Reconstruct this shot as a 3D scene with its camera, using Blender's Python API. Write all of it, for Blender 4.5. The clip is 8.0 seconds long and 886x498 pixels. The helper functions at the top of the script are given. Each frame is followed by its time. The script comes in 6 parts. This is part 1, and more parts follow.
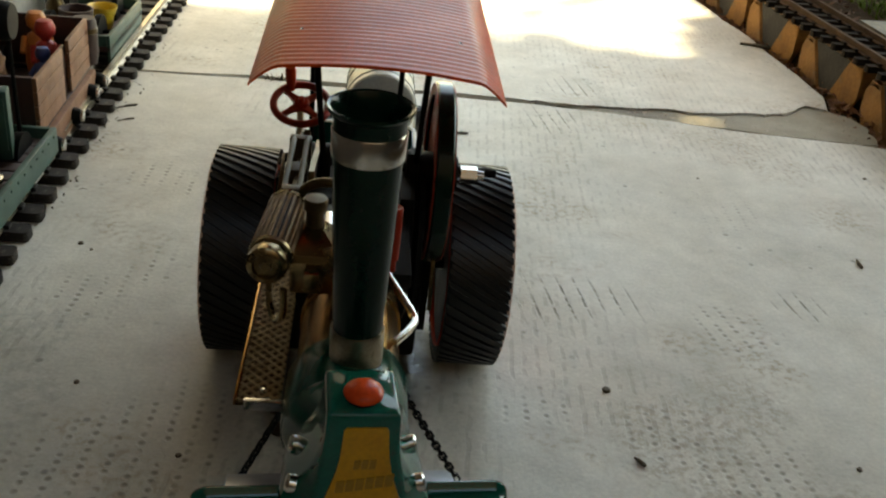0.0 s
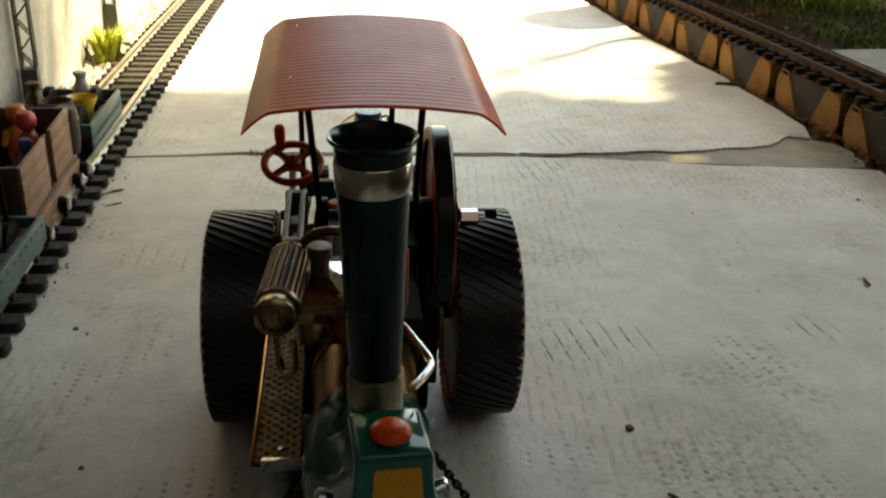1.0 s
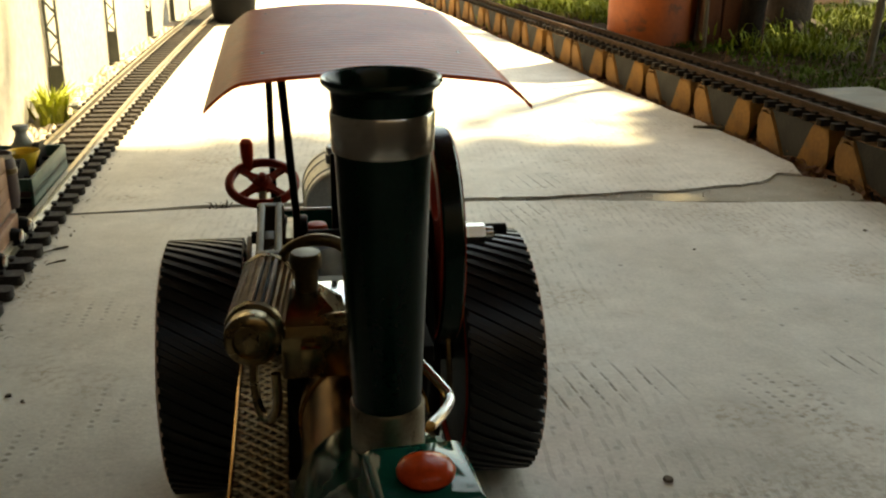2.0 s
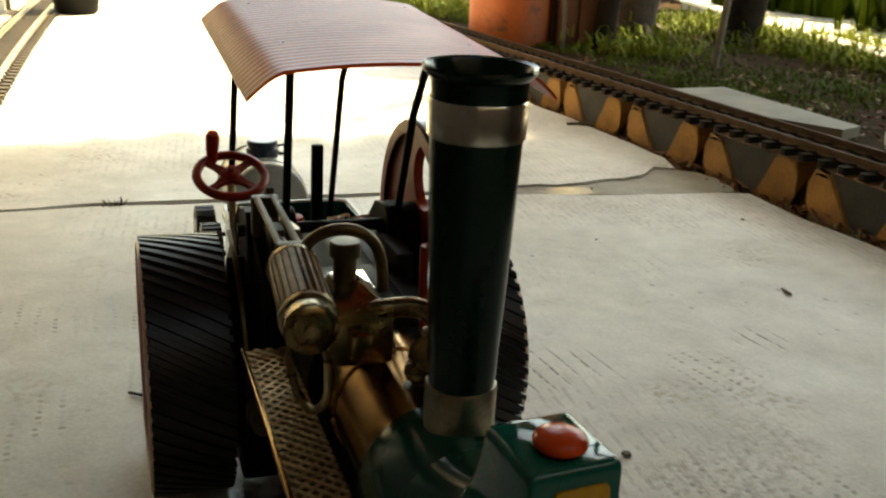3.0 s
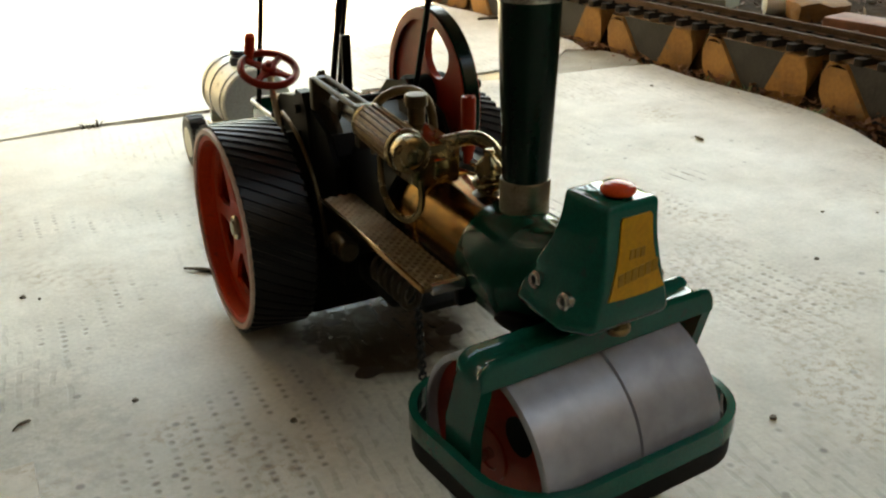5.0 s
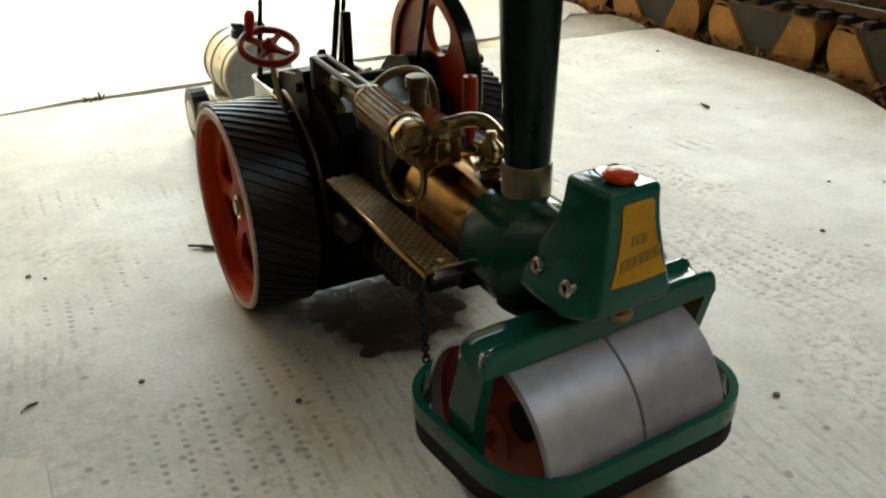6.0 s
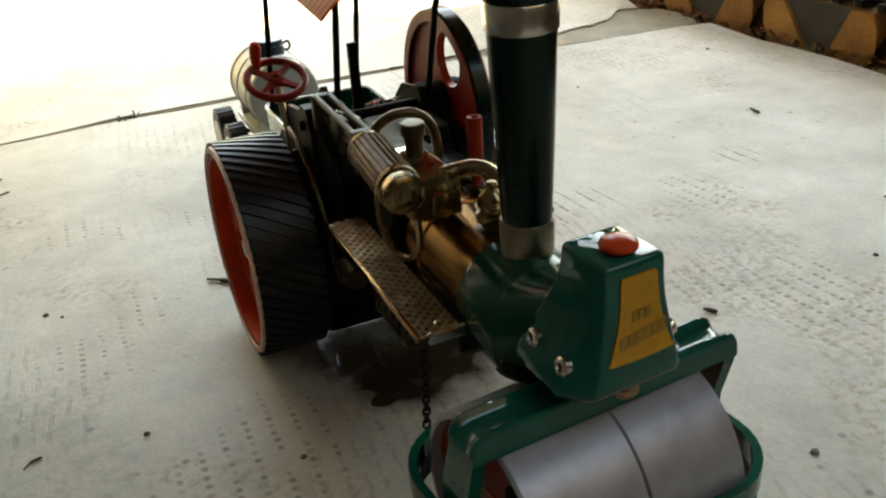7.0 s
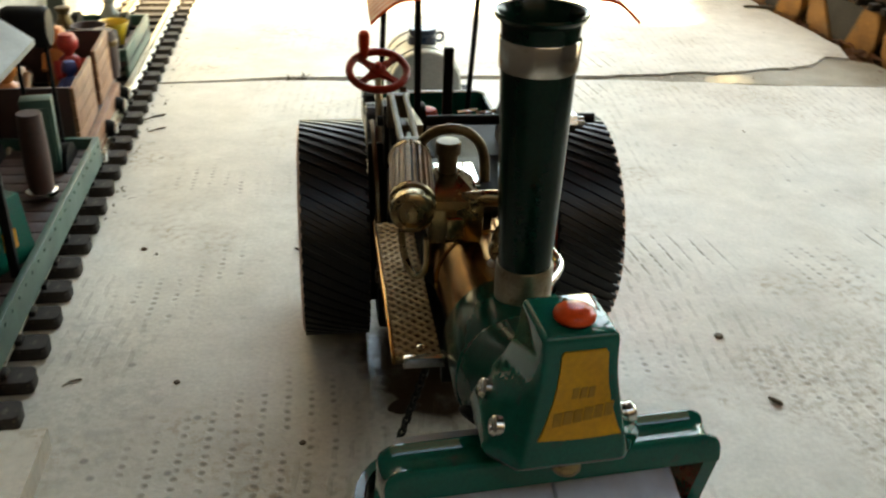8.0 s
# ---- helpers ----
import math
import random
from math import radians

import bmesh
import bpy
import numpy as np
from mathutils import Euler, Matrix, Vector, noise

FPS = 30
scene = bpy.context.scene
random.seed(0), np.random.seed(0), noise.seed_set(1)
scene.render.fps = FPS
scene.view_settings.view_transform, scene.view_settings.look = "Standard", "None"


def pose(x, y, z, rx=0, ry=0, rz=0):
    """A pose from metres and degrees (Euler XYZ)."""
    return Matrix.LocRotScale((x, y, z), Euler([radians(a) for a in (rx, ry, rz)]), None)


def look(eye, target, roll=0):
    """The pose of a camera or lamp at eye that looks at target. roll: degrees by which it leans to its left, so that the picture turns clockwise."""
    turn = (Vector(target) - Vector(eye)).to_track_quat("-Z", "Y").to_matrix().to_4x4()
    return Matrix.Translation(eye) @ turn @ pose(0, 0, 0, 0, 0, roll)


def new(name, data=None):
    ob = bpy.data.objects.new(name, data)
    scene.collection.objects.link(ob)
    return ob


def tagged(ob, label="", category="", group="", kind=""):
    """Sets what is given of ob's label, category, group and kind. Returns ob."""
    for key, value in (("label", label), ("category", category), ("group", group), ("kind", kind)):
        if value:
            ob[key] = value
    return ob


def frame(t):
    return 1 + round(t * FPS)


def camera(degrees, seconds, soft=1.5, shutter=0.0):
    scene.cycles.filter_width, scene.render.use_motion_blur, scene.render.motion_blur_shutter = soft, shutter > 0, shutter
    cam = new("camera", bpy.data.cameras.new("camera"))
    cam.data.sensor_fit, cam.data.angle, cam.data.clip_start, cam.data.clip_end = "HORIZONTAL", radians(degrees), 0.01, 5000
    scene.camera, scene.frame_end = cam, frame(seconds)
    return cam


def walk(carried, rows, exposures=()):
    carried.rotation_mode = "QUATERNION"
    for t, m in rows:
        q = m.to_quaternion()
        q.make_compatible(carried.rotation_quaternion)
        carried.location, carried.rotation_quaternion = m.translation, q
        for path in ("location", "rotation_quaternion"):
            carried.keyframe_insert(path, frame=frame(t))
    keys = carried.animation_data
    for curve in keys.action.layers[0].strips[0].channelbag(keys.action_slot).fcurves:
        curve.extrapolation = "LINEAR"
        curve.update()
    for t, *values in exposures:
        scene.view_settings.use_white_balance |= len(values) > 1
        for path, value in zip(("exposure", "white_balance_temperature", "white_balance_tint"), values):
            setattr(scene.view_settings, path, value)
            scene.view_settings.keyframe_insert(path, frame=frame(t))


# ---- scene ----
cam = camera(50.6, 8.0, soft=2.2, shutter=0.3)
PATH = [
    (0, (-0.014, -0.266, 0.304), (0.258, 1.464, -0.662), 7.2),
    (0.5, (-0.018, -0.274, 0.298), (0.27, 1.463, -0.651), 5.3),
    (1, (-0.02, -0.262, 0.286), (0.274, 1.537, -0.536), 2.2),
    (2.5, (-0.045, -0.192, 0.224), (0.462, 1.634, -0.417), 1.7),
    (3, (-0.087, -0.196, 0.233), (0.634, 1.551, -0.421), 3.3),
    (3.5, (-0.133, -0.211, 0.224), (0.747, 1.432, -0.5), 2.1),
    (4, (-0.17, -0.245, 0.247), (0.756, 1.355, -0.518), -0.3),
    (4.5, (-0.185, -0.254, 0.245), (0.747, 1.346, -0.51), -0.4),
    (5, (-0.185, -0.265, 0.239), (0.717, 1.322, -0.578), -0.5),
    (6.5, (-0.172, -0.255, 0.253), (0.661, 1.321, -0.655), -2.6),
    (7, (-0.142, -0.245, 0.26), (0.591, 1.372, -0.661), -4.2),
    (7.5, (-0.114, -0.252, 0.268), (0.477, 1.408, -0.678), -3.7),
    (8, (-0.072, -0.254, 0.265), (0.249, 1.488, -0.663), 1.9),
]
EXPOSURES = [(0, 2.94, 9400, 0), (1, 2.58, 9800, 0), (2.5, 2.42, 11400, 0), (3, 2.99, 11000, 0), (3.5, 3.20, 10800, 0), (4, 3.54, 10500, 0), (4.5, 3.70, 10400, 0), (6.5, 3.93, 10000, 0), (7, 3.64, 9800, 0), (7.5, 3.50, 9600, 0), (8, 3.77, 9600, 0)]
walk(cam, [(t, look(eye, target, roll)) for t, eye, target, roll in PATH], EXPOSURES)


# ---------------------------------------------------------------- light
SUN_FROM = Vector((0.80, 0.50, 1.45)).normalized()
world = bpy.data.worlds.new("world")
scene.world = world
world.use_nodes = True
wn = world.node_tree.nodes
sky = wn.new("ShaderNodeTexSky")
sky.sky_type = "NISHITA"
sky.sun_disc = False
sky.sun_elevation = math.asin(SUN_FROM.z)
sky.sun_rotation = math.atan2(SUN_FROM.x, SUN_FROM.y)
world.node_tree.links.new(sky.outputs[0], wn["Background"].inputs[0])
wn["Background"].inputs[1].default_value = 0.13

sun = new("sun", bpy.data.lights.new("sun", "SUN"))
sun.data.energy = 4.2
sun.data.angle = radians(1.2)
sun.data.color = (1.0, 0.93, 0.80)
sun.matrix_world = look(SUN_FROM * 10, (0, 0, 0))


# ---------------------------------------------------------------- materials
def material(name, base, second=None, rough=0.5, metal=0.0, scale=60.0, fine=600.0, bump=0.0, bump_scale=300.0, coat=0.0, spec=0.5, vary=0.0, spot=None, spot_amount=0.5, rough_vary=0.12):
    """Principled surface with two scales of colour variation, worn spots, bump and per-piece variation."""
    m = bpy.data.materials.new(name)
    m.use_nodes = True
    nt = m.node_tree
    n, l = nt.nodes, nt.links
    b = n["Principled BSDF"]
    second = second or tuple(c * 0.7 for c in base)
    co = n.new("ShaderNodeTexCoord")
    big = n.new("ShaderNodeTexNoise")
    big.inputs["Scale"].default_value = scale
    big.inputs["Detail"].default_value = 6
    big.inputs["Roughness"].default_value = 0.6
    l.new(co.outputs["Object"], big.inputs["Vector"])
    small = n.new("ShaderNodeTexNoise")
    small.inputs["Scale"].default_value = fine
    small.inputs["Detail"].default_value = 4
    l.new(co.outputs["Object"], small.inputs["Vector"])
    mix = n.new("ShaderNodeMix")
    mix.data_type = "RGBA"
    mix.inputs[6].default_value = (*base, 1)
    mix.inputs[7].default_value = (*second, 1)
    ramp = n.new("ShaderNodeMapRange")
    ramp.inputs["From Min"].default_value = 0.35
    ramp.inputs["From Max"].default_value = 0.68
    l.new(big.outputs["Fac"], ramp.inputs["Value"])
    l.new(ramp.outputs[0], mix.inputs[0])
    colour = mix.outputs[2]
    mod = n.new("ShaderNodeMix")
    mod.data_type = "RGBA"
    mod.blend_type = "MULTIPLY"
    mod.inputs[0].default_value = 0.55
    grey = n.new("ShaderNodeMapRange")
    grey.inputs["From Min"].default_value = 0.3
    grey.inputs["From Max"].default_value = 0.7
    grey.inputs["To Min"].default_value = 0.72
    grey.inputs["To Max"].default_value = 1.15
    l.new(small.outputs["Fac"], grey.inputs["Value"])
    l.new(colour, mod.inputs[6])
    l.new(grey.outputs[0], mod.inputs[7])
    colour = mod.outputs[2]
    if spot:
        sp = n.new("ShaderNodeTexNoise")
        sp.inputs["Scale"].default_value = scale * 2.7
        sp.inputs["Detail"].default_value = 8
        sp.inputs["Roughness"].default_value = 0.7
        l.new(co.outputs["Object"], sp.inputs["Vector"])
        sr = n.new("ShaderNodeMapRange")
        sr.inputs["From Min"].default_value = 0.62 - 0.2 * spot_amount
        sr.inputs["From Max"].default_value = 0.72 - 0.2 * spot_amount
        l.new(sp.outputs["Fac"], sr.inputs["Value"])
        sm = n.new("ShaderNodeMix")
        sm.data_type = "RGBA"
        sm.inputs[7].default_value = (*spot, 1)
        l.new(sr.outputs[0], sm.inputs[0])
        l.new(colour, sm.inputs[6])
        colour = sm.outputs[2]
    if vary:
        info = n.new("ShaderNodeObjectInfo")
        vr = n.new("ShaderNodeMapRange")
        vr.inputs["To Min"].default_value = 1 - vary
        vr.inputs["To Max"].default_value = 1 + vary
        l.new(info.outputs["Random"], vr.inputs["Value"])
        vm = n.new("ShaderNodeMix")
        vm.data_type = "RGBA"
        vm.blend_type = "MULTIPLY"
        vm.inputs[0].default_value = 1
        l.new(colour, vm.inputs[6])
        l.new(vr.outputs[0], vm.inputs[7])
        colour = vm.outputs[2]
    l.new(colour, b.inputs["Base Color"])
    rr = n.new("ShaderNodeMapRange")
    rr.inputs["To Min"].default_value = max(0.03, rough - rough_vary)
    rr.inputs["To Max"].default_value = min(1.0, rough + rough_vary)
    l.new(big.outputs["Fac"], rr.inputs["Value"])
    l.new(rr.outputs[0], b.inputs["Roughness"])
    b.inputs["Metallic"].default_value = metal
    b.inputs["Specular IOR Level"].default_value = spec
    b.inputs["Coat Weight"].default_value = coat
    b.inputs["Coat Roughness"].default_value = 0.12
    if bump:
        bn = n.new("ShaderNodeTexNoise")
        bn.inputs["Scale"].default_value = bump_scale
        bn.inputs["Detail"].default_value = 5
        l.new(co.outputs["Object"], bn.inputs["Vector"])
        bp = n.new("ShaderNodeBump")
        bp.inputs["Strength"].default_value = 0.6
        bp.inputs["Distance"].default_value = bump
        l.new(bn.outputs["Fac"], bp.inputs["Height"])
        l.new(bp.outputs[0], b.inputs["Normal"])
    return m


def concrete_material(name, base, stain, marks=1.0, spec=0.35):
    """Pale concrete with broad stains, dark specks and rows of short tamped dashes in its skin."""
    m = bpy.data.materials.new(name)
    m.use_nodes = True
    nt = m.node_tree
    n, l = nt.nodes, nt.links
    b = n["Principled BSDF"]
    co = n.new("ShaderNodeTexCoord")

    def noise_at(scale, detail, rough=0.55, vec=None):
        t = n.new("ShaderNodeTexNoise")
        t.inputs["Scale"].default_value = scale
        t.inputs["Detail"].default_value = detail
        t.inputs["Roughness"].default_value = rough
        l.new(vec or co.outputs["Object"], t.inputs["Vector"])
        return t.outputs["Fac"]

    def ranged(value, a, z, lo=0.0, hi=1.0):
        r = n.new("ShaderNodeMapRange")
        for key, v in (("From Min", a), ("From Max", z), ("To Min", lo), ("To Max", hi)):
            r.inputs[key].default_value = v
        l.new(value, r.inputs["Value"])
        return r.outputs[0]

    def mixed(kind, fac, a, c):
        x = n.new("ShaderNodeMix")
        x.data_type = "RGBA"
        x.blend_type = kind
        for slot, v in ((0, fac), (6, a), (7, c)):
            if isinstance(v, (int, float)):
                x.inputs[slot].default_value = v
            elif isinstance(v, tuple):
                x.inputs[slot].default_value = (*v, 1)
            else:
                l.new(v, x.inputs[slot])
        return x.outputs[2]

    def times(a, c, op="MULTIPLY"):
        x = n.new("ShaderNodeMath")
        x.operation = op
        for slot, v in ((0, a), (1, c)):
            if isinstance(v, (int, float)):
                x.inputs[slot].default_value = v
            else:
                l.new(v, x.inputs[slot])
        return x.outputs[0]

    colour = mixed("MIX", ranged(noise_at(5.5, 7, 0.66), 0.40, 0.66), base, stain)
    colour = mixed("MULTIPLY", 0.5, colour, ranged(noise_at(38, 6, 0.65), 0.3, 0.7, 0.72, 1.12))
    colour = mixed("MULTIPLY", 0.45, colour, ranged(noise_at(420, 4), 0.3, 0.7, 0.75, 1.12))
    patch = ranged(noise_at(9.0, 5, 0.6), 0.53, 0.65)
    rust = mixed("MIX", times(patch, ranged(noise_at(210, 5, 0.75), 0.48, 0.60, 0, 0.74)), colour, (0.27, 0.195, 0.115))
    colour = rust
    vor = n.new("ShaderNodeTexVoronoi")
    vor.inputs["Scale"].default_value = 62
    l.new(co.outputs["Object"], vor.inputs["Vector"])
    dots = ranged(vor.outputs["Distance"], 0.08, 0.15, 1, 0)
    dots = times(dots, ranged(noise_at(6.0, 4), 0.47, 0.58, 0.0, 0.75))
    colour = mixed("MIX", dots, colour, (0.16, 0.15, 0.13))

    def dashes(turn, length, pitch, seed, low):
        """Broken parallel grooves: a wave across, cut into dashes by stretched noise, in patches."""
        mp = n.new("ShaderNodeMapping")
        mp.inputs["Rotation"].default_value = (0, 0, radians(turn))
        mp.inputs["Location"].default_value = (seed, seed * 1.7, 0)
        l.new(co.outputs["Object"], mp.inputs["Vector"])
        w = n.new("ShaderNodeTexWave")
        w.inputs["Scale"].default_value = 1.0 / pitch / 3.18
        w.inputs["Distortion"].default_value = 1.4
        w.inputs["Detail"].default_value = 2
        w.inputs["Detail Scale"].default_value = 2.0
        l.new(mp.outputs[0], w.inputs["Vector"])
        st = n.new("ShaderNodeMapping")
        st.inputs["Scale"].default_value = (1.0 / pitch, 1.0 / length, 1)
        l.new(mp.outputs[0], st.inputs["Vector"])
        cut = ranged(noise_at(0.9, 1, 0.4, st.outputs[0]), 0.46, 0.56)
        area = ranged(noise_at(4.2, 2, 0.5, mp.outputs[0]), low, low + 0.08)
        return times(times(ranged(w.outputs["Fac"], 0.62, 0.86), cut), area)

    def worn_or_shaded(places):
        """1 inside any of the given round places (x, y, radius), fading out unevenly."""
        total = None
        ragged = times(noise_at(34, 3), 0.05)
        for px, py, pr in places:
            d = n.new("ShaderNodeVectorMath")
            d.operation = "DISTANCE"
            d.inputs[1].default_value = (px, py, 0)
            l.new(co.outputs["Object"], d.inputs[0])
            one = ranged(times(d.outputs["Value"], ragged, "ADD"), pr + 0.012, pr + 0.030, 1, 0)
            total = one if total is None else times(total, one, "MAXIMUM")
        return total

    def flow(turn, seed, amount=0.006):
        """The floor's plane turned and gently disturbed."""
        mp = n.new("ShaderNodeMapping")
        mp.inputs["Rotation"].default_value = (0, 0, radians(turn))
        mp.inputs["Location"].default_value = (seed, seed * 0.6, 0)
        l.new(co.outputs["Object"], mp.inputs["Vector"])
        nz = n.new("ShaderNodeTexNoise")
        nz.inputs["Scale"].default_value = 16
        nz.inputs["Detail"].default_value = 2
        l.new(mp.outputs[0], nz.inputs["Vector"])
        add = n.new("ShaderNodeVectorMath")
        add.operation = "MULTIPLY_ADD"
        add.inputs[1].default_value = (amount, amount, 0)
        l.new(nz.outputs["Color"], add.inputs[0])
        l.new(mp.outputs[0], add.inputs[2])
        sep = n.new("ShaderNodeSeparateXYZ")
        l.new(add.outputs[0], sep.inputs[0])
        return sep.outputs[0], sep.outputs[1], mp.outputs[0]

    def pits(turn, across, lengthwise, seed, low, places):
        """Rows of small round pits left by a studded roller, deeper in places."""
        x, y, vec = flow(turn, seed)
        u = times(x, 1 / across)
        cell = times(u, 0.0, "FLOOR")
        du = times(times(times(u, cell, "SUBTRACT"), 0.5, "SUBTRACT"), across)
        w = times(times(y, 1 / lengthwise), times(cell, 0.37), "ADD")
        dw = times(times(times(w, 0.0, "FRACT"), 0.5, "SUBTRACT"), lengthwise)
        d = times(times(times(du, du), times(dw, dw), "ADD"), 0.5, "POWER")
        area = times(ranged(noise_at(5.5, 4, 0.6, vec), low, low + 0.10), worn_or_shaded(places), "MAXIMUM")
        some = ranged(noise_at(120, 1, 0.5, vec), 0.36, 0.54)
        return times(times(ranged(d, 0.0007, 0.0021, 1, 0), area), some)

    def drawn_lines(turn, pitch, seed, places):
        """Short parallel grooves where the studs were dragged."""
        x, _, vec = flow(turn, seed, 0.004)
        u = times(x, 1 / pitch)
        du = times(times(times(times(u, 0.0, "FRACT"), 0.5, "SUBTRACT"), 0.0, "ABSOLUTE"), pitch)
        some = ranged(noise_at(150, 2, 0.6, vec), 0.36, 0.56)
        return times(times(ranged(du, 0.0004, 0.0012, 1, 0), worn_or_shaded(places)), some)

    spots = pits(4, 0.0109, 0.0056, 0.37, 0.60, ((0.105, 0.112, 0.020), (0.175, 0.085, 0.030), (-0.130, 0.365, 0.022), (-0.099, 0.060, 0.050), (-0.145, 0.20, 0.025), (-0.07, 0.095, 0.03), (-0.11, 0.24, 0.02)))
    spots = times(spots, pits(-7, 0.0098, 0.0052, 1.9, 0.67, ((0.242, 0.190, 0.030), (0.205, 0.05, 0.040))), "MAXIMUM")
    spots = times(spots, marks)
    colour = mixed("MIX", times(spots, 0.74), colour, (0.15, 0.13, 0.10))
    worn = times(worn_or_shaded(((0.180, 0.085, 0.045), (0.195, 0.022, 0.035), (0.245, 0.035, 0.03), (0.225, 0.12, 0.03))), ranged(noise_at(170, 5, 0.75), 0.46, 0.60, 0, 0.55))
    colour = mixed("MIX", times(worn, marks), colour, (0.27, 0.205, 0.135))
    grey = times(worn_or_shaded(((-0.165, 0.165, 0.035), (-0.15, 0.11, 0.03), (-0.18, 0.09, 0.04))), ranged(noise_at(130, 5, 0.75), 0.45, 0.60, 0, 0.45))
    colour = mixed("MIX", times(grey, marks), colour, (0.28, 0.265, 0.235))
    groove = times(dashes(8, 0.010, 0.0075, 0.31, 0.47), 0.25)
    groove = times(groove, drawn_lines(-4, 0.0108, 0.114, ((0.148, 0.224, 0.026), (0.125, 0.215, 0.018), (0.175, 0.222, 0.020), (0.302, 0.225, 0.018), (0.195, 0.535, 0.030), (0.235, 0.625, 0.030))), "MAXIMUM")
    groove = times(groove, marks)
    colour = mixed("MULTIPLY", times(groove, 0.95), colour, (0.30, 0.275, 0.24))
    # oil under the roller, with the roller's own shade painted in
    oil_and_shade = times(worn_or_shaded(((0.003, 0.122, 0.044), (-0.012, 0.138, 0.034), (-0.005, 0.112, 0.038), (0.012, 0.152, 0.040))), ranged(noise_at(60, 4), 0.20, 0.45, 0.82, 0.98))
    colour = mixed("MIX", times(oil_and_shade, marks), colour, (0.040, 0.022, 0.011))
    l.new(colour, b.inputs["Base Color"])
    l.new(times(ranged(noise_at(14, 5), 0.3, 0.7, 0.46, 0.64), ranged(times(oil_and_shade, marks), 0.0, 1.0, 1.0, 0.40)), b.inputs["Roughness"])
    b.inputs["Specular IOR Level"].default_value = spec
    height = times(times(noise_at(260, 5), 0.22), times(groove, -0.60), "ADD")
    height = times(height, times(noise_at(30, 4), 0.5), "ADD")
    height = times(height, times(spots, -0.40), "ADD")
    bp = n.new("ShaderNodeBump")
    bp.inputs["Strength"].default_value = 0.7
    bp.inputs["Distance"].default_value = 0.0012
    l.new(height, bp.inputs["Height"])
    l.new(bp.outputs[0], b.inputs["Normal"])
    return m


CONCRETE = concrete_material("pale_concrete", (0.60, 0.565, 0.49), (0.45, 0.415, 0.345))
MORTAR = concrete_material("grey_mortar", (0.31, 0.275, 0.21), (0.17, 0.145, 0.105), 0.0, 0.15)
PAVER = concrete_material("garden_concrete", (0.15, 0.138, 0.105), (0.105, 0.095, 0.072), 0.0, 0.05)
KERB = concrete_material("pale_kerb_concrete", (0.69, 0.62, 0.51), (0.57, 0.50, 0.40), 0.0)
DARKWALL = material("unseen_dark_wall", (0.070, 0.048, 0.034), (0.050, 0.034, 0.024), 0.8, scale=4, fine=90)
PLASTER = material("white_plaster", (0.42, 0.395, 0.34), (0.34, 0.31, 0.255), 0.8, scale=3, fine=90, bump=0.002, bump_scale=60, spot=(0.45, 0.38, 0.28), spot_amount=0.12)
CEILING = material("unseen_dark_roof", (0.085, 0.060, 0.042), (0.060, 0.042, 0.030), 0.8, scale=3, fine=80)
GREEN = material("green_enamel", (0.0003, 0.082, 0.058), (0.0002, 0.068, 0.047), 0.055, scale=40, fine=900, spec=0.36, rough_vary=0.03, spot=(0.02, 0.05, 0.04), spot_amount=0.1)
# the head's green again, darkened for the shade on smokebox and neck
SMOKEGREEN = material("shaded_green_enamel", (0.0004, 0.046, 0.029), (0.0003, 0.035, 0.021), 0.15, scale=30, fine=500, spec=0.18, rough_vary=0.06, spot=(0.01, 0.03, 0.02), spot_amount=0.15)
DARKGREEN = material("dark_green_enamel", (0.0010, 0.013, 0.0075), (0.0008, 0.009, 0.005), 0.20, scale=40, fine=900, spec=0.18, rough_vary=0.05)
# dark red; on the steering wheel its darkness stands for backlit shade
DARKRED = material("dark_shaded_red_enamel", (0.29, 0.022, 0.008), (0.21, 0.015, 0.006), 0.36, scale=60, fine=800, spec=0.16)
RED = material("red_enamel", (0.56, 0.045, 0.011), (0.45, 0.034, 0.009), 0.42, scale=60, fine=800, spec=0.13, spot=(0.16, 0.03, 0.02), spot_amount=0.15)
BUTTON_RED = material("orange_red_plastic", (0.62, 0.062, 0.014), (0.52, 0.046, 0.011), 0.22, scale=90, fine=900, spec=0.22)
CANOPY_RED = material("canopy_red", (0.66, 0.058, 0.008), (0.52, 0.040, 0.006), 0.36, scale=30, fine=500, spec=0.11, rough_vary=0.06)
RUBBER = material("black_rubber", (0.0035, 0.0032, 0.0035), (0.006, 0.0055, 0.0055), 0.42, scale=50, fine=700, bump=0.0001, spec=0.34, spot=(0.014, 0.013, 0.012), spot_amount=0.1)
BLACK = material("black_paint", (0.0035, 0.0034, 0.0034), (0.006, 0.0055, 0.0045), 0.55, scale=70, fine=700, spec=0.08)
STEEL = material("bright_steel", (0.68, 0.66, 0.62), (0.52, 0.50, 0.46), 0.22, metal=1, scale=80, fine=900, spot=(0.34, 0.30, 0.24), spot_amount=0.2)
NICKEL = material("dull_nickel", (0.40, 0.345, 0.26), (0.28, 0.23, 0.16), 0.32, metal=1, scale=90, fine=900, spot=(0.20, 0.16, 0.10), spot_amount=0.25)
DRUM = material("worn_steel_drum", (0.40, 0.41, 0.45), (0.34, 0.35, 0.385), 0.40, metal=0.35, scale=18, fine=120, rough_vary=0.05)
DARKBRONZE = material("blackened_bronze", (0.105, 0.072, 0.040), (0.058, 0.040, 0.022), 0.38, metal=0.9, scale=90, fine=900)
COPPER = material("polished_brass_boiler", (0.42, 0.215, 0.060), (0.30, 0.140, 0.040), 0.20, metal=1, scale=40, fine=700, spot=(0.20, 0.13, 0.05), spot_amount=0.2)
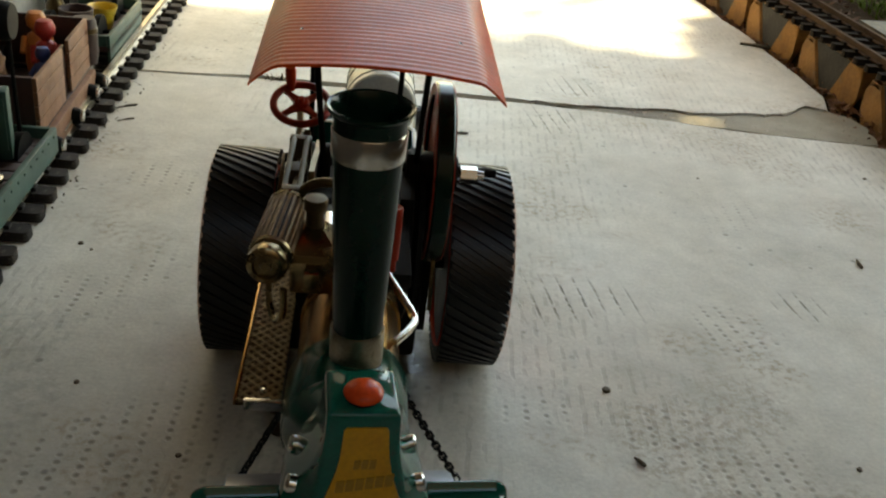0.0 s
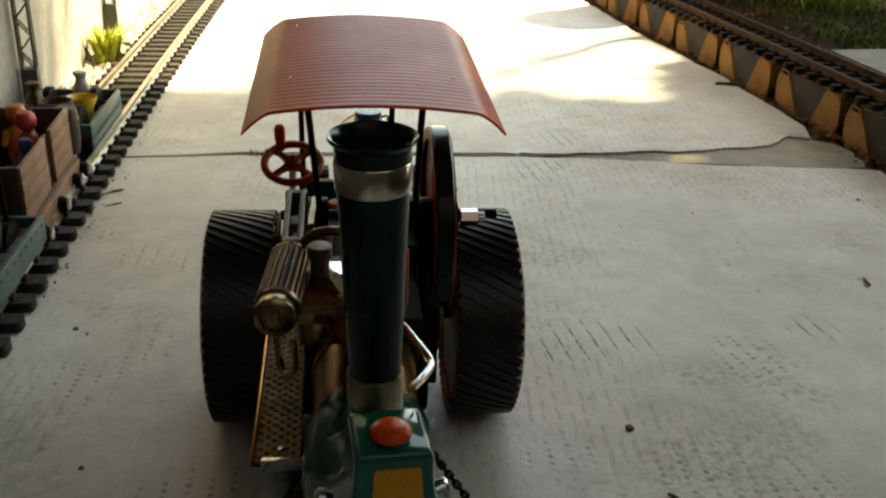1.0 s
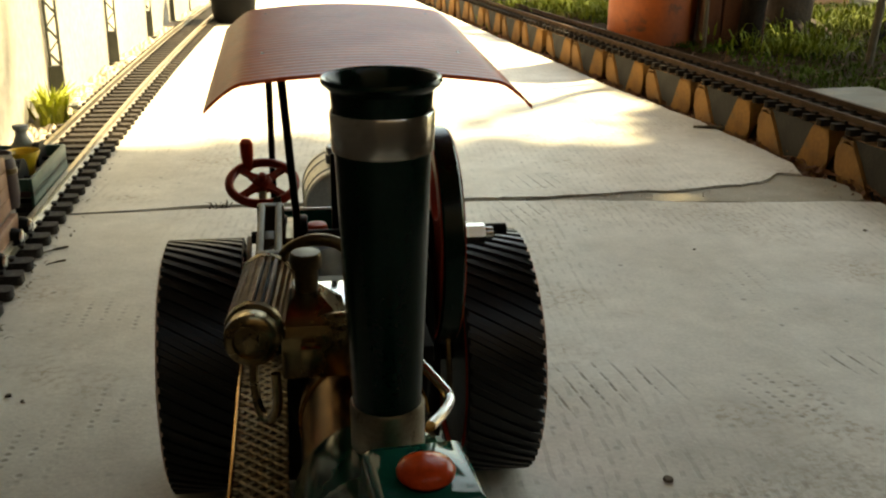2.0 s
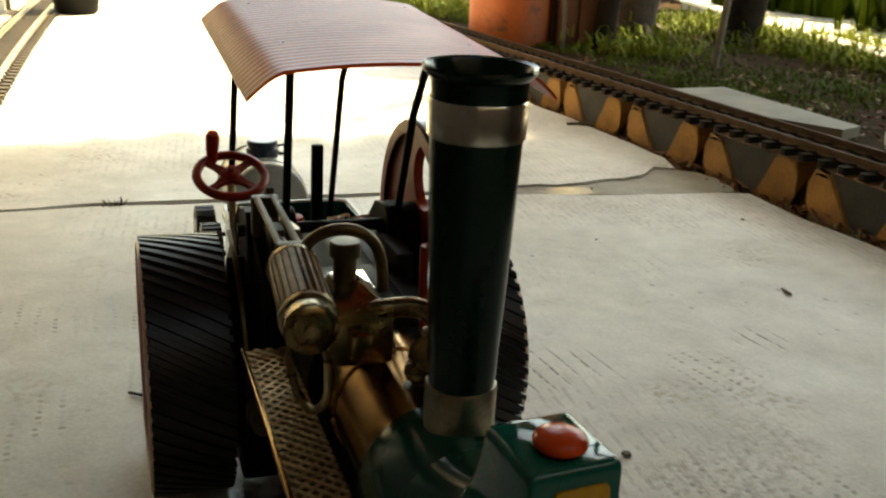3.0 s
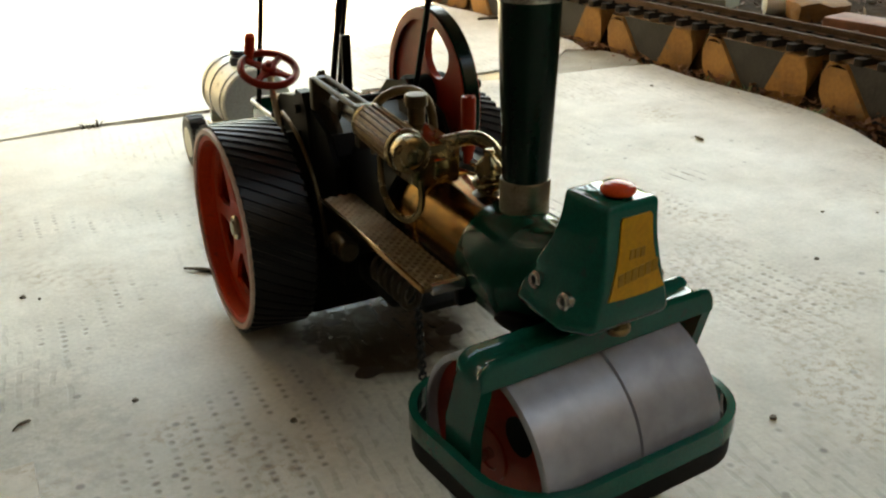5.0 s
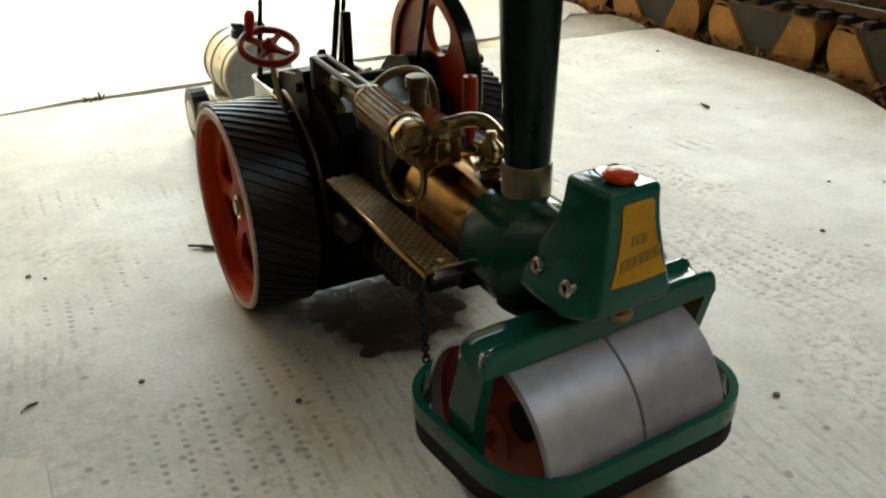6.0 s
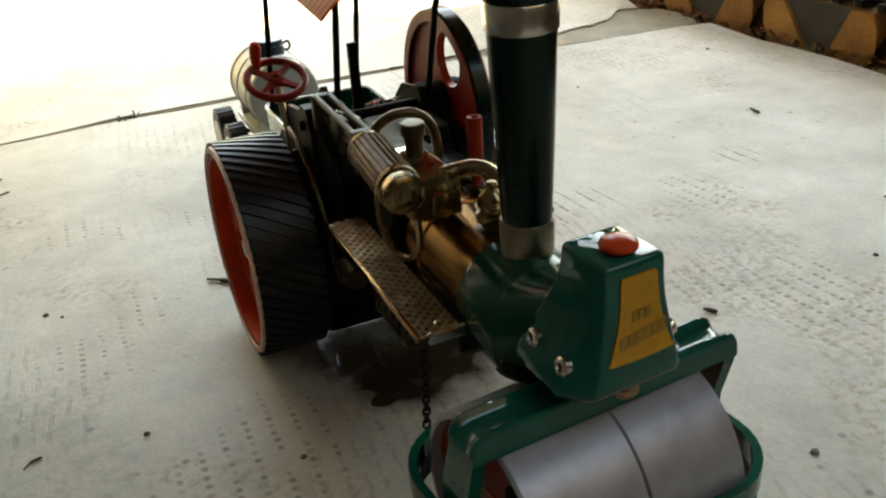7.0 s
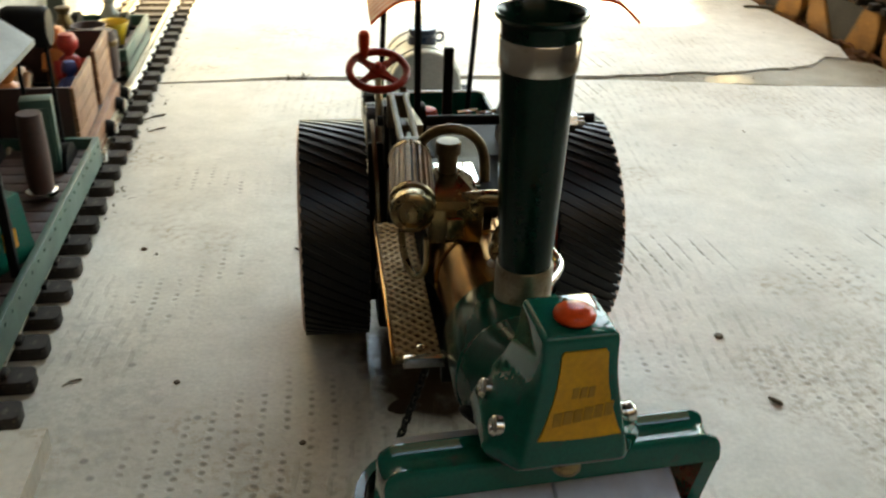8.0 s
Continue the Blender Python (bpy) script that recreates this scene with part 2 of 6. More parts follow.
BRONZE = material("dark_bronze", (0.12, 0.08, 0.038), (0.07, 0.045, 0.02), 0.33, metal=0.9, scale=90, fine=900)
AGED = material("tarnished_bronze", (0.31, 0.225, 0.115), (0.19, 0.135, 0.070), 0.26, metal=1, scale=90, fine=900, spot=(0.10, 0.065, 0.03), spot_amount=0.25)
WOOD_LAG = material("wooden_lagging", (0.28, 0.155, 0.058), (0.15, 0.080, 0.030), 0.50, scale=160, fine=1200, spec=0.22)
YELLOW = material("yellow_plate", (0.54, 0.27, 0.006), (0.44, 0.21, 0.005), 0.45, scale=60, fine=600)
PLATE_INK = material("plate_ink", (0.31, 0.165, 0.010), (0.25, 0.130, 0.008), 0.5)
PINK = material("pale_rim_paint", (0.62, 0.42, 0.33), (0.50, 0.32, 0.25), 0.4, scale=60, fine=600)
CREAM = material("cream_tank_paint", (0.72, 0.69, 0.59), (0.63, 0.60, 0.50), 0.35, scale=30, fine=600, spot=(0.34, 0.31, 0.24), spot_amount=0.1)
GREYEND = material("grey_tank_end", (0.42, 0.42, 0.39), (0.36, 0.36, 0.33), 0.45, scale=30, fine=600)
NAVY = material("navy_plastic", (0.016, 0.028, 0.055), (0.012, 0.020, 0.040), 0.28, scale=60)
SLEEPER = material("brown_sleeper_plastic", (0.014, 0.010, 0.008), (0.028, 0.021, 0.016), 0.7, spec=0.25, scale=90, fine=800, vary=0.3, spot=(0.10, 0.085, 0.065), spot_amount=0.18)
OLDSLEEPER = material("weathered_sleeper", (0.011, 0.008, 0.006), (0.022, 0.015, 0.011), 0.85, spec=0.12, scale=90, fine=600)
RAIL = material("tarnished_brass_rail", (0.62, 0.54, 0.42), (0.44, 0.37, 0.27), 0.35, metal=1, scale=50, fine=700, spot=(0.14, 0.11, 0.07), spot_amount=0.3)
RAILDARK = material("weathered_rail", (0.072, 0.042, 0.026), (0.045, 0.027, 0.017), 0.85, spec=0.1, scale=50, fine=700)
OCHRE = material("ochre_block_stone", (0.25, 0.112, 0.024), (0.150, 0.064, 0.015), 0.85, scale=25, fine=260, bump=0.0015, bump_scale=180, vary=0.15, spot=(0.14, 0.085, 0.04), spot_amount=0.25)
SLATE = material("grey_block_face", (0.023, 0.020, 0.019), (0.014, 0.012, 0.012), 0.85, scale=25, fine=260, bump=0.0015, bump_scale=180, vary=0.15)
SOIL = material("brown_soil", (0.030, 0.017, 0.008), (0.015, 0.009, 0.0045), 0.95, scale=12, fine=180, bump=0.006, bump_scale=70, spec=0.02, spot=(0.055, 0.026, 0.013), spot_amount=0.25)
PALELITTER = material("pale_sunlit_leaves", (0.26, 0.17, 0.095), (0.15, 0.09, 0.045), 0.85, scale=40, fine=300)
EDGELITTER = material("reddish_edge_litter", (0.19, 0.075, 0.030), (0.10, 0.040, 0.017), 0.85, scale=60, fine=300)
LITTER = material("dry_leaf_litter", (0.10, 0.044, 0.018), (0.05, 0.023, 0.011), 0.85, scale=40, fine=300)
DARKBARK = material("dark_tree_bark", (0.020, 0.013, 0.009), (0.010, 0.007, 0.005), 0.9, spec=0.1, scale=30, fine=260, bump=0.004, bump_scale=90)
LEAF = material("green_leaves", (0.14, 0.165, 0.014), (0.075, 0.100, 0.009), 0.7, spec=0.1, scale=14, fine=120)
GRASS = material("grass_blades", (0.060, 0.098, 0.008), (0.028, 0.050, 0.004), 0.8, spec=0.08, scale=8, fine=60)
BARK = material("tree_bark", (0.065, 0.040, 0.024), (0.034, 0.022, 0.014), 0.9, scale=30, fine=260, bump=0.004, bump_scale=90)
TERRACOTTA = material("rust_red_barrel", (0.40, 0.075, 0.008), (0.28, 0.048, 0.006), 0.55, scale=9, fine=120, bump=0.001, spot=(0.12, 0.035, 0.015), spot_amount=0.3)
BLACKTUB = material("black_tub_plastic", (0.004, 0.004, 0.004), (0.006, 0.005, 0.005), 0.7, scale=20, spec=0.1)
BROWNWOOD = material("dark_brown_wagon_boards", (0.042, 0.012, 0.007), (0.026, 0.008, 0.005), 0.55, scale=60, fine=500)
LIGHTWOOD = material("light_brown_wagon_boards", (0.24, 0.100, 0.042), (0.16, 0.064, 0.027), 0.55, scale=60, fine=500, bump=0.0003, spot=(0.16, 0.08, 0.04), spot_amount=0.2)
WAGONGREEN = material("wagon_green_paint", (0.022, 0.068, 0.047), (0.015, 0.048, 0.033), 0.5, scale=50, fine=600)
MASTGREY = material("mast_dark_green_plastic", (0.055, 0.060, 0.045), (0.040, 0.043, 0.033), 0.55, scale=60, fine=600)
TOYRED = material("toy_red_plastic", (0.46, 0.035, 0.025), (0.40, 0.030, 0.022), 0.4)
TOYORANGE = material("toy_orange_plastic", (0.58, 0.20, 0.045), (0.50, 0.16, 0.035), 0.4)
TOYYELLOW = material("toy_yellow_plastic", (0.66, 0.42, 0.035), (0.58, 0.36, 0.03), 0.35)
TOYBLUE = material("toy_blue_plastic", (0.05, 0.075, 0.22), (0.04, 0.06, 0.18), 0.4)
TOYTAN = material("toy_tan_plastic", (0.42, 0.24, 0.12), (0.34, 0.19, 0.09), 0.5)
TOYGREY = material("toy_grey_plastic", (0.30, 0.30, 0.27), (0.25, 0.25, 0.22), 0.5)
TWIG = material("dry_twig", (0.10, 0.075, 0.045), (0.06, 0.045, 0.03), 0.8, scale=80)
STAIN = material("brown_oil", (0.034, 0.017, 0.008), (0.022, 0.011, 0.006), 0.55, scale=60, spec=0.12)
OILED = material("oily_blackened_metal", (0.055, 0.036, 0.018), (0.030, 0.020, 0.011), 0.45, scale=90, fine=900, spec=0.22)
TREAD = material("worn_tread_metal", (0.50, 0.41, 0.27), (0.36, 0.28, 0.17), 0.38, metal=1, scale=90, fine=900)
MIRROR_STEEL = material("polished_steel", (0.80, 0.79, 0.76), (0.70, 0.69, 0.66), 0.10, metal=1, scale=60, fine=700, rough_vary=0.04)
PEBBLE = material("pale_pebbles", (0.50, 0.44, 0.36), (0.34, 0.27, 0.20), 0.8, scale=60, fine=300)


# ---------------------------------------------------------------- mesh helpers
def part(name, bm, mat, parent=None, label="", angle=35.0):
    """Links a bmesh as ONE mesh object, under a thing or part when one is given."""
    me = bpy.data.meshes.new(name)
    bmesh.ops.recalc_face_normals(bm, faces=bm.faces)
    bm.to_mesh(me)
    bm.free()
    for m in mat if isinstance(mat, (list, tuple)) else [mat]:
        me.materials.append(m)
    if len(me.polygons):
        me.polygons.foreach_set("use_smooth", [True] * len(me.polygons))
        me.set_sharp_from_angle(angle=radians(angle))
    ob = new(name, me)
    ob.parent = parent
    if label:
        tagged(ob, label)
    return ob


def share(name, mesh, parent, m, label=""):
    ob = new(name, mesh)
    ob.parent = parent
    ob.matrix_basis = m
    if label:
        tagged(ob, label)
    return ob


def thing(name, m, label, category, group="", kind=""):
    ob = new(name)
    ob.empty_display_size = 0.02
    ob.matrix_basis = m
    return tagged(ob, label, category, group, kind)


def bevel(bm, verts, size, segments=2):
    if size <= 0:
        return
    some = set(verts)
    edges = [e for e in bm.edges if e.verts[0] in some and e.verts[1] in some and len(e.link_faces) == 2 and e.calc_face_angle(0) > 0.5]
    bmesh.ops.bevel(bm, geom=edges, offset=size, segments=segments, affect="EDGES", profile=0.6)


def box(bm, x0, x1, y0, y1, z0, z1, size=0.0, m=None, mat=0):
    made = bmesh.ops.create_cube(bm, size=1.0)["verts"]
    for v in made:
        v.co = Vector((x0 + (v.co.x + 0.5) * (x1 - x0), y0 + (v.co.y + 0.5) * (y1 - y0), z0 + (v.co.z + 0.5) * (z1 - z0)))
        if m is not None:
            v.co = m @ v.co
    faces = {f for v in made for f in v.link_faces}
    for f in faces:
        f.material_index = mat
    bevel(bm, made, size)
    return made


def lathe(bm, profile, n=32, m=None, mat=0, closed=True):
    """Turns a profile of (radius, height) round the z axis."""
    m = m or Matrix()
    rings = []
    for r, z in profile:
        if r < 1e-6:
            rings.append([bm.verts.new(m @ Vector((0, 0, z)))])
        else:
            rings.append([bm.verts.new(m @ Vector((r * math.cos(2 * math.pi * k / n), r * math.sin(2 * math.pi * k / n), z))) for k in range(n)])
    for a, b in zip(rings, rings[1:]):
        for k in range(n):
            q = [a[k % len(a)], a[(k + 1) % len(a)], b[(k + 1) % len(b)], b[k % len(b)]]
            q = list(dict.fromkeys(q))
            if len(q) > 2:
                bm.faces.new(q).material_index = mat
    if closed:
        for ring in (rings[0], rings[-1]):
            if len(ring) > 2:
                bm.faces.new(ring).material_index = mat


def along(p, q):
    """A matrix whose z axis runs from p to q, with its origin at p."""
    p, q = Vector(p), Vector(q)
    return Matrix.Translation(p) @ (q - p).to_track_quat("Z", "Y").to_matrix().to_4x4()


def rod(bm, p, q, r, r2=None, n=12, mat=0, edge=0.0):
    h = (Vector(q) - Vector(p)).length
    r2 = r if r2 is None else r2
    prof = [(r, 0), (r2, h)] if not edge else [(r - edge, 0), (r, edge), (r2, h - edge), (r2 - edge, h)]
    lathe(bm, prof, n, along(p, q), mat)


def tube(bm, pts, r, n=8, mat=0, cyclic=False, smooth=4):
    """A round bar through points, softened by Catmull-Rom."""
    pts = [Vector(p) for p in pts]
    if smooth > 1 and len(pts) > 2:
        out = []
        count = len(pts)
        for i in range(count if cyclic else count - 1):
            p0 = pts[(i - 1) % count] if cyclic or i else pts[0]
            p1, p2 = pts[i], pts[(i + 1) % count]
            p3 = pts[(i + 2) % count] if cyclic or i + 2 < count else pts[-1]
            for k in range(smooth):
                t = k / smooth
                out.append(0.5 * (2 * p1 + (p2 - p0) * t + (2 * p0 - 5 * p1 + 4 * p2 - p3) * t * t + (3 * p1 - p0 - 3 * p2 + p3) * t ** 3))
        if not cyclic:
            out.append(pts[-1])
        pts = out
    rings = []
    side = None
    for i, p in enumerate(pts):
        a = pts[(i - 1) % len(pts)] if cyclic or i else p
        b = pts[(i + 1) % len(pts)] if cyclic or i + 1 < len(pts) else p
        d = (b - a).normalized()
        if side is None:
            side = d.orthogonal().normalized()
        side = (side - d * side.dot(d)).normalized()
        up = d.cross(side)
        rad = r[i * (len(r) - 1) // max(1, len(pts) - 1)] if isinstance(r, (list, tuple)) else r
        rings.append([bm.verts.new(p + rad * (math.cos(2 * math.pi * k / n) * side + math.sin(2 * math.pi * k / n) * up)) for k in range(n)])
    pairs = list(zip(rings, rings[1:])) + ([(rings[-1], rings[0])] if cyclic else [])
    for a, b in pairs:
        for k in range(n):
            bm.faces.new((a[k], a[(k + 1) % n], b[(k + 1) % n], b[k])).material_index = mat
    if not cyclic:
        bm.faces.new(rings[0]).material_index = mat
        bm.faces.new(rings[-1]).material_index = mat


def prism(bm, outline, lo, hi, axis="x", size=0.0, mat=0):
    """Pushes a closed outline along an axis; the outline holds the two other coordinates in order."""
    def at(u, w, h):
        return {"x": (h, u, w), "y": (u, h, w), "z": (u, w, h)}[axis]
    a = [bm.verts.new(at(u, w, lo)) for u, w in outline]
    b = [bm.verts.new(at(u, w, hi)) for u, w in outline]
    fs = [bm.faces.new(a), bm.faces.new(b)]
    for k in range(len(a)):
        fs.append(bm.faces.new((a[k], a[(k + 1) % len(a)], b[(k + 1) % len(a)], b[k])))
    for f in fs:
        f.material_index = mat
    bevel(bm, a + b, size)


def rounded(x0, x1, y0, y1, r, n=5):
    out = []
    for cx, cy, a in ((x1 - r, y1 - r, 0), (x0 + r, y1 - r, 90), (x0 + r, y0 + r, 180), (x1 - r, y0 + r, 270)):
        for k in range(n + 1):
            t = radians(a + 90 * k / n)
            out.append((cx + r * math.cos(t), cy + r * math.sin(t)))
    return out


def softened(points, r, n=3):
    """A closed outline with every corner rounded by about r."""
    out = []
    pts = [Vector(p) for p in points]
    for k, p in enumerate(pts):
        a, b = pts[k - 1], pts[(k + 1) % len(pts)]
        u, w = a - p, b - p
        i, j = p + u.normalized() * min(r, u.length * 0.45), p + w.normalized() * min(r, w.length * 0.45)
        for q in range(n + 1):
            t = q / n
            out.append(tuple((1 - t) ** 2 * i + 2 * t * (1 - t) * p + t * t * j))
    return out


def BM():
    return bmesh.new()


# ---------------------------------------------------------------- setting
def left_edge(y):
    """x of the sleeper ends of the track beside the wall."""
    return -0.194 + 0.017 * y + 0.0155 * y * y


def right_edge(y):
    """x of the near sleeper ends of the track on the retaining blocks."""
    return 0.553 - 0.018 * y


def ground_height(x, y):
    lift = min(1.0, max(0.0, (x - (right_edge(y) + 0.008)) / 0.012))
    z = -0.014 + 0.006 * noise.noise((x * 30, y * 30, 3)) + lift * 0.049
    if lift > 0:
        z += 0.006 * noise.noise((x * 9, y * 9, 1)) * min(1.0, max(0.0, (x - 0.66) / 0.1)) + 0.008 * max(0.0, noise.noise((x * 1.3, y * 1.3, 7))) * min(1.0, max(0.0, (x - 0.9) / 0.6))
    return z


def build_ground():
    bm = BM()
    xs = [-60, -20, -6, -2, -0.5, 0.3, 0.50, 0.52, 0.54, 0.55, 0.56, 0.57, 0.58, 0.60] + [0.64 + 0.05 * k for k in range(40)] + [3, 4, 6, 10, 25, 60]
    ys = [-60, -20, -6, -2.5, -1] + [-0.6 + 0.06 * k for k in range(55)] + [2.9, 3.4, 4.2, 6, 10, 25, 60]
    grid = [[bm.verts.new((x, y, ground_height(x, y))) for x in xs] for y in ys]
    for a, b in zip(grid, grid[1:]):
        for k in range(len(xs) - 1):
            bm.faces.new((a[k], a[k + 1], b[k + 1], b[k]))
    tagged(part("ground", bm, SOIL), "bare brown garden soil with dry litter", "ground", kind="structure")


def slab(name, outline, top, bottom, mat, label, category):
    bm = BM()
    prism(bm, outline, bottom, top, "z")
    tops = [e for e in bm.edges if all(abs(v.co.z - top) < 1e-5 for v in e.verts)]
    bmesh.ops.bevel(bm, geom=tops, offset=0.0012, segments=2, affect="EDGES")
    return tagged(part(name, bm, mat), label, category, kind="structure")


def wobble(points, amount, seed, step=0.02):
    """Breaks a line of points into short uneven steps."""
    rnd = random.Random(seed)
    out = []
    for (ax, ay), (bx, by) in zip(points, points[1:]):
        k = max(1, int(math.hypot(bx - ax, by - ay) / step))
        for i in range(k):
            t = i / k
            out.append((ax + (bx - ax) * t + rnd.uniform(-amount, amount), ay + (by - ay) * t + rnd.uniform(-amount, amount)))
    out.append(points[-1])
    return out


def build_floor():
    joint_near = [(-0.60, 0.578), (-0.12, 0.585), (-0.07, 0.588), (-0.013, 0.581), (0.166, 0.573), (0.241, 0.566), (0.316, 0.552), (0.379, 0.537), (0.434, 0.530), (0.501, 0.524), (0.529, 0.516)]
    near_edge = [(0.529, 0.516), (0.521, 0.44), (0.527, 0.35), (0.524, 0.285), (0.507, 0.235), (0.483, 0.185), (0.470, 0.10), (0.46, -0.3), (0.46, -1.0)]
    outline = wobble(joint_near, 0.0012, 1) + wobble(near_edge, 0.0015, 2, 0.04)[1:] + [(-0.60, -1.0)]
    slab("floor", outline, 0.0, -0.10, CONCRETE, "pale worn concrete patio slab with tamped dash marks", "floor")
    joint_far = [(-0.60, 0.5797), (-0.12, 0.5876), (-0.07, 0.5945), (-0.013, 0.5898), (0.166, 0.5824), (0.243, 0.576), (0.266, 0.580), (0.324, 0.580), (0.396, 0.583), (0.448, 0.592), (0.467, 0.607), (0.486, 0.622), (0.510, 0.614)]
    far_edge = [(0.510, 0.614), (0.527, 0.66), (0.525, 0.75), (0.528, 0.84), (0.521, 0.95), (0.514, 1.06), (0.505, 1.18), (0.508, 1.40), (0.50, 1.6), (0.48, 3.2)]
    outline = wobble(joint_far[:5], 0.0012, 3) + wobble(joint_far[4:], 0.0042, 3, 0.009)[1:] + wobble(far_edge, 0.003, 4, 0.03)[1:] + [(-0.60, 3.2)]
    slab("floor_far", outline, 0.001, -0.10, CONCRETE, "pale concrete patio slab in bright sunshine", "floor")
    wedge = [(0.20, 0.5765), (0.241, 0.5700), (0.316, 0.5562), (0.379, 0.5425), (0.434, 0.5360), (0.501, 0.5290), (0.522, 0.528), (0.531, 0.56), (0.530, 0.604), (0.512, 0.620), (0.486, 0.628), (0.463, 0.612), (0.444, 0.597), (0.396, 0.589), (0.324, 0.587), (0.266, 0.587), (0.215, 0.5785)]
    slab("mortar_patch", wobble(wedge[:7], 0.0020, 5, 0.010)[:-1] + wobble(wedge[6:], 0.0055, 5, 0.011), -0.0012, -0.09, MORTAR, "rough grey mortar filling a broken slab joint", "mortar patch")
    tagged(part("small_paver", _paver(), KERB), "pale square concrete paver lying on the patio", "paver")


def _paver():
    bm = BM()
    prism(bm, [(-0.32, 0.084), (-0.176, 0.0805), (-0.179, 0.02), (-0.19, -0.12), (-0.32, -0.12)], 0.0005, 0.012, "z", 0.002)
    return bm


# the roof and all walls but the plaster are unseen, added to block light
ROOF_Z = 1.12
ROOF_FRONT = -0.62


def build_shell():
    wall = [(-0.300, 0.56), (-0.262, 1.3), (-0.19, 2.2), (-0.03, 3.4), (-0.33, 3.6), (-0.52, 2.2), (-0.58, 0.56)]
    bm = BM()
    prism(bm, [(-0.308, -0.847), (-0.300, 0.557), (-0.58, 0.557), (-0.588, -0.847)], -0.1, ROOF_Z, "z")
    tagged(part("unseen_wall_west_near", bm, DARKWALL), "unseen dark wall added to hold back light on the left", "wall", kind="structure")
    bm = BM()
    prism(bm, wall, -0.1, 0.60, "z")
    tagged(part("wall_west", bm, PLASTER), "white plastered house wall with faint stains", "wall", kind="structure")
    bm = BM()
    prism(bm, wall, 0.60, 2.3, "z")
    tagged(part("unseen_wall_west_top", bm, DARKWALL), "unseen dark upper wall added to block sky on the left", "wall", kind="structure")
    bm = BM()
    box(bm, -0.6, 1.55, -0.95, -0.85, -0.1, ROOF_Z)
    tagged(part("unseen_wall_south", bm, DARKWALL), "unseen dark wall added to block light from behind", "wall", kind="structure")
    bm = BM()
    box(bm, 0.95, 1.05, -0.847, 0.30, -0.1, ROOF_Z)
    tagged(part("unseen_wall_east", bm, DARKWALL), "unseen dark side wall added to block light from the right", "wall", kind="structure")
    bm = BM()
    # unseen boards with one short gap, added to drop a spot of sunlight
    gx, gy = 0.985, 0.955
    for x0, x1, y0, y1 in ((-0.6, 1.55, ROOF_FRONT, gy - 0.012), (-0.6, gx - 0.026, gy - 0.012, gy + 0.012), (gx + 0.026, 1.55, gy - 0.012, gy + 0.012), (-0.6, 1.55, gy + 0.012, 1.15)):
        box(bm, x0, x1, y0, y1, ROOF_Z + 0.003, ROOF_Z + 0.05)
    tagged(part("ceiling", bm, CEILING), "unseen dark roof added to shade the patio", "ceiling", kind="structure")


build_ground()
build_floor()
build_shell()


# ---------------------------------------------------------------- railway tracks
def sleeper_mesh(half=0.0066, mat=SLEEPER):
    bm = BM()
    prism(bm, rounded(-0.0405, 0.0405, -half, half, half * 0.48, 3), 0, 0.0068, "z", 0.0012)
    for s in (-1, 1):
        for k in (-1, 1):
            box(bm, s * 0.0225 + k * 0.0045 - 0.0022, s * 0.0225 + k * 0.0045 + 0.0022, -0.0035, 0.0035, 0.0066, 0.0095, 0.0008)
    ob = part("sleeper", bm, mat)
    me = ob.data
    bpy.data.objects.remove(ob)
    return me


SLEEPER_MESH = sleeper_mesh()
OLD_SLEEPER_MESH = sleeper_mesh(0.0048, OLDSLEEPER)


def build_track(edge, sign, y0, y1, z, rail_mat, label, sleeper=SLEEPER_MESH, pitch=0.0273):
    """A two-rail track on separate sleepers that follows an edge line."""
    track = thing("railway_track", pose(0, 0, 0), label, "railway track", "garden railway tracks")
    mid = lambda y: edge(y) + sign * 0.0405
    y = y0
    rnd = random.Random(int(y0 * 100) + 5)
    while y < y1:
        turn = math.degrees(math.atan2(mid(y + 0.01) - mid(y - 0.01), 0.02))
        share("sleeper", sleeper, track, pose(mid(y), y + rnd.uniform(-0.0008, 0.0008), z, 0, 0, -turn + rnd.uniform(-0.6, 0.6)))
        y += pitch
    for s in (-1, 1):
        bm = BM()
        prof = [(-0.0037, 0), (0.0037, 0), (0.0037, 0.0011), (0.0009, 0.002), (0.0009, 0.0058), (0.0021, 0.0064), (0.0021, 0.0083), (-0.0021, 0.0083), (-0.0021, 0.0064), (-0.0009, 0.0058), (-0.0009, 0.002), (-0.0037, 0.0011)]
        rings = []
        steps = 60
        for k in range(steps + 1):
            yy = y0 + (y1 - y0) * k / steps
            rings.append([bm.verts.new((mid(yy) + s * 0.0225 + u, yy, z + 0.0068 + w)) for u, w in prof])
        for a, b in zip(rings, rings[1:]):
            for k in range(len(prof)):
                bm.faces.new((a[k], a[(k + 1) % len(prof)], b[(k + 1) % len(prof)], b[k]))
        bm.faces.new(rings[0])
        bm.faces.new(rings[-1])
        part("rail", bm, rail_mat, track)
    return track


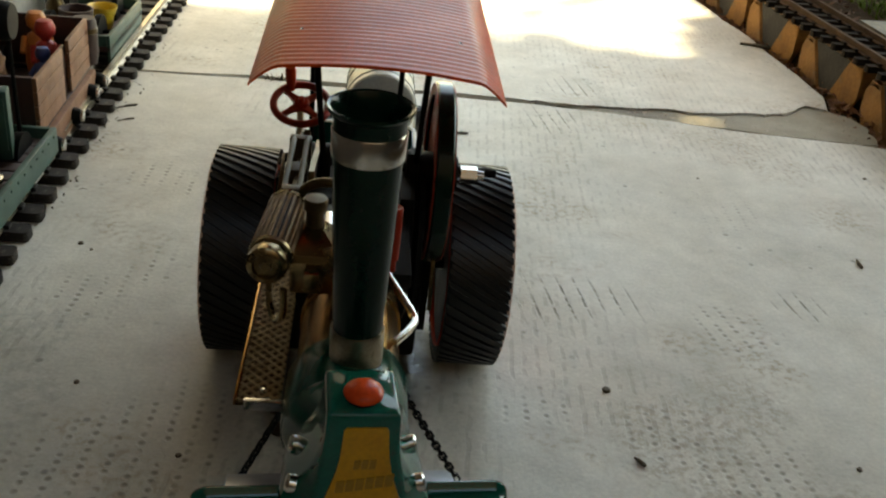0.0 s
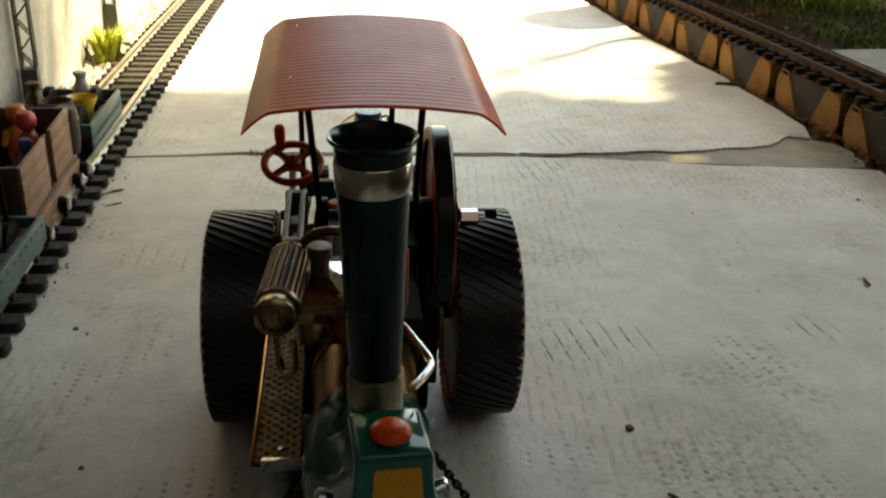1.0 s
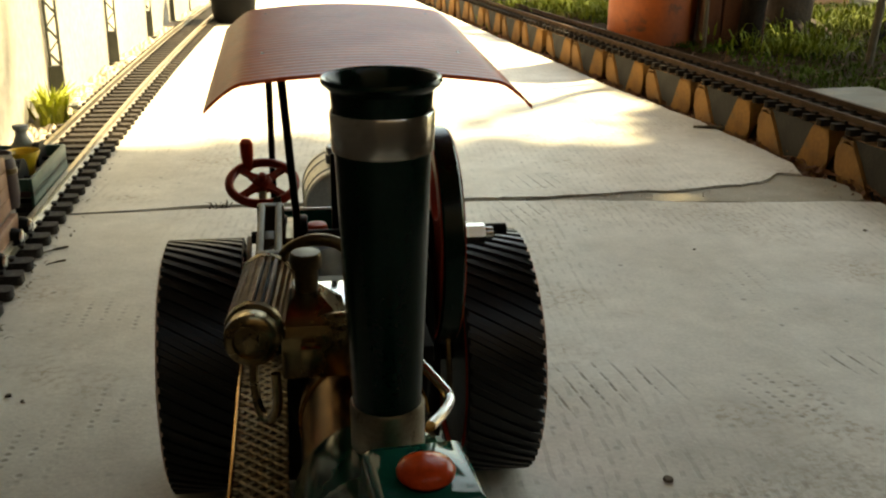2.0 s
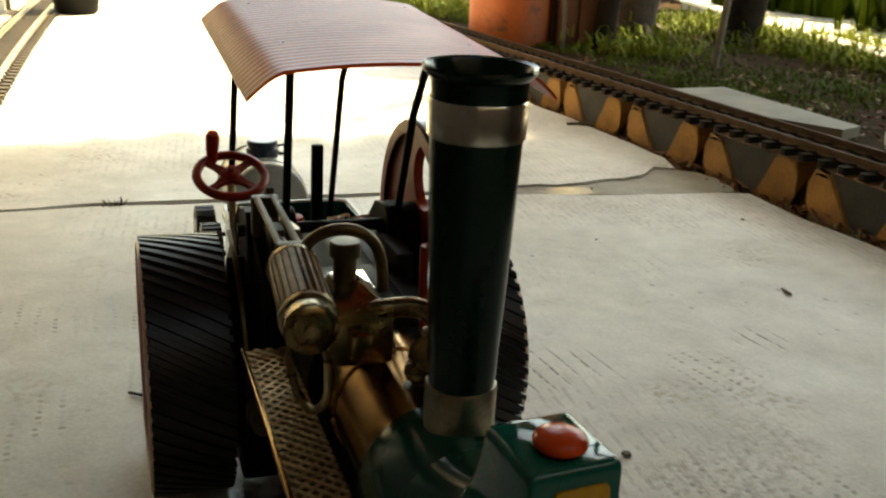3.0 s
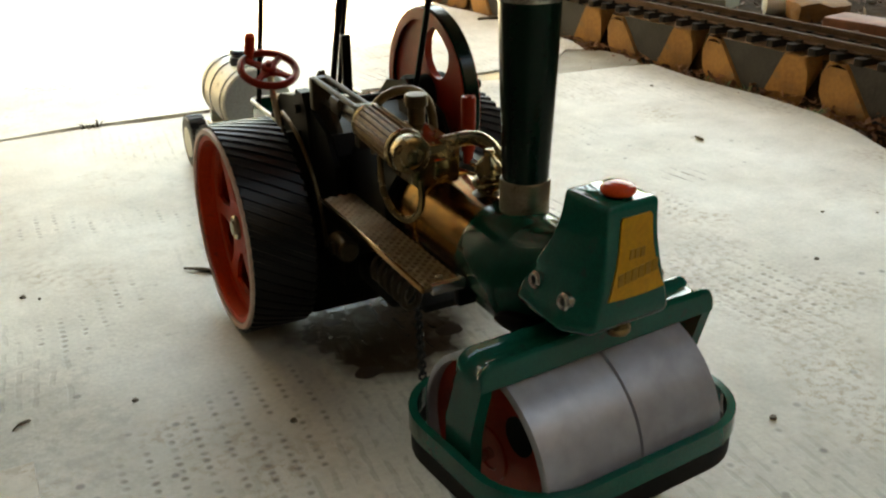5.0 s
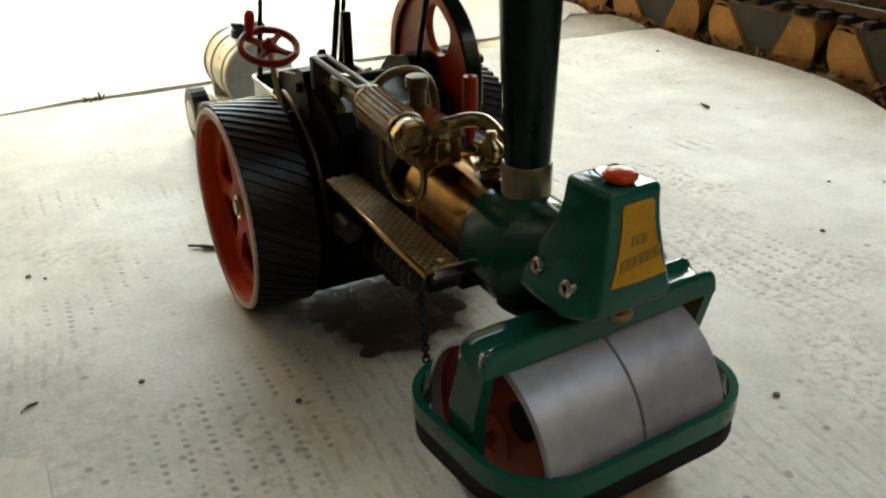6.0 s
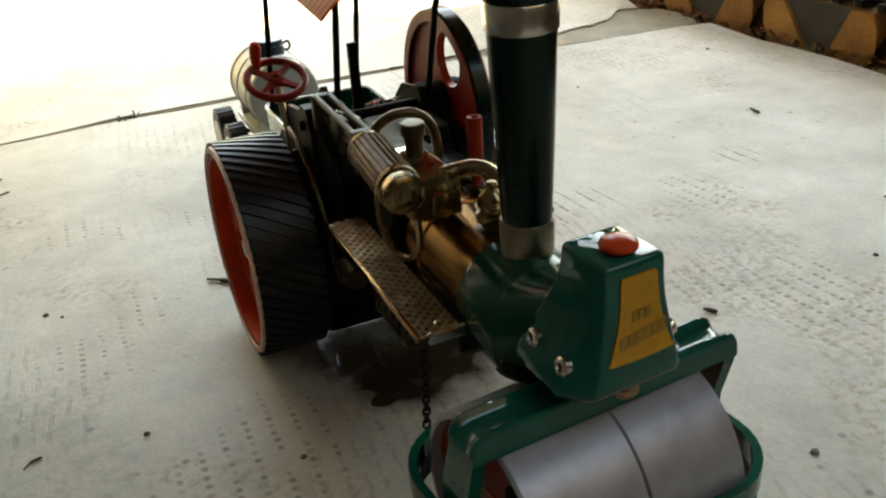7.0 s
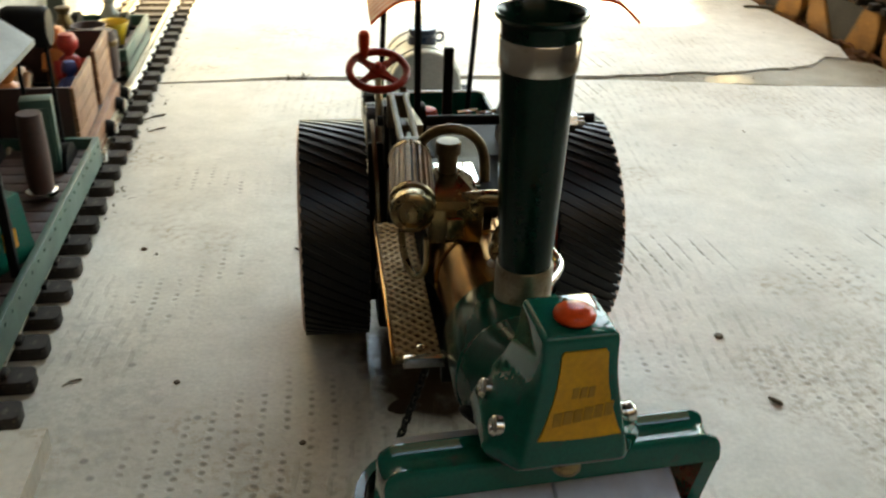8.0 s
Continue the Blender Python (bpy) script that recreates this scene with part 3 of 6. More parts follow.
def lattice_mast(x, y, h=0.36, foot=0.055):
    mast = thing("lattice_mast", pose(x, y, 0.0, 0, 0, 4), "dark model railway lattice mast beside the track", "lattice mast", "catenary masts")
    bm = BM()
    for sx in (-1, 1):
        for sy in (-1, 1):
            box(bm, sx * 0.0065 - 0.0012, sx * 0.0065 + 0.0012, sy * 0.0045 - 0.0012, sy * 0.0045 + 0.0012, foot, h, 0.0003)
    z = foot
    k = 0
    while z + 0.016 < h:
        for sy in (-1, 1):
            a, b = ((-0.0065, 0.0065) if k % 2 else (0.0065, -0.0065))
            rod(bm, (a, sy * 0.0045, z), (b, sy * 0.0045, z + 0.016), 0.0009, n=6)
        for sx in (-1, 1):
            a, b = ((-0.0045, 0.0045) if k % 2 else (0.0045, -0.0045))
            rod(bm, (sx * 0.0065, a, z), (sx * 0.0065, b, z + 0.016), 0.0009, n=6)
        z += 0.016
        k += 1
    part("lattice", bm, MASTGREY, mast)
    bm = BM()
    prism(bm, [(-0.0085, 0.006), (0.0085, 0.006), (0.0075, foot), (-0.0075, foot)], -0.007, 0.007, "y", 0.001)
    part("foot", bm, MASTGREY, mast)
    bm = BM()
    box(bm, -0.022, 0.022, -0.014, 0.014, 0, 0.0065, 0.0015)
    part("base_plate", bm, MASTGREY, mast)
    return mast


build_track(left_edge, -1, -0.28, 2.75, 0.0005, RAIL, "brass-railed garden railway track on dark brown sleepers, lying on concrete")
build_track(right_edge, 1, -0.25, 2.75, 0.0425, RAILDARK, "weathered garden railway track on dark sleepers along retaining blocks", OLD_SLEEPER_MESH, 0.0250)
for yy in (0.70, 1.06, 1.44, 1.80, 2.10, 2.36):
    lattice_mast(left_edge(yy) - 0.107, yy)


# ---------------------------------------------------------------- retaining blocks
def block_mesh():
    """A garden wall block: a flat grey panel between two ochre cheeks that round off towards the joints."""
    w, h, d = 0.1495, 0.060, 0.10
    bm = BM()
    def cheek(s):
        a, b = (0.030, 0.074) if s > 0 else (0.034, 0.064)
        top_in, bot_in = bm.verts.new((0.002, s * (w / 2 - a), 0)), bm.verts.new((0.002, s * (w / 2 - b), -h))
        top, side, low = bm.verts.new((0.002, s * (w / 2 - 0.012), 0)), bm.verts.new((0.006, s * w / 2, -0.013)), bm.verts.new((0.006, s * w / 2, -0.036))
        base = bm.verts.new((0.003, s * (w / 2 - 0.020), -h))
        return top_in, top, side, low, base, bot_in
    lc, rc = cheek(-1), cheek(1)
    for c in (lc, rc):
        bm.faces.new(c).material_index = 0
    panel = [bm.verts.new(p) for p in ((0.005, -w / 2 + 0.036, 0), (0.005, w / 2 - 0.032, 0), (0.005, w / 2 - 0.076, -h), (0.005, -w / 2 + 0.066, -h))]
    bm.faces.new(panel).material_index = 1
    bm.faces.new((lc[0], lc[5], panel[3], panel[0])).material_index = 0
    bm.faces.new((rc[0], rc[5], panel[2], panel[1])).material_index = 0
    back = {k: bm.verts.new(p) for k, p in (("lt", (d, -w / 2, 0)), ("rt", (d, w / 2, 0)), ("rb", (d, w / 2, -h)), ("lb", (d, -w / 2, -h)))}
    bm.faces.new((lc[1], lc[0], panel[0], panel[1], rc[0], rc[1], back["rt"], back["lt"]))
    bm.faces.new((lc[4], lc[5], panel[3], panel[2], rc[5], rc[4], back["rb"], back["lb"]))
    bm.faces.new((lc[1], lc[2], lc[3], lc[4], back["lb"], back["lt"]))
    bm.faces.new((rc[1], rc[2], rc[3], rc[4], back["rb"], back["rt"]))
    bm.faces.new((back["lt"], back["rt"], back["rb"], back["lb"]))
    edges = [e for c in (lc, rc) for p, q in zip(c[:5], c[1:5] + c[:1]) for e in bm.edges if {e.verts[0], e.verts[1]} == {p, q} and q is not c[0]]
    bmesh.ops.bevel(bm, geom=edges, offset=0.0062, segments=4, affect="EDGES", profile=0.5)
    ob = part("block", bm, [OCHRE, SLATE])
    me = ob.data
    bpy.data.objects.remove(ob)
    return me


def build_blocks():
    wall = thing("retaining_wall", pose(0, 0, 0), "low dry-laid retaining wall of ochre and grey garden blocks", "retaining wall", kind="structure")
    me = block_mesh()
    rnd = random.Random(11)
    for k in range(-4, 16):
        y = 0.318 + 0.153 * (k + 0.5)
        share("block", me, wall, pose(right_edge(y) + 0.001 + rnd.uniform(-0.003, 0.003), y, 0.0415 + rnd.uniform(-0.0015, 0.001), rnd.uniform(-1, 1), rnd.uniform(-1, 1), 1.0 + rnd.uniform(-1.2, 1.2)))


build_blocks()


# ---------------------------------------------------------------- toy steam roller
AXLE_Y, WHEEL_R = 0.170, 0.0538


def rear_wheel(roller, side):
    """side -1 or 1: a ribbed rubber tyre on a red spoked wheel."""
    outer, inner = 0.072, 0.041
    wheel = new("rear_wheel")
    wheel.empty_display_size = 0.01
    wheel.parent = roller
    wheel.matrix_basis = pose(0.0055 if side > 0 else 0.0, AXLE_Y, WHEEL_R)
    across = Matrix.Rotation(radians(90), 4, "Y")
    # tyre: a hollow band with slanted ribs
    bm = BM()
    r = 0.0526
    lathe(bm, [(r - 0.004, inner), (r - 0.0006, inner + 0.0004), (r, inner + 0.0012), (r, outer - 0.0012), (r - 0.0006, outer - 0.0004), (r - 0.004, outer), (r - 0.004, inner)], 96, across, closed=False)
    ribs, slant, steps = 56, radians(19), 6
    if side < 0:
        for v in bm.verts:
            v.co.x = -v.co.x
    x0, x1 = (inner, outer) if side > 0 else (-outer, -inner)
    tyre = part("tyre", bm, RUBBER, wheel, "black rubber tyre with slanted ribs", 25)
    rib = None
    for k in range(ribs):
        if rib is None:
            bm = BM()
            rings = []
            for i in range(steps + 1):
                t = i / steps
                x = x0 + (x1 - x0) * t
                rings.append([bm.verts.new((x, -rr * math.sin(slant * t + da), rr * math.cos(slant * t + da))) for da, rr in ((-0.034, r - 0.0004), (-0.023, 0.0538), (0.023, 0.0538), (0.034, r - 0.0004))])
            for a, b in zip(rings, rings[1:]):
                for j in range(3):
                    bm.faces.new((a[j], a[j + 1], b[j + 1], b[j]))
            bm.faces.new(rings[0])
            bm.faces.new(rings[-1])
            rib = part("rib", bm, RUBBER, tyre, "", 25)
        else:
            share("rib", rib.data, tyre, Matrix.Rotation(2 * math.pi * k / ribs, 4, "X"))
    s = side
    mir = across if s > 0 else Matrix.Rotation(radians(-90), 4, "Y")
    bm = BM()
    lathe(bm, [(0.0488, inner + 0.001), (0.0488, outer - 0.001), (0.0490, outer + 0.0012), (0.0514, outer + 0.0010), (0.0519, outer - 0.0004), (0.0514, outer - 0.001)], 72, mir, closed=False)
    part("rim_edge", bm, PINK, wheel, "pale worn paint on the rim edge")
    bm = BM()
    lathe(bm, [(0.0490, inner), (0.0484, outer), (0.0460, outer - 0.0004), (0.0455, outer - 0.004), (0.0452, inner + 0.010), (0.0452, inner)], 72, mir, closed=False)
    part("rim", bm, RED, wheel, "red painted wheel rim")
    # added black backing that stands for the shade between the spokes
    bm = BM()
    lathe(bm, [(0.0, inner + 0.002), (0.0452, inner + 0.002), (0.0452, inner + 0.004), (0.0, inner + 0.004)], 48, mir)
    part("shade_disc", bm, BLACK, wheel, "black disc added for the shade inside the wheel")
    face = 0.0636
    bm = BM()
    lathe(bm, [(0.0370, face - 0.002), (0.0376, face), (0.0440, face), (0.0458, face + 0.0014), (0.0458, face - 0.002), (0.0370, face - 0.002)], 72, mir, closed=False)
    part("web", bm, RED, wheel, "red wheel web round the openings")
    for k in range(6):
        bm = BM()
        lo, hi = sorted((s * face, s * (face - 0.0022)))
        prism(bm, softened([(-0.0062, 0.012), (0.0062, 0.012), (0.0040, 0.024), (0.0052, 0.0378), (-0.0052, 0.0378), (-0.0040, 0.024)], 0.002), lo, hi, "x", 0.0004)
        bmesh.ops.transform(bm, matrix=Matrix.Rotation(radians(60 * k + 30), 4, "X"), verts=bm.verts)
        part("spoke", bm, RED, wheel)
    bm = BM()
    lathe(bm, [(0.0145, inner + 0.008), (0.0150, 0.060), (0.0142, face + 0.0006), (0.0078, face + 0.0008), (0.0, face + 0.0008)], 36, mir)
    part("hub", bm, RED, wheel)
    bm = BM()
    lathe(bm, [(0.0064, face + 0.0006), (0.0064, face + 0.0020), (0.0056, face + 0.0028), (0.0046, face + 0.0018), (0.0038, face + 0.0018), (0.0036, face + 0.0036), (0.0, face + 0.0042)], 28, mir)
    part("hub_nut", bm, NICKEL, wheel, "dull nickel hub nut")


def build_chimney(roller):
    bm = BM()
    lathe(bm, [(0.0084, 0.113), (0.0086, 0.122), (0.0098, 0.150), (0.0110, 0.186), (0.0113, 0.196), (0.0116, 0.2005), (0.0132, 0.2018), (0.0136, 0.2026), (0.0133, 0.2034), (0.0124, 0.2030), (0.0110, 0.2005), (0.0104, 0.190), (0.0088, 0.140), (0.0078, 0.118), (0.0, 0.118)], 48)
    chimney = part("chimney", bm, DARKGREEN, roller, "dark green tapering chimney with a flared lip")
    chimney.matrix_basis = pose(0.0022, 0.0030, 0.108, 1.3, -0.8) @ pose(0, 0, -0.108)
    bm = BM()
    lathe(bm, [(0.01105, 0.1866), (0.0116, 0.1870), (0.0119, 0.1955), (0.0116, 0.1960)], 48, closed=False)
    part("upper_band", bm, STEEL, chimney, "bright steel chimney band")
    bm = BM()
    lathe(bm, [(0.0085, 0.1075), (0.0093, 0.1080), (0.0094, 0.1215), (0.0090, 0.1222), (0.0084, 0.1222)], 40, closed=False)
    part("lower_band", bm, NICKEL, chimney, "dull nickel chimney socket")


def build_boiler(roller):
    zc = 0.0885
    back = Matrix.Translation((0, 0, zc)) @ Matrix.Rotation(radians(-90), 4, "X")
    bm = BM()
    lathe(bm, [(0.0, -0.0172), (0.0196, -0.0170), (0.0210, -0.0164), (0.0219, -0.0150), (0.0223, -0.0120), (0.0223, 0.0118), (0.0218, 0.0134), (0.0190, 0.0140)], 64, back)
    smokebox = part("smokebox", bm, SMOKEGREEN, roller, "green enamelled smokebox")
    # solid black disc in place of the shaded opening
    bm = BM()
    lathe(bm, [(0.0, 0.0012), (0.0085, 0.0010), (0.0104, 0.0), (0.0100, -0.004), (0.0, -0.004)], 36, along((-0.0122, -0.0195, 0.0740), (-0.0182, -0.0235, 0.0668)))
    part("opening_shade", bm, BLACK, smokebox, "black disc for the shade in the opening under the smokebox")
    # the neck: a round elbow that rises from the smokebox into the steering head
    bm = BM()
    rings = []
    for y, z, r in ((-0.0080, zc, 0.0215), (-0.0120, zc + 0.0001, 0.0222), (-0.0150, zc + 0.0006, 0.0221), (-0.0180, zc + 0.0016, 0.0217), (-0.0215, zc + 0.0032, 0.0209), (-0.0250, zc + 0.0052, 0.0199), (-0.0290, zc + 0.0076, 0.0186), (-0.0340, zc + 0.0100, 0.0172), (-0.0400, zc + 0.0110, 0.0160)):
        rings.append([bm.verts.new((0.0030 * min(1.0, max(0.0, (-y - 0.012) / 0.02)) + r * math.cos(2 * math.pi * k / 48), y, z + r * math.sin(2 * math.pi * k / 48))) for k in range(48)])
    for p, q in zip(rings, rings[1:]):
        for k in range(48):
            bm.faces.new((p[k], p[(k + 1) % 48], q[(k + 1) % 48], q[k]))
    bm.faces.new(rings[0])
    bm.faces.new(rings[-1])
    part("neck", bm, SMOKEGREEN, smokebox, "", 60)
    bm = BM()
    lathe(bm, [(0.0196, 0.012), (0.0196, 0.052), (0.0204, 0.0525), (0.0204, 0.0560), (0.0196, 0.0565), (0.0196, 0.078)], 56, back)
    part("boiler", bm, COPPER, roller, "copper-brown boiler barrel")
    bm = BM()
    lathe(bm, [(0.0226, 0.072), (0.0238, 0.073), (0.0238, 0.150), (0.0226, 0.152)], 56, back)
    part("boiler_jacket", bm, BLACK, roller, "black boiler jacket")
    bm = BM()
    prism(bm, [(0.118, 0.034), (0.176, 0.034), (0.176, 0.101), (0.168, 0.109), (0.126, 0.109), (0.118, 0.101)], -0.0265, 0.0265, "x", 0.002)
    part("firebox", bm, BLACK, roller)
    for s in (-1, 1):
        bm = BM()
        prism(bm, [(0.112, 0.056), (0.120, 0.050), (0.176, 0.028), (0.250, 0.030), (0.250, 0.060), (0.186, 0.116), (0.150, 0.122), (0.122, 0.112), (0.112, 0.098)], s * 0.0300 - 0.0012, s * 0.0300 + 0.0012, "x", 0.0004)
        part("side_plate", bm, BLACK, roller)
        bm = BM()
        box(bm, min(s * 0.0312, s * 0.0402), max(s * 0.0312, s * 0.0402), 0.150, 0.153, 0.022, 0.106, 0.0006)
        part("splash_plate", bm, BLACK, roller)
        # mudguard strip on the inner side of the wheel
        bm = BM()
        pts = []
        for k in range(15):
            a = radians(-84 + 5.6 * k)
            pts.append((s * 0.0375, AXLE_Y + 0.0585 * math.sin(a), WHEEL_R + 0.0585 * math.cos(a)))
        for p, q in zip(pts, pts[1:]):
            rod(bm, p, q, 0.0011, n=6)
        part("mudguard_edge", bm, BRONZE, roller, "bronze-edged mudguard strip")
    # burner slide under the boiler, and a low box added to shade the floor
    bm = BM()
    box(bm, -0.020, 0.020, 0.078, 0.118, 0.038, 0.050, 0.002)
    box(bm, -0.012, 0.012, 0.060, 0.080, 0.042, 0.046, 0.001)
    part("burner_tray", bm, BLACK, roller)
    bm = BM()
    box(bm, -0.036, 0.036, 0.146, 0.176, 0.007, 0.050, 0.003)
    part("floor_shade_box", bm, BLACK, roller)
    for k in range(5):
        bm = BM()
        tube(bm, [(-0.030 + 0.004 * math.cos(a), 0.036 + 0.0072 * k, 0.0665 + 0.0056 * math.sin(a)) for a in [radians(36 * j) for j in range(10)]], 0.0016, 6, cyclic=True, smooth=1)
        part("coil", bm, OILED, roller)
    bm = BM()
    rod(bm, (-0.034, 0.092, 0.064), (-0.034, 0.108, 0.064), 0.0052, n=16, edge=0.001)
    rod(bm, (-0.040, 0.100, 0.064), (-0.028, 0.100, 0.064), 0.003, n=12)
    part("drain_tap", bm, DARKBRONZE, roller, "small blackened drain tap")
    bm = BM()
    box(bm, -0.023, 0.023, 0.008, 0.012, 0.072, 0.083, 0.001)
    part("front_bracket", bm, BLACK, roller)


def build_board(roller):
    board = new("running_board")
    board.parent = roller
    board.matrix_basis = Matrix()
    x0, x1, y0, y1 = -0.0397, -0.0236, 0.0040, 0.1100
    bm = BM()
    box(bm, x0, x1, y0, y1, 0.0836, 0.0848, 0.0003)
    part("plate", bm, BRONZE, board, "dark bronze footplate")
    bm = BM()
    step = 0.0046
    for sgn in (-1, 1):
        c = y0 - 0.02
        while c < y1 + 0.02:
            pts = []
            for x in (x0 + 0.0008, x1 - 0.0004):
                pts.append((x, c + sgn * (x - x0) * 1.0))
            (xa, ya), (xb, yb) = pts
            lo, hi = max(0.0, min(1.0, (y0 + 0.001 - ya) / (yb - ya))), max(0.0, min(1.0, (y1 - 0.001 - ya) / (yb - ya)))
            lo, hi = min(lo, hi), max(lo, hi)
            if hi - lo > 0.05:
                p = (xa + (xb - xa) * lo, ya + (yb - ya) * lo, 0.0850)
                q = (xa + (xb - xa) * hi, ya + (yb - ya) * hi, 0.0850)
                rod(bm, p, q, 0.00075, n=5)
            c += step
    part("diamond_tread", bm, TREAD, board, "raised diamond tread of worn bronze")
    bm = BM()
    box(bm, x0 - 0.0008, x0 + 0.0004, y0, y1, 0.0836, 0.0864, 0.0004)
    part("side_lip", bm, COPPER, board, "copper-coloured lip along the footplate")
    bm = BM()
    box(bm, x0 + 0.003, x1 + 0.001, y0 - 0.0014, y0 + 0.0012, 0.0826, 0.0866, 0.0005)
    part("front_lip", bm, STEEL, board, "bright steel front lip")
    bm = BM()
    lathe(bm, [(0.0016, 0), (0.0016, 0.0008), (0.0009, 0.0012), (0, 0.0012)], 12, Matrix.Translation((-0.030, 0.0105, 0.0852)))
    part("rivet", bm, STEEL, board)


def build_head(roller):
    """The green steering head in front of the smokebox: flared sides, yellow plate, button and screws."""
    cx, cy = 0.0040, -0.0457
    # levels: height, half width, front, back
    levels = [(0.0872, 0.0110, -0.0500, -0.0375), (0.0880, 0.0180, -0.0545, -0.0330), (0.0894, 0.0222, -0.0578, -0.0292), (0.0910, 0.0238, -0.0594, -0.0266), (0.0930, 0.0238, -0.0603, -0.0252),
              (0.0960, 0.0219, -0.0603, -0.0246), (0.1000, 0.0191, -0.0597, -0.0252), (0.1050, 0.0163, -0.0590, -0.0274), (0.1110, 0.0138, -0.0583, -0.0300), (0.1180, 0.0118, -0.0576, -0.0325),
              (0.1240, 0.0111, -0.0571, -0.0340), (0.1296, 0.0108, -0.0568, -0.0348), (0.1310, 0.0106, -0.0566, -0.0349), (0.1317, 0.0101, -0.0561, -0.0352), (0.1320, 0.0094, -0.0554, -0.0357)]
    bm = BM()
    rings = []
    for z, half, yf, yb in levels:
        wf = min(half - 0.0003, 0.0105 + 0.0048 * max(0.0, (0.122 - z) / 0.030))
        ym = max(yf + 0.0012, -0.0500 - 0.0060 * max(0.0, min(1.0, (z - 0.096) / 0.030)))
        wb = half if z > 0.104 else half - 0.0020 * min(1.0, (0.104 - z) / 0.008)
        outline = [(cx + wf, yf), (cx + half, ym), (cx + wb, yb), (cx - wb, yb), (cx - half, ym), (cx - wf, yf)]
        rings.append([bm.verts.new((x, y, z)) for x, y in softened(outline, 0.0016, 3)])
    bm.faces.new(rings[0])
    bm.faces.new(rings[-1])
    for a, b in zip(rings, rings[1:]):
        n = len(a)
        for k in range(n):
            bm.faces.new((a[k], a[(k + 1) % n], b[(k + 1) % n], b[k]))
    head = part("steering_head", bm, GREEN, roller, "green enamelled steering head with flared sides", 50)
    head.matrix_basis = pose(cx, cy, 0, 0, 0, 4.5) @ pose(-cx, -cy, 0)
    for s in (-1, 1):
        for y, z, h in ((-0.0325, 0.1002, 0.0188), (-0.0492, 0.0992, 0.0198)):
            bm = BM()
            m = Matrix.Translation((cx + s * h, y, z)) @ Matrix.Rotation(radians(90 * s - s * 12), 4, "Y")
            lathe(bm, [(0.0031, -0.002), (0.0031, 0.0010), (0.0024, 0.0017), (0.0016, 0.0016), (0.0012, 0.0006), (0, 0.0006)], 20, m)
            screw = part("screw", bm, STEEL, head, "nickel socket screw")
            # black plate filling the recess, for the shade inside
            bm = BM()
            lathe(bm, [(0.0013, 0.0004), (0.0013, 0.0010), (0, 0.0010)], 6, m)
            part("socket", bm, BLACK, screw, "black hexagon for the shade in the screw socket")
    bm = BM()
    lathe(bm, [(0.0047, 0.1310), (0.0048, 0.1328), (0, 0.1328)], 32, Matrix.Translation((cx, -0.0488, 0)))
    part("button_seat", bm, BLACK, head, "dark ring under the button")
    bm = BM()
    lathe(bm, [(0.0050, 0.1326), (0.0058, 0.1334), (0.0059, 0.1342), (0.0054, 0.1352), (0.0040, 0.1360), (0.0020, 0.1364), (0, 0.1365)], 36, Matrix.Translation((cx, -0.0488, 0)))
    part("button", bm, BUTTON_RED, head, "round red dome button")
    # yellow plate with hollow sides, and bars for the maker's lettering
    def front(z):
        for (z0, _, y0, _), (z1, _, y1, _) in zip(levels, levels[1:]):
            if z0 <= z <= z1:
                return y0 + (y1 - y0) * (z - z0) / (z1 - z0)
        return levels[-1][2]
    def on_front(x, z, lift):
        return (cx + 0.0009 + x, front(z) - lift, z)
    side = [(0.0120, 0.1006), (0.0108, 0.1036), (0.0095, 0.1075), (0.0082, 0.1120), (0.0072, 0.1170), (0.0067, 0.1225), (0.0065, 0.1266), (0.0058, 0.1276)]
    bm = BM()
    rows = []
    for h, z in side:
        rows.append([[bm.verts.new(on_front(u * h, z + (0.0005 * u * u if z < 0.102 else 0), l)) for u in (-1, -0.5, 0, 0.5, 1)] for l in (0.0006, -0.0008)])
    for (fa, ba), (fb, bb) in zip(rows, rows[1:]):
        for k in range(4):
            bm.faces.new((fa[k], fa[k + 1], fb[k + 1], fb[k]))
            bm.faces.new((ba[k], bb[k], bb[k + 1], ba[k + 1]))
        bm.faces.new((fa[0], fb[0], bb[0], ba[0]))
        bm.faces.new((fa[4], ba[4], bb[4], fb[4]))
    for f, b in (rows[0], rows[-1]):
        for k in range(4):
            bm.faces.new((f[k], b[k], b[k + 1], f[k + 1]))
    plate = part("name_plate", bm, YELLOW, head, "yellow plate with dark worn lettering bars")
    # three bars above, a longer slanting row below
    bars = [(-0.0032 + 0.0023 * k, -0.0014 + 0.0023 * k, 0.1134, 0.1166) for k in range(3)]
    bars += [(-0.0082 + 0.0029 * k, -0.0058 + 0.0029 * k, 0.1052 + 0.0004 * k, 0.1092 + 0.0004 * k) for k in range(6)]
    for x0, x1, z0, z1 in bars:
        bm = BM()
        q = [bm.verts.new(on_front(x, z, l)) for l in (0.0009, 0.0002) for x, z in ((x0, z0), (x1, z0 + 0.0002), (x1 + 0.0004, z1 + 0.0002), (x0 + 0.0004, z1))]
        for f in ((0, 1, 2, 3), (4, 5, 6, 7), (0, 1, 5, 4), (1, 2, 6, 5), (2, 3, 7, 6), (3, 0, 4, 7)):
            bm.faces.new([q[k] for k in f])
        part("lettering_bar", bm, PLATE_INK, plate)
    bm = BM()
    lathe(bm, [(0.0, 0.0822), (0.0040, 0.0824), (0.0046, 0.0834), (0.0046, 0.0855), (0.0040, 0.0865), (0.0040, 0.094), (0, 0.094)], 28, Matrix.Translation((cx + 0.001, -0.052, 0.001)))
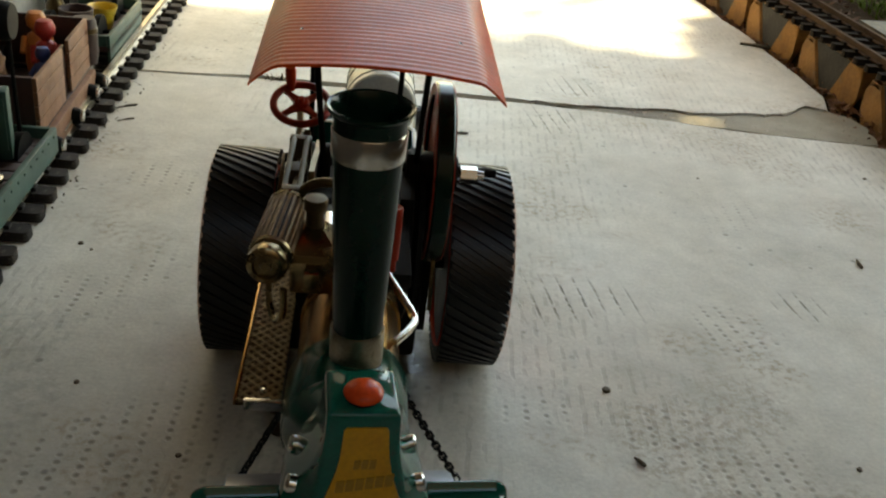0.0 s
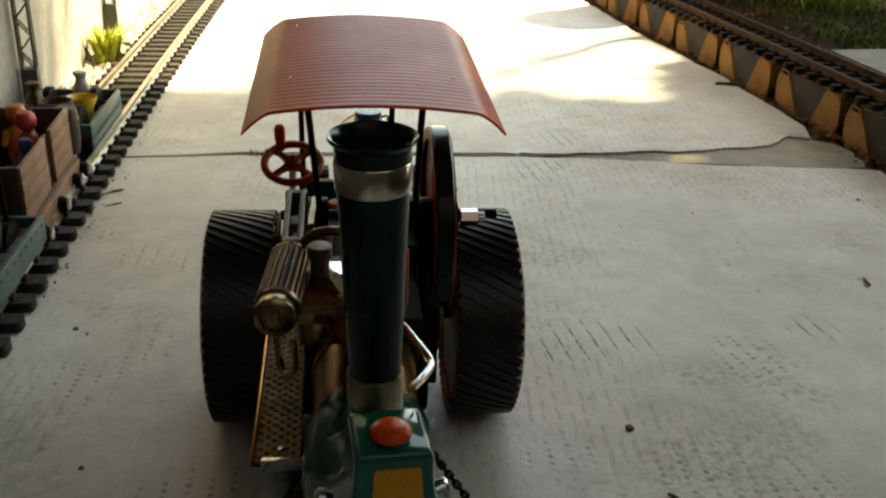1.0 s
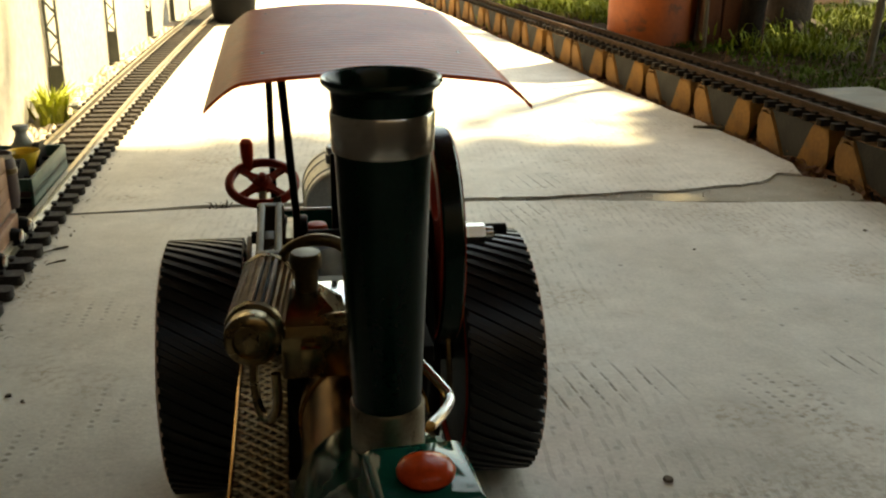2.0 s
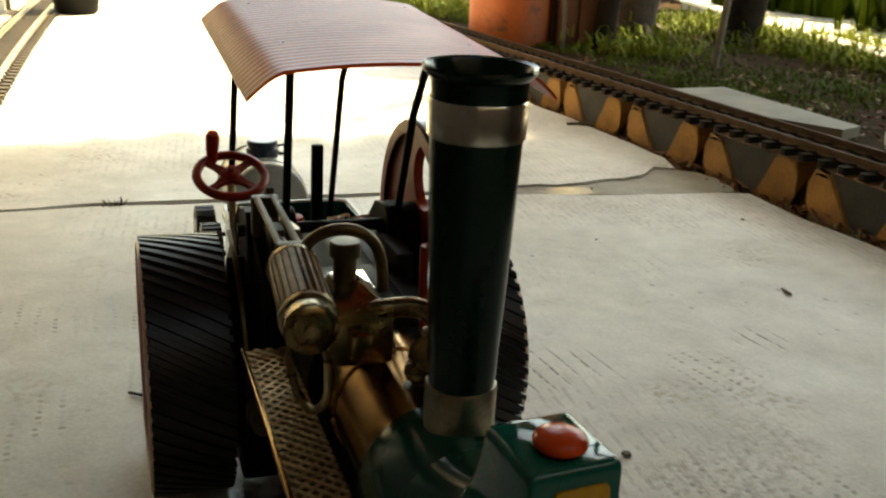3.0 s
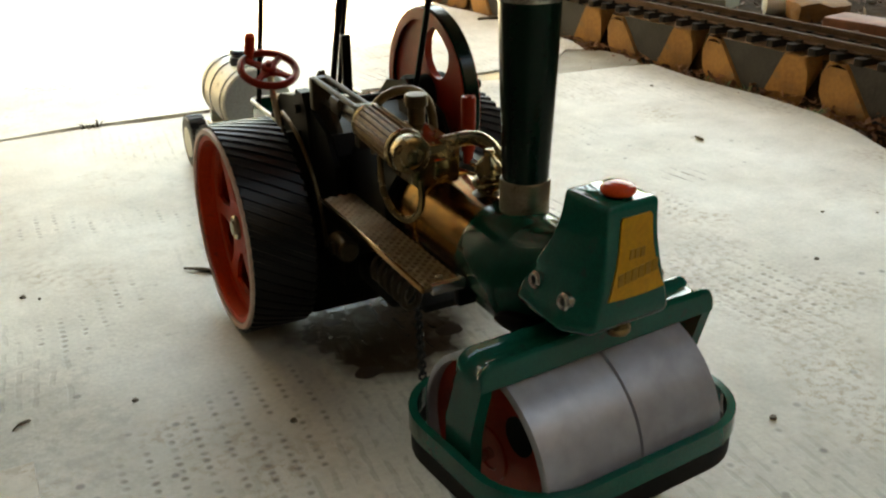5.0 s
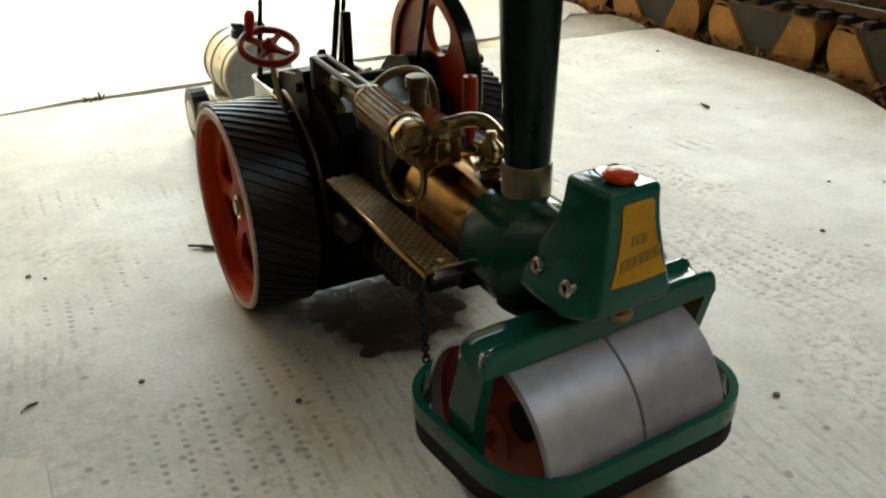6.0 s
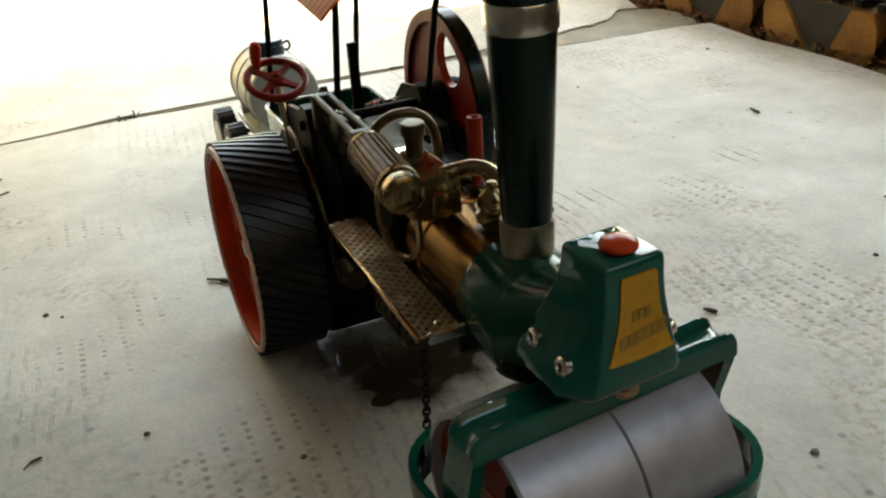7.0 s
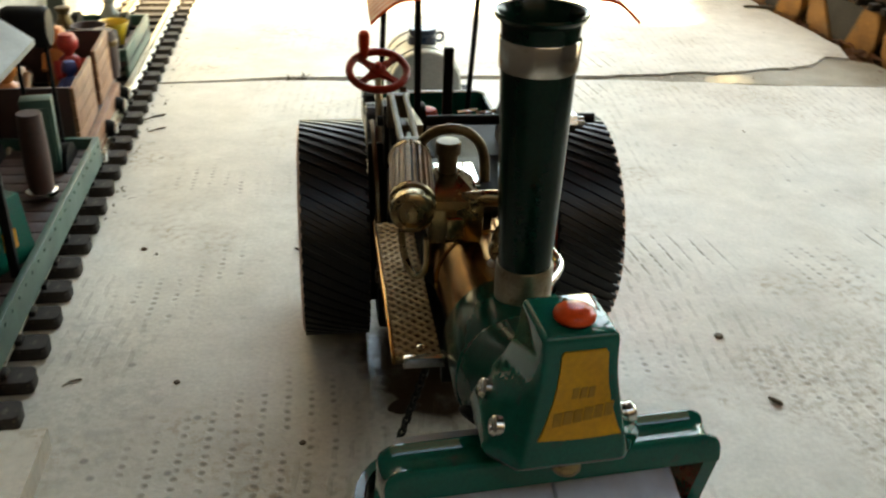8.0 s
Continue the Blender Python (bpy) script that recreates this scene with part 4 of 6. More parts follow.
    part("pivot", bm, AGED, head, "tarnished brass steering pivot")


def build_front(roller):
    """Yoke, guard and the split drum."""
    cx, cy, r = 0.0047, -0.0392, 0.0375
    dy = -0.0330
    yoke = new("yoke")
    yoke.parent = roller
    turn = Matrix.Translation((cx, cy, 0)) @ Matrix.Rotation(radians(5.3), 4, "Z") @ Matrix.Translation((-cx, -cy, 0))
    yoke.matrix_basis = turn
    x0, x1 = -0.0480, 0.0574
    bm = BM()
    ya, yb = cy - 0.0078, cy + 0.0070
    # a channel with rounded lips in front and behind, its ends rounded over
    ym, hw = (ya + yb) / 2, (yb - ya) / 2
    lips = [(-1.0, 0.0738), (-1.0, 0.0812), (-0.97, 0.0828), (-0.90, 0.0837), (-0.80, 0.0838), (-0.70, 0.0830), (-0.55, 0.0814), (-0.30, 0.0807), (0.0, 0.0806),
            (0.30, 0.0807), (0.55, 0.0814), (0.70, 0.0830), (0.80, 0.0838), (0.90, 0.0837), (0.97, 0.0828), (1.0, 0.0812), (1.0, 0.0738)]
    length = x1 - x0
    stations = [0.0, 0.0003, 0.0009, 0.0018, 0.0030, 0.0044, 0.0060, 0.010, length / 2]
    stations += [length - d for d in reversed(stations[:-1])]
    rings = []
    for d in stations:
        e = max(0.0, 1 - min(d, length - d) / 0.0060)
        drop = 0.0052 * (1 - math.sqrt(max(0.0, 1 - e * e)))
        rings.append([bm.verts.new((x0 + d, ym + u * hw, z if z < 0.0745 else z - drop)) for u, z in lips])
    for p, q in zip(rings, rings[1:]):
        for k in range(len(lips)):
            j = (k + 1) % len(lips)
            bm.faces.new((p[k], p[j], q[j], q[k]))
    bm.faces.new(rings[0])
    bm.faces.new(rings[-1])
    part("crossbar", bm, GREEN, yoke, "", 50)
    for xa, xb in ((x0, x0 + 0.0048), (x1 - 0.0048, x1)):
        bm = BM()
        prism(bm, [(ya + 0.0003, 0.0745), (yb - 0.0003, 0.0745), (dy + 0.0075, 0.054), (dy + 0.0072, 0.033), (dy, 0.029), (dy - 0.0072, 0.033), (dy - 0.0082, 0.054)], xa, xb, "x", 0.0012)
        part("arm", bm, GREEN, yoke)
        bm = BM()
        xm = xa - 0.0015 if xa < 0 else xb - 0.0005
        rod(bm, (xm, dy, r), (xm + 0.002, dy, r), 0.0042, n=20, edge=0.0004)
        part("axle_cap", bm, STEEL, yoke)
    # guard loop round the drum
    bm = BM()
    gx0, gx1, gy0, gy1 = -0.0525, 0.0600, -0.0755, 0.012
    loop = rounded(gx0, gx1, gy0, gy1, 0.027, 8)
    inner = rounded(gx0 + 0.0032, gx1 - 0.0032, gy0 + 0.0032, gy1 - 0.0032, 0.0240, 8)
    z0, z1 = 0.0375, 0.0455
    n = len(loop)
    rows = [[bm.verts.new((x, y, z)) for x, y in lst] for lst, z in ((loop, z0), (loop, z1), (inner, z1), (inner, z0))]
    for a, b in zip(rows, rows[1:] + rows[:1]):
        for k in range(n):
            bm.faces.new((a[k], a[(k + 1) % n], b[(k + 1) % n], b[k]))
    bevel(bm, [v for row in rows for v in row], 0.0011, 2)
    guard = part("drum_guard", bm, GREEN, roller, "green guard bar looping round the drum")
    guard.matrix_basis = turn
    for x in (x0, x1 - 0.004):
        bm = BM()
        box(bm, min(x, x - 0.004), x + 0.006, dy - 0.003, dy + 0.003, 0.0385, 0.0440, 0.0008)
        part("bracket", bm, GREEN, guard)
    bm = BM()
    apron_out = rounded(gx0 + 0.0008, gx1 - 0.0008, gy0 + 0.0008, gy1 - 0.0008, 0.0262, 8)
    apron_in = rounded(gx0 + 0.0026, gx1 - 0.0026, gy0 + 0.0026, gy1 - 0.0026, 0.0244, 8)
    rows = [[bm.verts.new((x, y, z)) for x, y in lst] for lst, z in ((apron_out, 0.0285), (apron_out, 0.0377), (apron_in, 0.0377), (apron_in, 0.0285))]
    for a, b in zip(rows, rows[1:] + rows[:1]):
        for k in range(n):
            bm.faces.new((a[k], a[(k + 1) % n], b[(k + 1) % n], b[k]))
    part("apron", bm, BLACK, guard, "black apron under the guard bar")
    drum = new("front_drum")
    drum.parent = roller
    drum.matrix_basis = turn @ pose(cx - 0.0015, dy, r)
    across = Matrix.Rotation(radians(90), 4, "Y")
    for a, b in ((-0.0412, -0.00022), (0.00022, 0.0385)):
        bm = BM()
        lathe(bm, [(r - 0.0025, a), (r - 0.0010, a), (r, a + 0.0006), (r, b - 0.0003), (r - 0.0004, b), (r - 0.0025, b), (r - 0.0025, a)], 72, across, closed=False)
        part("roll", bm, DRUM, drum, "smooth worn steel roll")
    for s in (-1, 1):
        bm = BM()
        xf = s * 0.034
        lathe(bm, [(0.0, 0.0), (0.006, 0.0), (0.0062, 0.004), (0.0100, 0.004), (0.0105, 0.0), (0.0353, 0.0), (0.0353, 0.003), (0, 0.003)], 48, Matrix.Translation((xf, 0, 0)) @ Matrix.Rotation(radians(90 * s), 4, "Y"))
        disc = part("end_disc", bm, DARKRED, drum, "red drum end disc")
        # holes are not cut: black discs give the shade inside them
        for k in range(4):
            bm = BM()
            a = radians(45 + 90 * k)
            rod(bm, (xf + s * 0.0031, 0.023 * math.cos(a), 0.023 * math.sin(a)), (xf + s * 0.0036, 0.023 * math.cos(a), 0.023 * math.sin(a)), 0.0072, n=20)
            part("hole_shade", bm, BLACK, disc, "black disc for the shade in a drum end hole")
    bm = BM()
    rod(bm, (-0.052, 0, 0), (0.053, 0, 0), 0.0022, n=12)
    part("axle", bm, STEEL, drum)
    # steering chains
    for s, (ax, ay), (bx, by) in ((-1, (-0.0205, 0.050), (-0.0385, 0.0085)), (1, (0.0245, 0.050), (0.0465, 0.0125))):
        chain = new("steering_chain")
        chain.parent = roller
        p, q = Vector((ax, ay, 0.0575)), Vector((bx, by, 0.0445))
        links = 17
        for k in range(links):
            bm = BM()
            c = p.lerp(q, (k + 0.5) / links)
            m = Matrix.Translation(c) @ (q - p).to_track_quat("X", "Z").to_matrix().to_4x4() @ Matrix.Rotation(radians(90 * (k % 2) + 20), 4, "X")
            tube(bm, [m @ Vector((0.0022 * math.cos(a), 0.0014 * math.sin(a), 0)) for a in [radians(60 * j) for j in range(6)]], 0.0006, 5, cyclic=True, smooth=1)
            part("link", bm, BLACK, chain)


def build_engine(roller):
    """Cylinder, valve chest, pipes and fittings on top of the boiler."""
    x, z = -0.0320, 0.1286
    back = lambda yy: Matrix.Translation((x, 0.0265, z)) @ Matrix.Rotation(radians(-4.5), 4, "Z") @ Matrix.Translation((0, yy - 0.0265, 0)) @ Matrix.Rotation(radians(-90), 4, "X")
    bm = BM()
    lathe(bm, [(0.0, 0), (0.0068, 0), (0.0068, 0.044), (0, 0.044)], 36, back(0.033))
    cylinder = part("cylinder", bm, BLACK, roller, "bronze steam cylinder with wooden lagging")
    for k in range(22):
        bm = BM()
        a = 2 * math.pi * k / 22
        m = back(0.0365) @ Matrix.Rotation(a, 4, "Z")
        box(bm, 0.0060, 0.0079, -0.00058, 0.00058, 0, 0.037, 0.0003, m)
        part("lagging_slat", bm, WOOD_LAG, cylinder)
    for yy in (0.0335, 0.0725):
        bm = BM()
        lathe(bm, [(0.0068, 0), (0.0082, 0.0004), (0.0084, 0.0022), (0.0080, 0.0028), (0.0068, 0.003)], 36, back(yy))
        part("ring", bm, AGED, cylinder, "brass cylinder ring")
    bm = BM()
    lathe(bm, [(0.0, -0.0010), (0.0020, -0.0010), (0.0022, 0.0004), (0.0046, 0.0010), (0.0050, 0.0000), (0.0066, 0.0004), (0.0075, 0.0014), (0.0077, 0.0052), (0.0072, 0.0062), (0, 0.0062)], 40, back(0.0265))
    part("end_cover", bm, AGED, cylinder, "turned bronze cylinder cover")
    # piston rod and guide running back to the crank
    x += 0.0042
    bm = BM()
    rod(bm, (x, 0.076, z), (x + 0.002, 0.125, z - 0.003), 0.0020, n=12)
    for dx, dz in ((-0.0030, 0.0050), (0.0030, 0.0050), (0.0, -0.0050)):
        rod(bm, (x + dx, 0.084, z + dz * 0.9), (x + dx, 0.134, z + dz + 0.001), 0.0013, n=10)
    box(bm, x - 0.0050, x + 0.0050, 0.131, 0.136, 0.120, 0.1355, 0.0012)
    box(bm, x - 0.0026, x + 0.0026, 0.106, 0.116, 0.1235, 0.1310, 0.0010)
    box(bm, x - 0.004, x + 0.005, 0.080, 0.085, 0.116, 0.1345, 0.001)
    part("crosshead_guide", bm, OILED, roller, "oily blackened crosshead guide")
    bm = BM()
    prism(bm, [(0.104, 0.124), (0.118, 0.121), (0.172, 0.113), (0.172, 0.118), (0.120, 0.129), (0.106, 0.131)], x + 0.0055, x + 0.0080, "x", 0.0006)
    part("connecting_rod", bm, DARKBRONZE, roller, "flat dark bronze connecting rod")
    bm = BM()
    prism(bm, [(0.118, 0.112), (0.146, 0.108), (0.149, 0.128), (0.138, 0.137), (0.128, 0.124)], x + 0.001, x + 0.004, "x", 0.0005)
    part("bracket", bm, OILED, roller)
    # valve chest beside the cylinder
    bm = BM()
    box(bm, -0.0245, -0.0050, 0.0400, 0.0640, 0.1100, 0.1240, 0.0012)
    box(bm, -0.0190, -0.0130, 0.0340, 0.0385, 0.1145, 0.1225, 0.0008)
    low = [bm.verts.new(p) for p in ((-0.0245, 0.0400, 0.1236), (-0.0050, 0.0400, 0.1236), (-0.0050, 0.0640, 0.1236), (-0.0245, 0.0640, 0.1236))]
    mid = [bm.verts.new(p) for p in ((-0.0238, 0.0410, 0.1262), (-0.0058, 0.0410, 0.1262), (-0.0058, 0.0635, 0.1262), (-0.0238, 0.0635, 0.1262))]
    top = [bm.verts.new(p) for p in ((-0.0202, 0.0512, 0.1318), (-0.0126, 0.0512, 0.1318), (-0.0126, 0.0598, 0.1318), (-0.0202, 0.0598, 0.1318))]
    for p, q in ((low, mid), (mid, top)):
        for k in range(4):
            bm.faces.new((p[k], p[(k + 1) % 4], q[(k + 1) % 4], q[k]))
    bm.faces.new(low)
    bm.faces.new(top)
    part("valve_chest", bm, AGED, roller, "tarnished bronze valve chest with a sloping hood")
    bm = BM()
    box(bm, -0.020, 0.004, 0.066, 0.100, 0.1090, 0.1190, 0.001)
    part("saddle", bm, BLACK, roller, "blackened saddle block")
    bm = BM()
    box(bm, -0.0175, -0.0015, 0.0680, 0.0900, 0.1191, 0.1207, 0.0003)
    part("saddle_plate", bm, MIRROR_STEEL, roller, "bright steel saddle plate")
    bm = BM()
    lathe(bm, [(0.0032, 0.126), (0.0034, 0.131), (0.0036, 0.1395), (0.0046, 0.1398), (0.0047, 0.1436), (0.0042, 0.1444), (0, 0.1446)], 24, Matrix.Translation((-0.0164, 0.0555, -0.0008)))
    part("lubricator", bm, DARKBRONZE, roller, "dark bronze lubricator cup")
    bm = BM()
    tube(bm, [(-0.0240, 0.081, 0.113), (-0.0242, 0.081, 0.1300), (-0.0200, 0.080, 0.1368), (-0.0120, 0.078, 0.1396), (-0.0040, 0.077, 0.1372), (0.0006, 0.076, 0.1290), (0.0016, 0.075, 0.1090)], 0.0020, 12)
    part("arched_pipe", bm, BRONZE, roller, "dark arched steam pipe")
    bm = BM()
    tube(bm, [(-0.0120, 0.0450, 0.1250), (-0.0080, 0.0430, 0.1262), (0.0010, 0.0415, 0.1268), (0.0062, 0.0375, 0.1246), (0.0085, 0.0300, 0.1180), (0.0080, 0.0200, 0.1100)], 0.0030, 16)
    part("exhaust_pipe", bm, AGED, roller, "tarnished exhaust pipe bending to the chimney")
    bm = BM()
    tube(bm, [(-0.0310, 0.0600, 0.1190), (-0.0330, 0.0540, 0.1080), (-0.0320, 0.0460, 0.1000), (-0.0290, 0.0380, 0.0985), (-0.0260, 0.0330, 0.1050), (-0.0260, 0.0330, 0.1160)], 0.0014, 10)
    part("drain_pipe", bm, AGED, roller, "thin looped bronze drain pipe")
    bm = BM()
    lathe(bm, [(0.0072, 0.1020), (0.0074, 0.1060), (0.0066, 0.1076), (0.0046, 0.1084), (0, 0.1084)], 28, Matrix.Translation((0.0016, 0.0285, 0)))
    part("valve_seat", bm, DARKBRONZE, roller, "dark collar under the safety valve")
    bm = BM()
    lathe(bm, [(0.0044, 0.1080), (0.0044, 0.1096), (0.0062, 0.1108), (0.0066, 0.1122), (0.0064, 0.1136), (0.0048, 0.1146), (0.0046, 0.1156), (0.0056, 0.1164), (0.0056, 0.1184), (0.0044, 0.1206), (0.0026, 0.1220), (0.0020, 0.1232), (0.0024, 0.1246), (0.0018, 0.1256), (0, 0.1260)], 28, Matrix.Translation((0.0016, 0.0285, 0)))
    part("safety_valve", bm, AGED, roller, "tarnished brass safety valve")
    bm = BM()
    lathe(bm, [(0.0022, 0.100), (0.0022, 0.1115), (0.0030, 0.1115), (0.0032, 0.1345), (0.0028, 0.1355), (0.0016, 0.1352), (0.0014, 0.1330), (0, 0.1330)], 24, Matrix.Translation((0.0148, 0.0690, 0)))
    part("whistle", bm, DARKRED, roller, "upright red tube fitting")
    bm = BM()
    box(bm, 0.0040, 0.0240, 0.066, 0.140, 0.0990, 0.1060, 0.001)
    box(bm, 0.0190, 0.0260, 0.118, 0.150, 0.0990, 0.1150, 0.001)
    part("bearing_frame", bm, BLACK, roller)
    # pipework on the far side of the boiler
    bm = BM()
    tube(bm, [(0.0130, 0.063, 0.1085), (0.0185, 0.054, 0.1048), (0.0240, 0.0455, 0.1008), (0.0246, 0.0400, 0.1002), (0.0215, 0.0320, 0.1008), (0.0165, 0.0240, 0.1012)], 0.0016, 10)
    part("feed_pipe", bm, STEEL, roller, "bright bent feed pipe")
    # crankshaft and its webs
    bm = BM()
    rod(bm, (-0.036, 0.150, 0.117), (0.066, 0.150, 0.117), 0.0024, n=14)
    for xx in (-0.026, -0.018, 0.022):
        rod(bm, (xx, 0.150, 0.117), (xx + 0.004, 0.150, 0.117), 0.0085, n=24, edge=0.0006)
    part("crankshaft", bm, BLACK, roller)
    for xx in (-0.0305, 0.0265):
        bm = BM()
        prism(bm, [(0.139, 0.098), (0.161, 0.098), (0.159, 0.118), (0.154, 0.1255), (0.146, 0.1255), (0.141, 0.118)], xx - 0.0028, xx + 0.0028, "x", 0.001)
        part("bearing_block", bm, BLACK, roller)


def build_flywheel(roller):
    wheel = new("flywheel")
    wheel.parent = roller
    wheel.matrix_basis = pose(0.0366, 0.1475, 0.1162)
    m = Matrix.Rotation(radians(90), 4, "Y")
    R = 0.0437
    bm = BM()
    lathe(bm, [(R - 0.0045, -0.0036), (R - 0.0008, -0.0036), (R, -0.0028), (R, 0.0036), (R - 0.0008, 0.0044), (R - 0.0045, 0.0044), (R - 0.0045, -0.0036)], 80, m, closed=False)
    part("rim", bm, DARKGREEN, wheel, "dark green flywheel rim")
    for a, b in ((-0.0042, -0.0032), (0.0040, 0.0050)):
        bm = BM()
        lathe(bm, [(R - 0.0062, a), (R - 0.0058, b), (R - 0.0014, b), (R - 0.0010, a), (R - 0.0062, a)], 80, m, closed=False)
        part("rim_face", bm, DARKRED, wheel, "brown-red face of the flywheel rim")
    # red web with two round openings, cut clean
    bm = BM()
    loops = [(0.0, 0.0, R - 0.0040, 72)] + [(0.0245 * math.cos(radians(h)), 0.0245 * math.sin(radians(h)), 0.0128, 40) for h in (114, 294)]
    sides = []
    for xf in (-0.0020, 0.0020):
        rims = []
        for cu, cw, rr, n in loops:
            ring = [bm.verts.new((xf, cu + rr * math.cos(2 * math.pi * k / n), cw + rr * math.sin(2 * math.pi * k / n))) for k in range(n)]
            rims.append([bm.edges.new((ring[k], ring[(k + 1) % n])) for k in range(n)])
        bmesh.ops.triangle_fill(bm, use_beauty=True, edges=[e for rim in rims for e in rim])
        sides.append(rims)
    for near, far in zip(*sides):
        for p, q in zip(near, far):
            bm.faces.new((p.verts[0], p.verts[1], q.verts[1], q.verts[0]))
    part("web", bm, DARKRED, wheel, "red flywheel web with round openings")
    bm = BM()
    lathe(bm, [(0.0, -0.009), (0.0085, -0.009), (0.0100, -0.006), (0.0105, 0.006), (0.0085, 0.010), (0.0, 0.010)], 28, m)
    part("hub", bm, BLACK, wheel)
    bm = BM()
    rod(bm, (0.012, 0, 0), (0.020, 0, 0), 0.0044, n=6)
    rod(bm, (0.020, 0, 0), (0.0235, 0, 0), 0.0026, n=14)
    part("shaft_nut", bm, STEEL, wheel, "bright steel shaft nut")


def build_steering(roller):
    centre = Vector((-0.0323, 0.1985, 0.1260))
    m = Matrix.Translation(centre) @ Matrix.Rotation(radians(24), 4, "X")
    wheel = new("steering_wheel")
    wheel.parent = roller
    bm = BM()
    R = 0.0143
    tube(bm, [m @ Vector((R * math.cos(a), R * math.sin(a), 0)) for a in [radians(10 * j) for j in range(36)]], 0.0020, 10, cyclic=True, smooth=1)
    part("rim", bm, DARKRED, wheel, "red steering wheel rim, darkened as it is backlit")
    for k in range(4):
        bm = BM()
        a = radians(45 + 90 * k)
        prism(bm, [(0.002, -0.0026), (0.008, -0.0013), (R - 0.001, -0.0015), (R - 0.001, 0.0015), (0.008, 0.0013), (0.002, 0.0026)], -0.0010, 0.0010, "z", 0.0004)
        bmesh.ops.transform(bm, matrix=m @ Matrix.Rotation(a, 4, "Z"), verts=bm.verts)
        part("spoke", bm, DARKRED, wheel)
    bm = BM()
    lathe(bm, [(0.0040, -0.003), (0.0042, 0.001), (0.0034, 0.0022), (0.0016, 0.0024), (0.0016, 0.0046), (0, 0.0048)], 20, m)
    part("hub", bm, DARKRED, wheel)
    bm = BM()
    a = radians(117)
    lathe(bm, [(0.0022, -0.002), (0.0024, 0.002), (0.0028, 0.006), (0.0029, 0.0115), (0.0023, 0.0132), (0, 0.0137)], 18, m @ Matrix.Translation((R * math.cos(a), R * math.sin(a), 0)))
    part("handle", bm, RED, wheel, "red upright turning handle")
    bm = BM()
    rod(bm, centre, (-0.0325, 0.178, 0.080), 0.0018, n=12)
    part("steering_column", bm, NICKEL, roller, "nickel steering column")


def build_cab(roller):
    """Open tender box, levers and canopy."""
    x0, x1, y0, y1, z0, z1 = -0.0305, 0.0305, 0.178, 0.2465, 0.040, 0.0985
    bm = BM()
    outer, inner = rounded(x0, x1, y0, y1, 0.006, 5), rounded(x0 + 0.0016, x1 - 0.0016, y0 + 0.0016, y1 - 0.0016, 0.0046, 5)
    rows = [[bm.verts.new((x, y, z)) for x, y in lst] for lst, z in ((outer, z0), (outer, z1), (inner, z1), (inner, z0 + 0.008))]
    n = len(outer)
    for a, b in zip(rows, rows[1:]):
        for k in range(n):
            bm.faces.new((a[k], a[(k + 1) % n], b[(k + 1) % n], b[k]))
    bm.faces.new(rows[0])
    bm.faces.new(rows[-1])
    tender = part("tender", bm, GREEN, roller, "open green tender box", 30)
    bm = BM()
    for a, b in zip(outer, outer[1:] + outer[:1]):
        rod(bm, (*a, z1), (*b, z1), 0.0011, n=6)
    part("top_edge", bm, CREAM, tender, "pale worn paint along the top edge")
    bm = BM()
    box(bm, -0.0285, 0.0285, 0.181, 0.2435, 0.0485, 0.0800, 0.001)
    part("coal_floor", bm, BLACK, tender)
    bm = BM()
    box(bm, -0.006, 0.006, 0.246, 0.268, 0.034, 0.038, 0.001)
    rod(bm, (0, 0.264, 0.026), (0, 0.264, 0.048), 0.0026, n=12)
    part("drawbar", bm, BLACK, roller)
    bm = BM()
    box(bm, -0.0300, 0.0300, 0.1690, 0.1760, 0.1040, 0.1085, 0.001)
    box(bm, -0.0300, 0.0440, 0.1790, 0.1815, 0.0980, 0.1085, 0.0006)
    part("cross_plate", bm, BLACK, roller)
    bm = BM()
    box(bm, -0.0040, 0.0008, 0.1645, 0.1675, 0.104, 0.1465, 0.0008)
    part("reversing_lever", bm, BLACK, roller, "flat black reversing lever")
    bm = BM()
    lathe(bm, [(0.0, 0), (0.0046, 0.0004), (0.0052, 0.003), (0.0040, 0.0065), (0, 0.0075)], 20, Matrix.Translation((-0.0100, 0.1730, 0.108)))
    part("lever_knob", bm, RED, roller, "small red lever knob")
    bm = BM()
    for k, (xx, yy) in enumerate(((0.010, 0.176), (0.019, 0.174), (-0.018, 0.176))):
        rod(bm, (xx, yy, 0.106), (xx + 0.001, yy, 0.1125), 0.0016, n=10)
        rod(bm, (xx - 0.005, yy, 0.1115), (xx + 0.005, yy + 0.001, 0.1125), 0.0010, n=8)
    part("valve_handles", bm, STEEL, roller, "bright small valve handles")
    # canopy: a corrugated arched roof
    cx, half, ya, yb = 0.0043, 0.0478, 0.0635, 0.1905
    bm = BM()
    def section(u, lift):
        x = u * half
        flat = 0.78
        a = abs(u)
        z = 0.1945 - 0.0026 * (a / flat) ** 2 if a < flat else 0.1945 - 0.0026 - 0.0078 * ((a - flat) / (1 - flat)) ** 1.35
        return cx + x, z + lift
    rise = lambda y: 0.0084 * (y - ya) / (yb - ya)
    cols = [-1 + 2 * k / 44 for k in range(45)]
    steps = 150
    top, low = [], []
    for j in range(steps + 1):
        y = ya + (yb - ya) * j / steps
        wave = rise(y) + 0.00012 * math.sin(2 * math.pi * (y - ya) / 0.0042)
        top.append([bm.verts.new((section(u, wave)[0], y, section(u, wave)[1])) for u in cols])
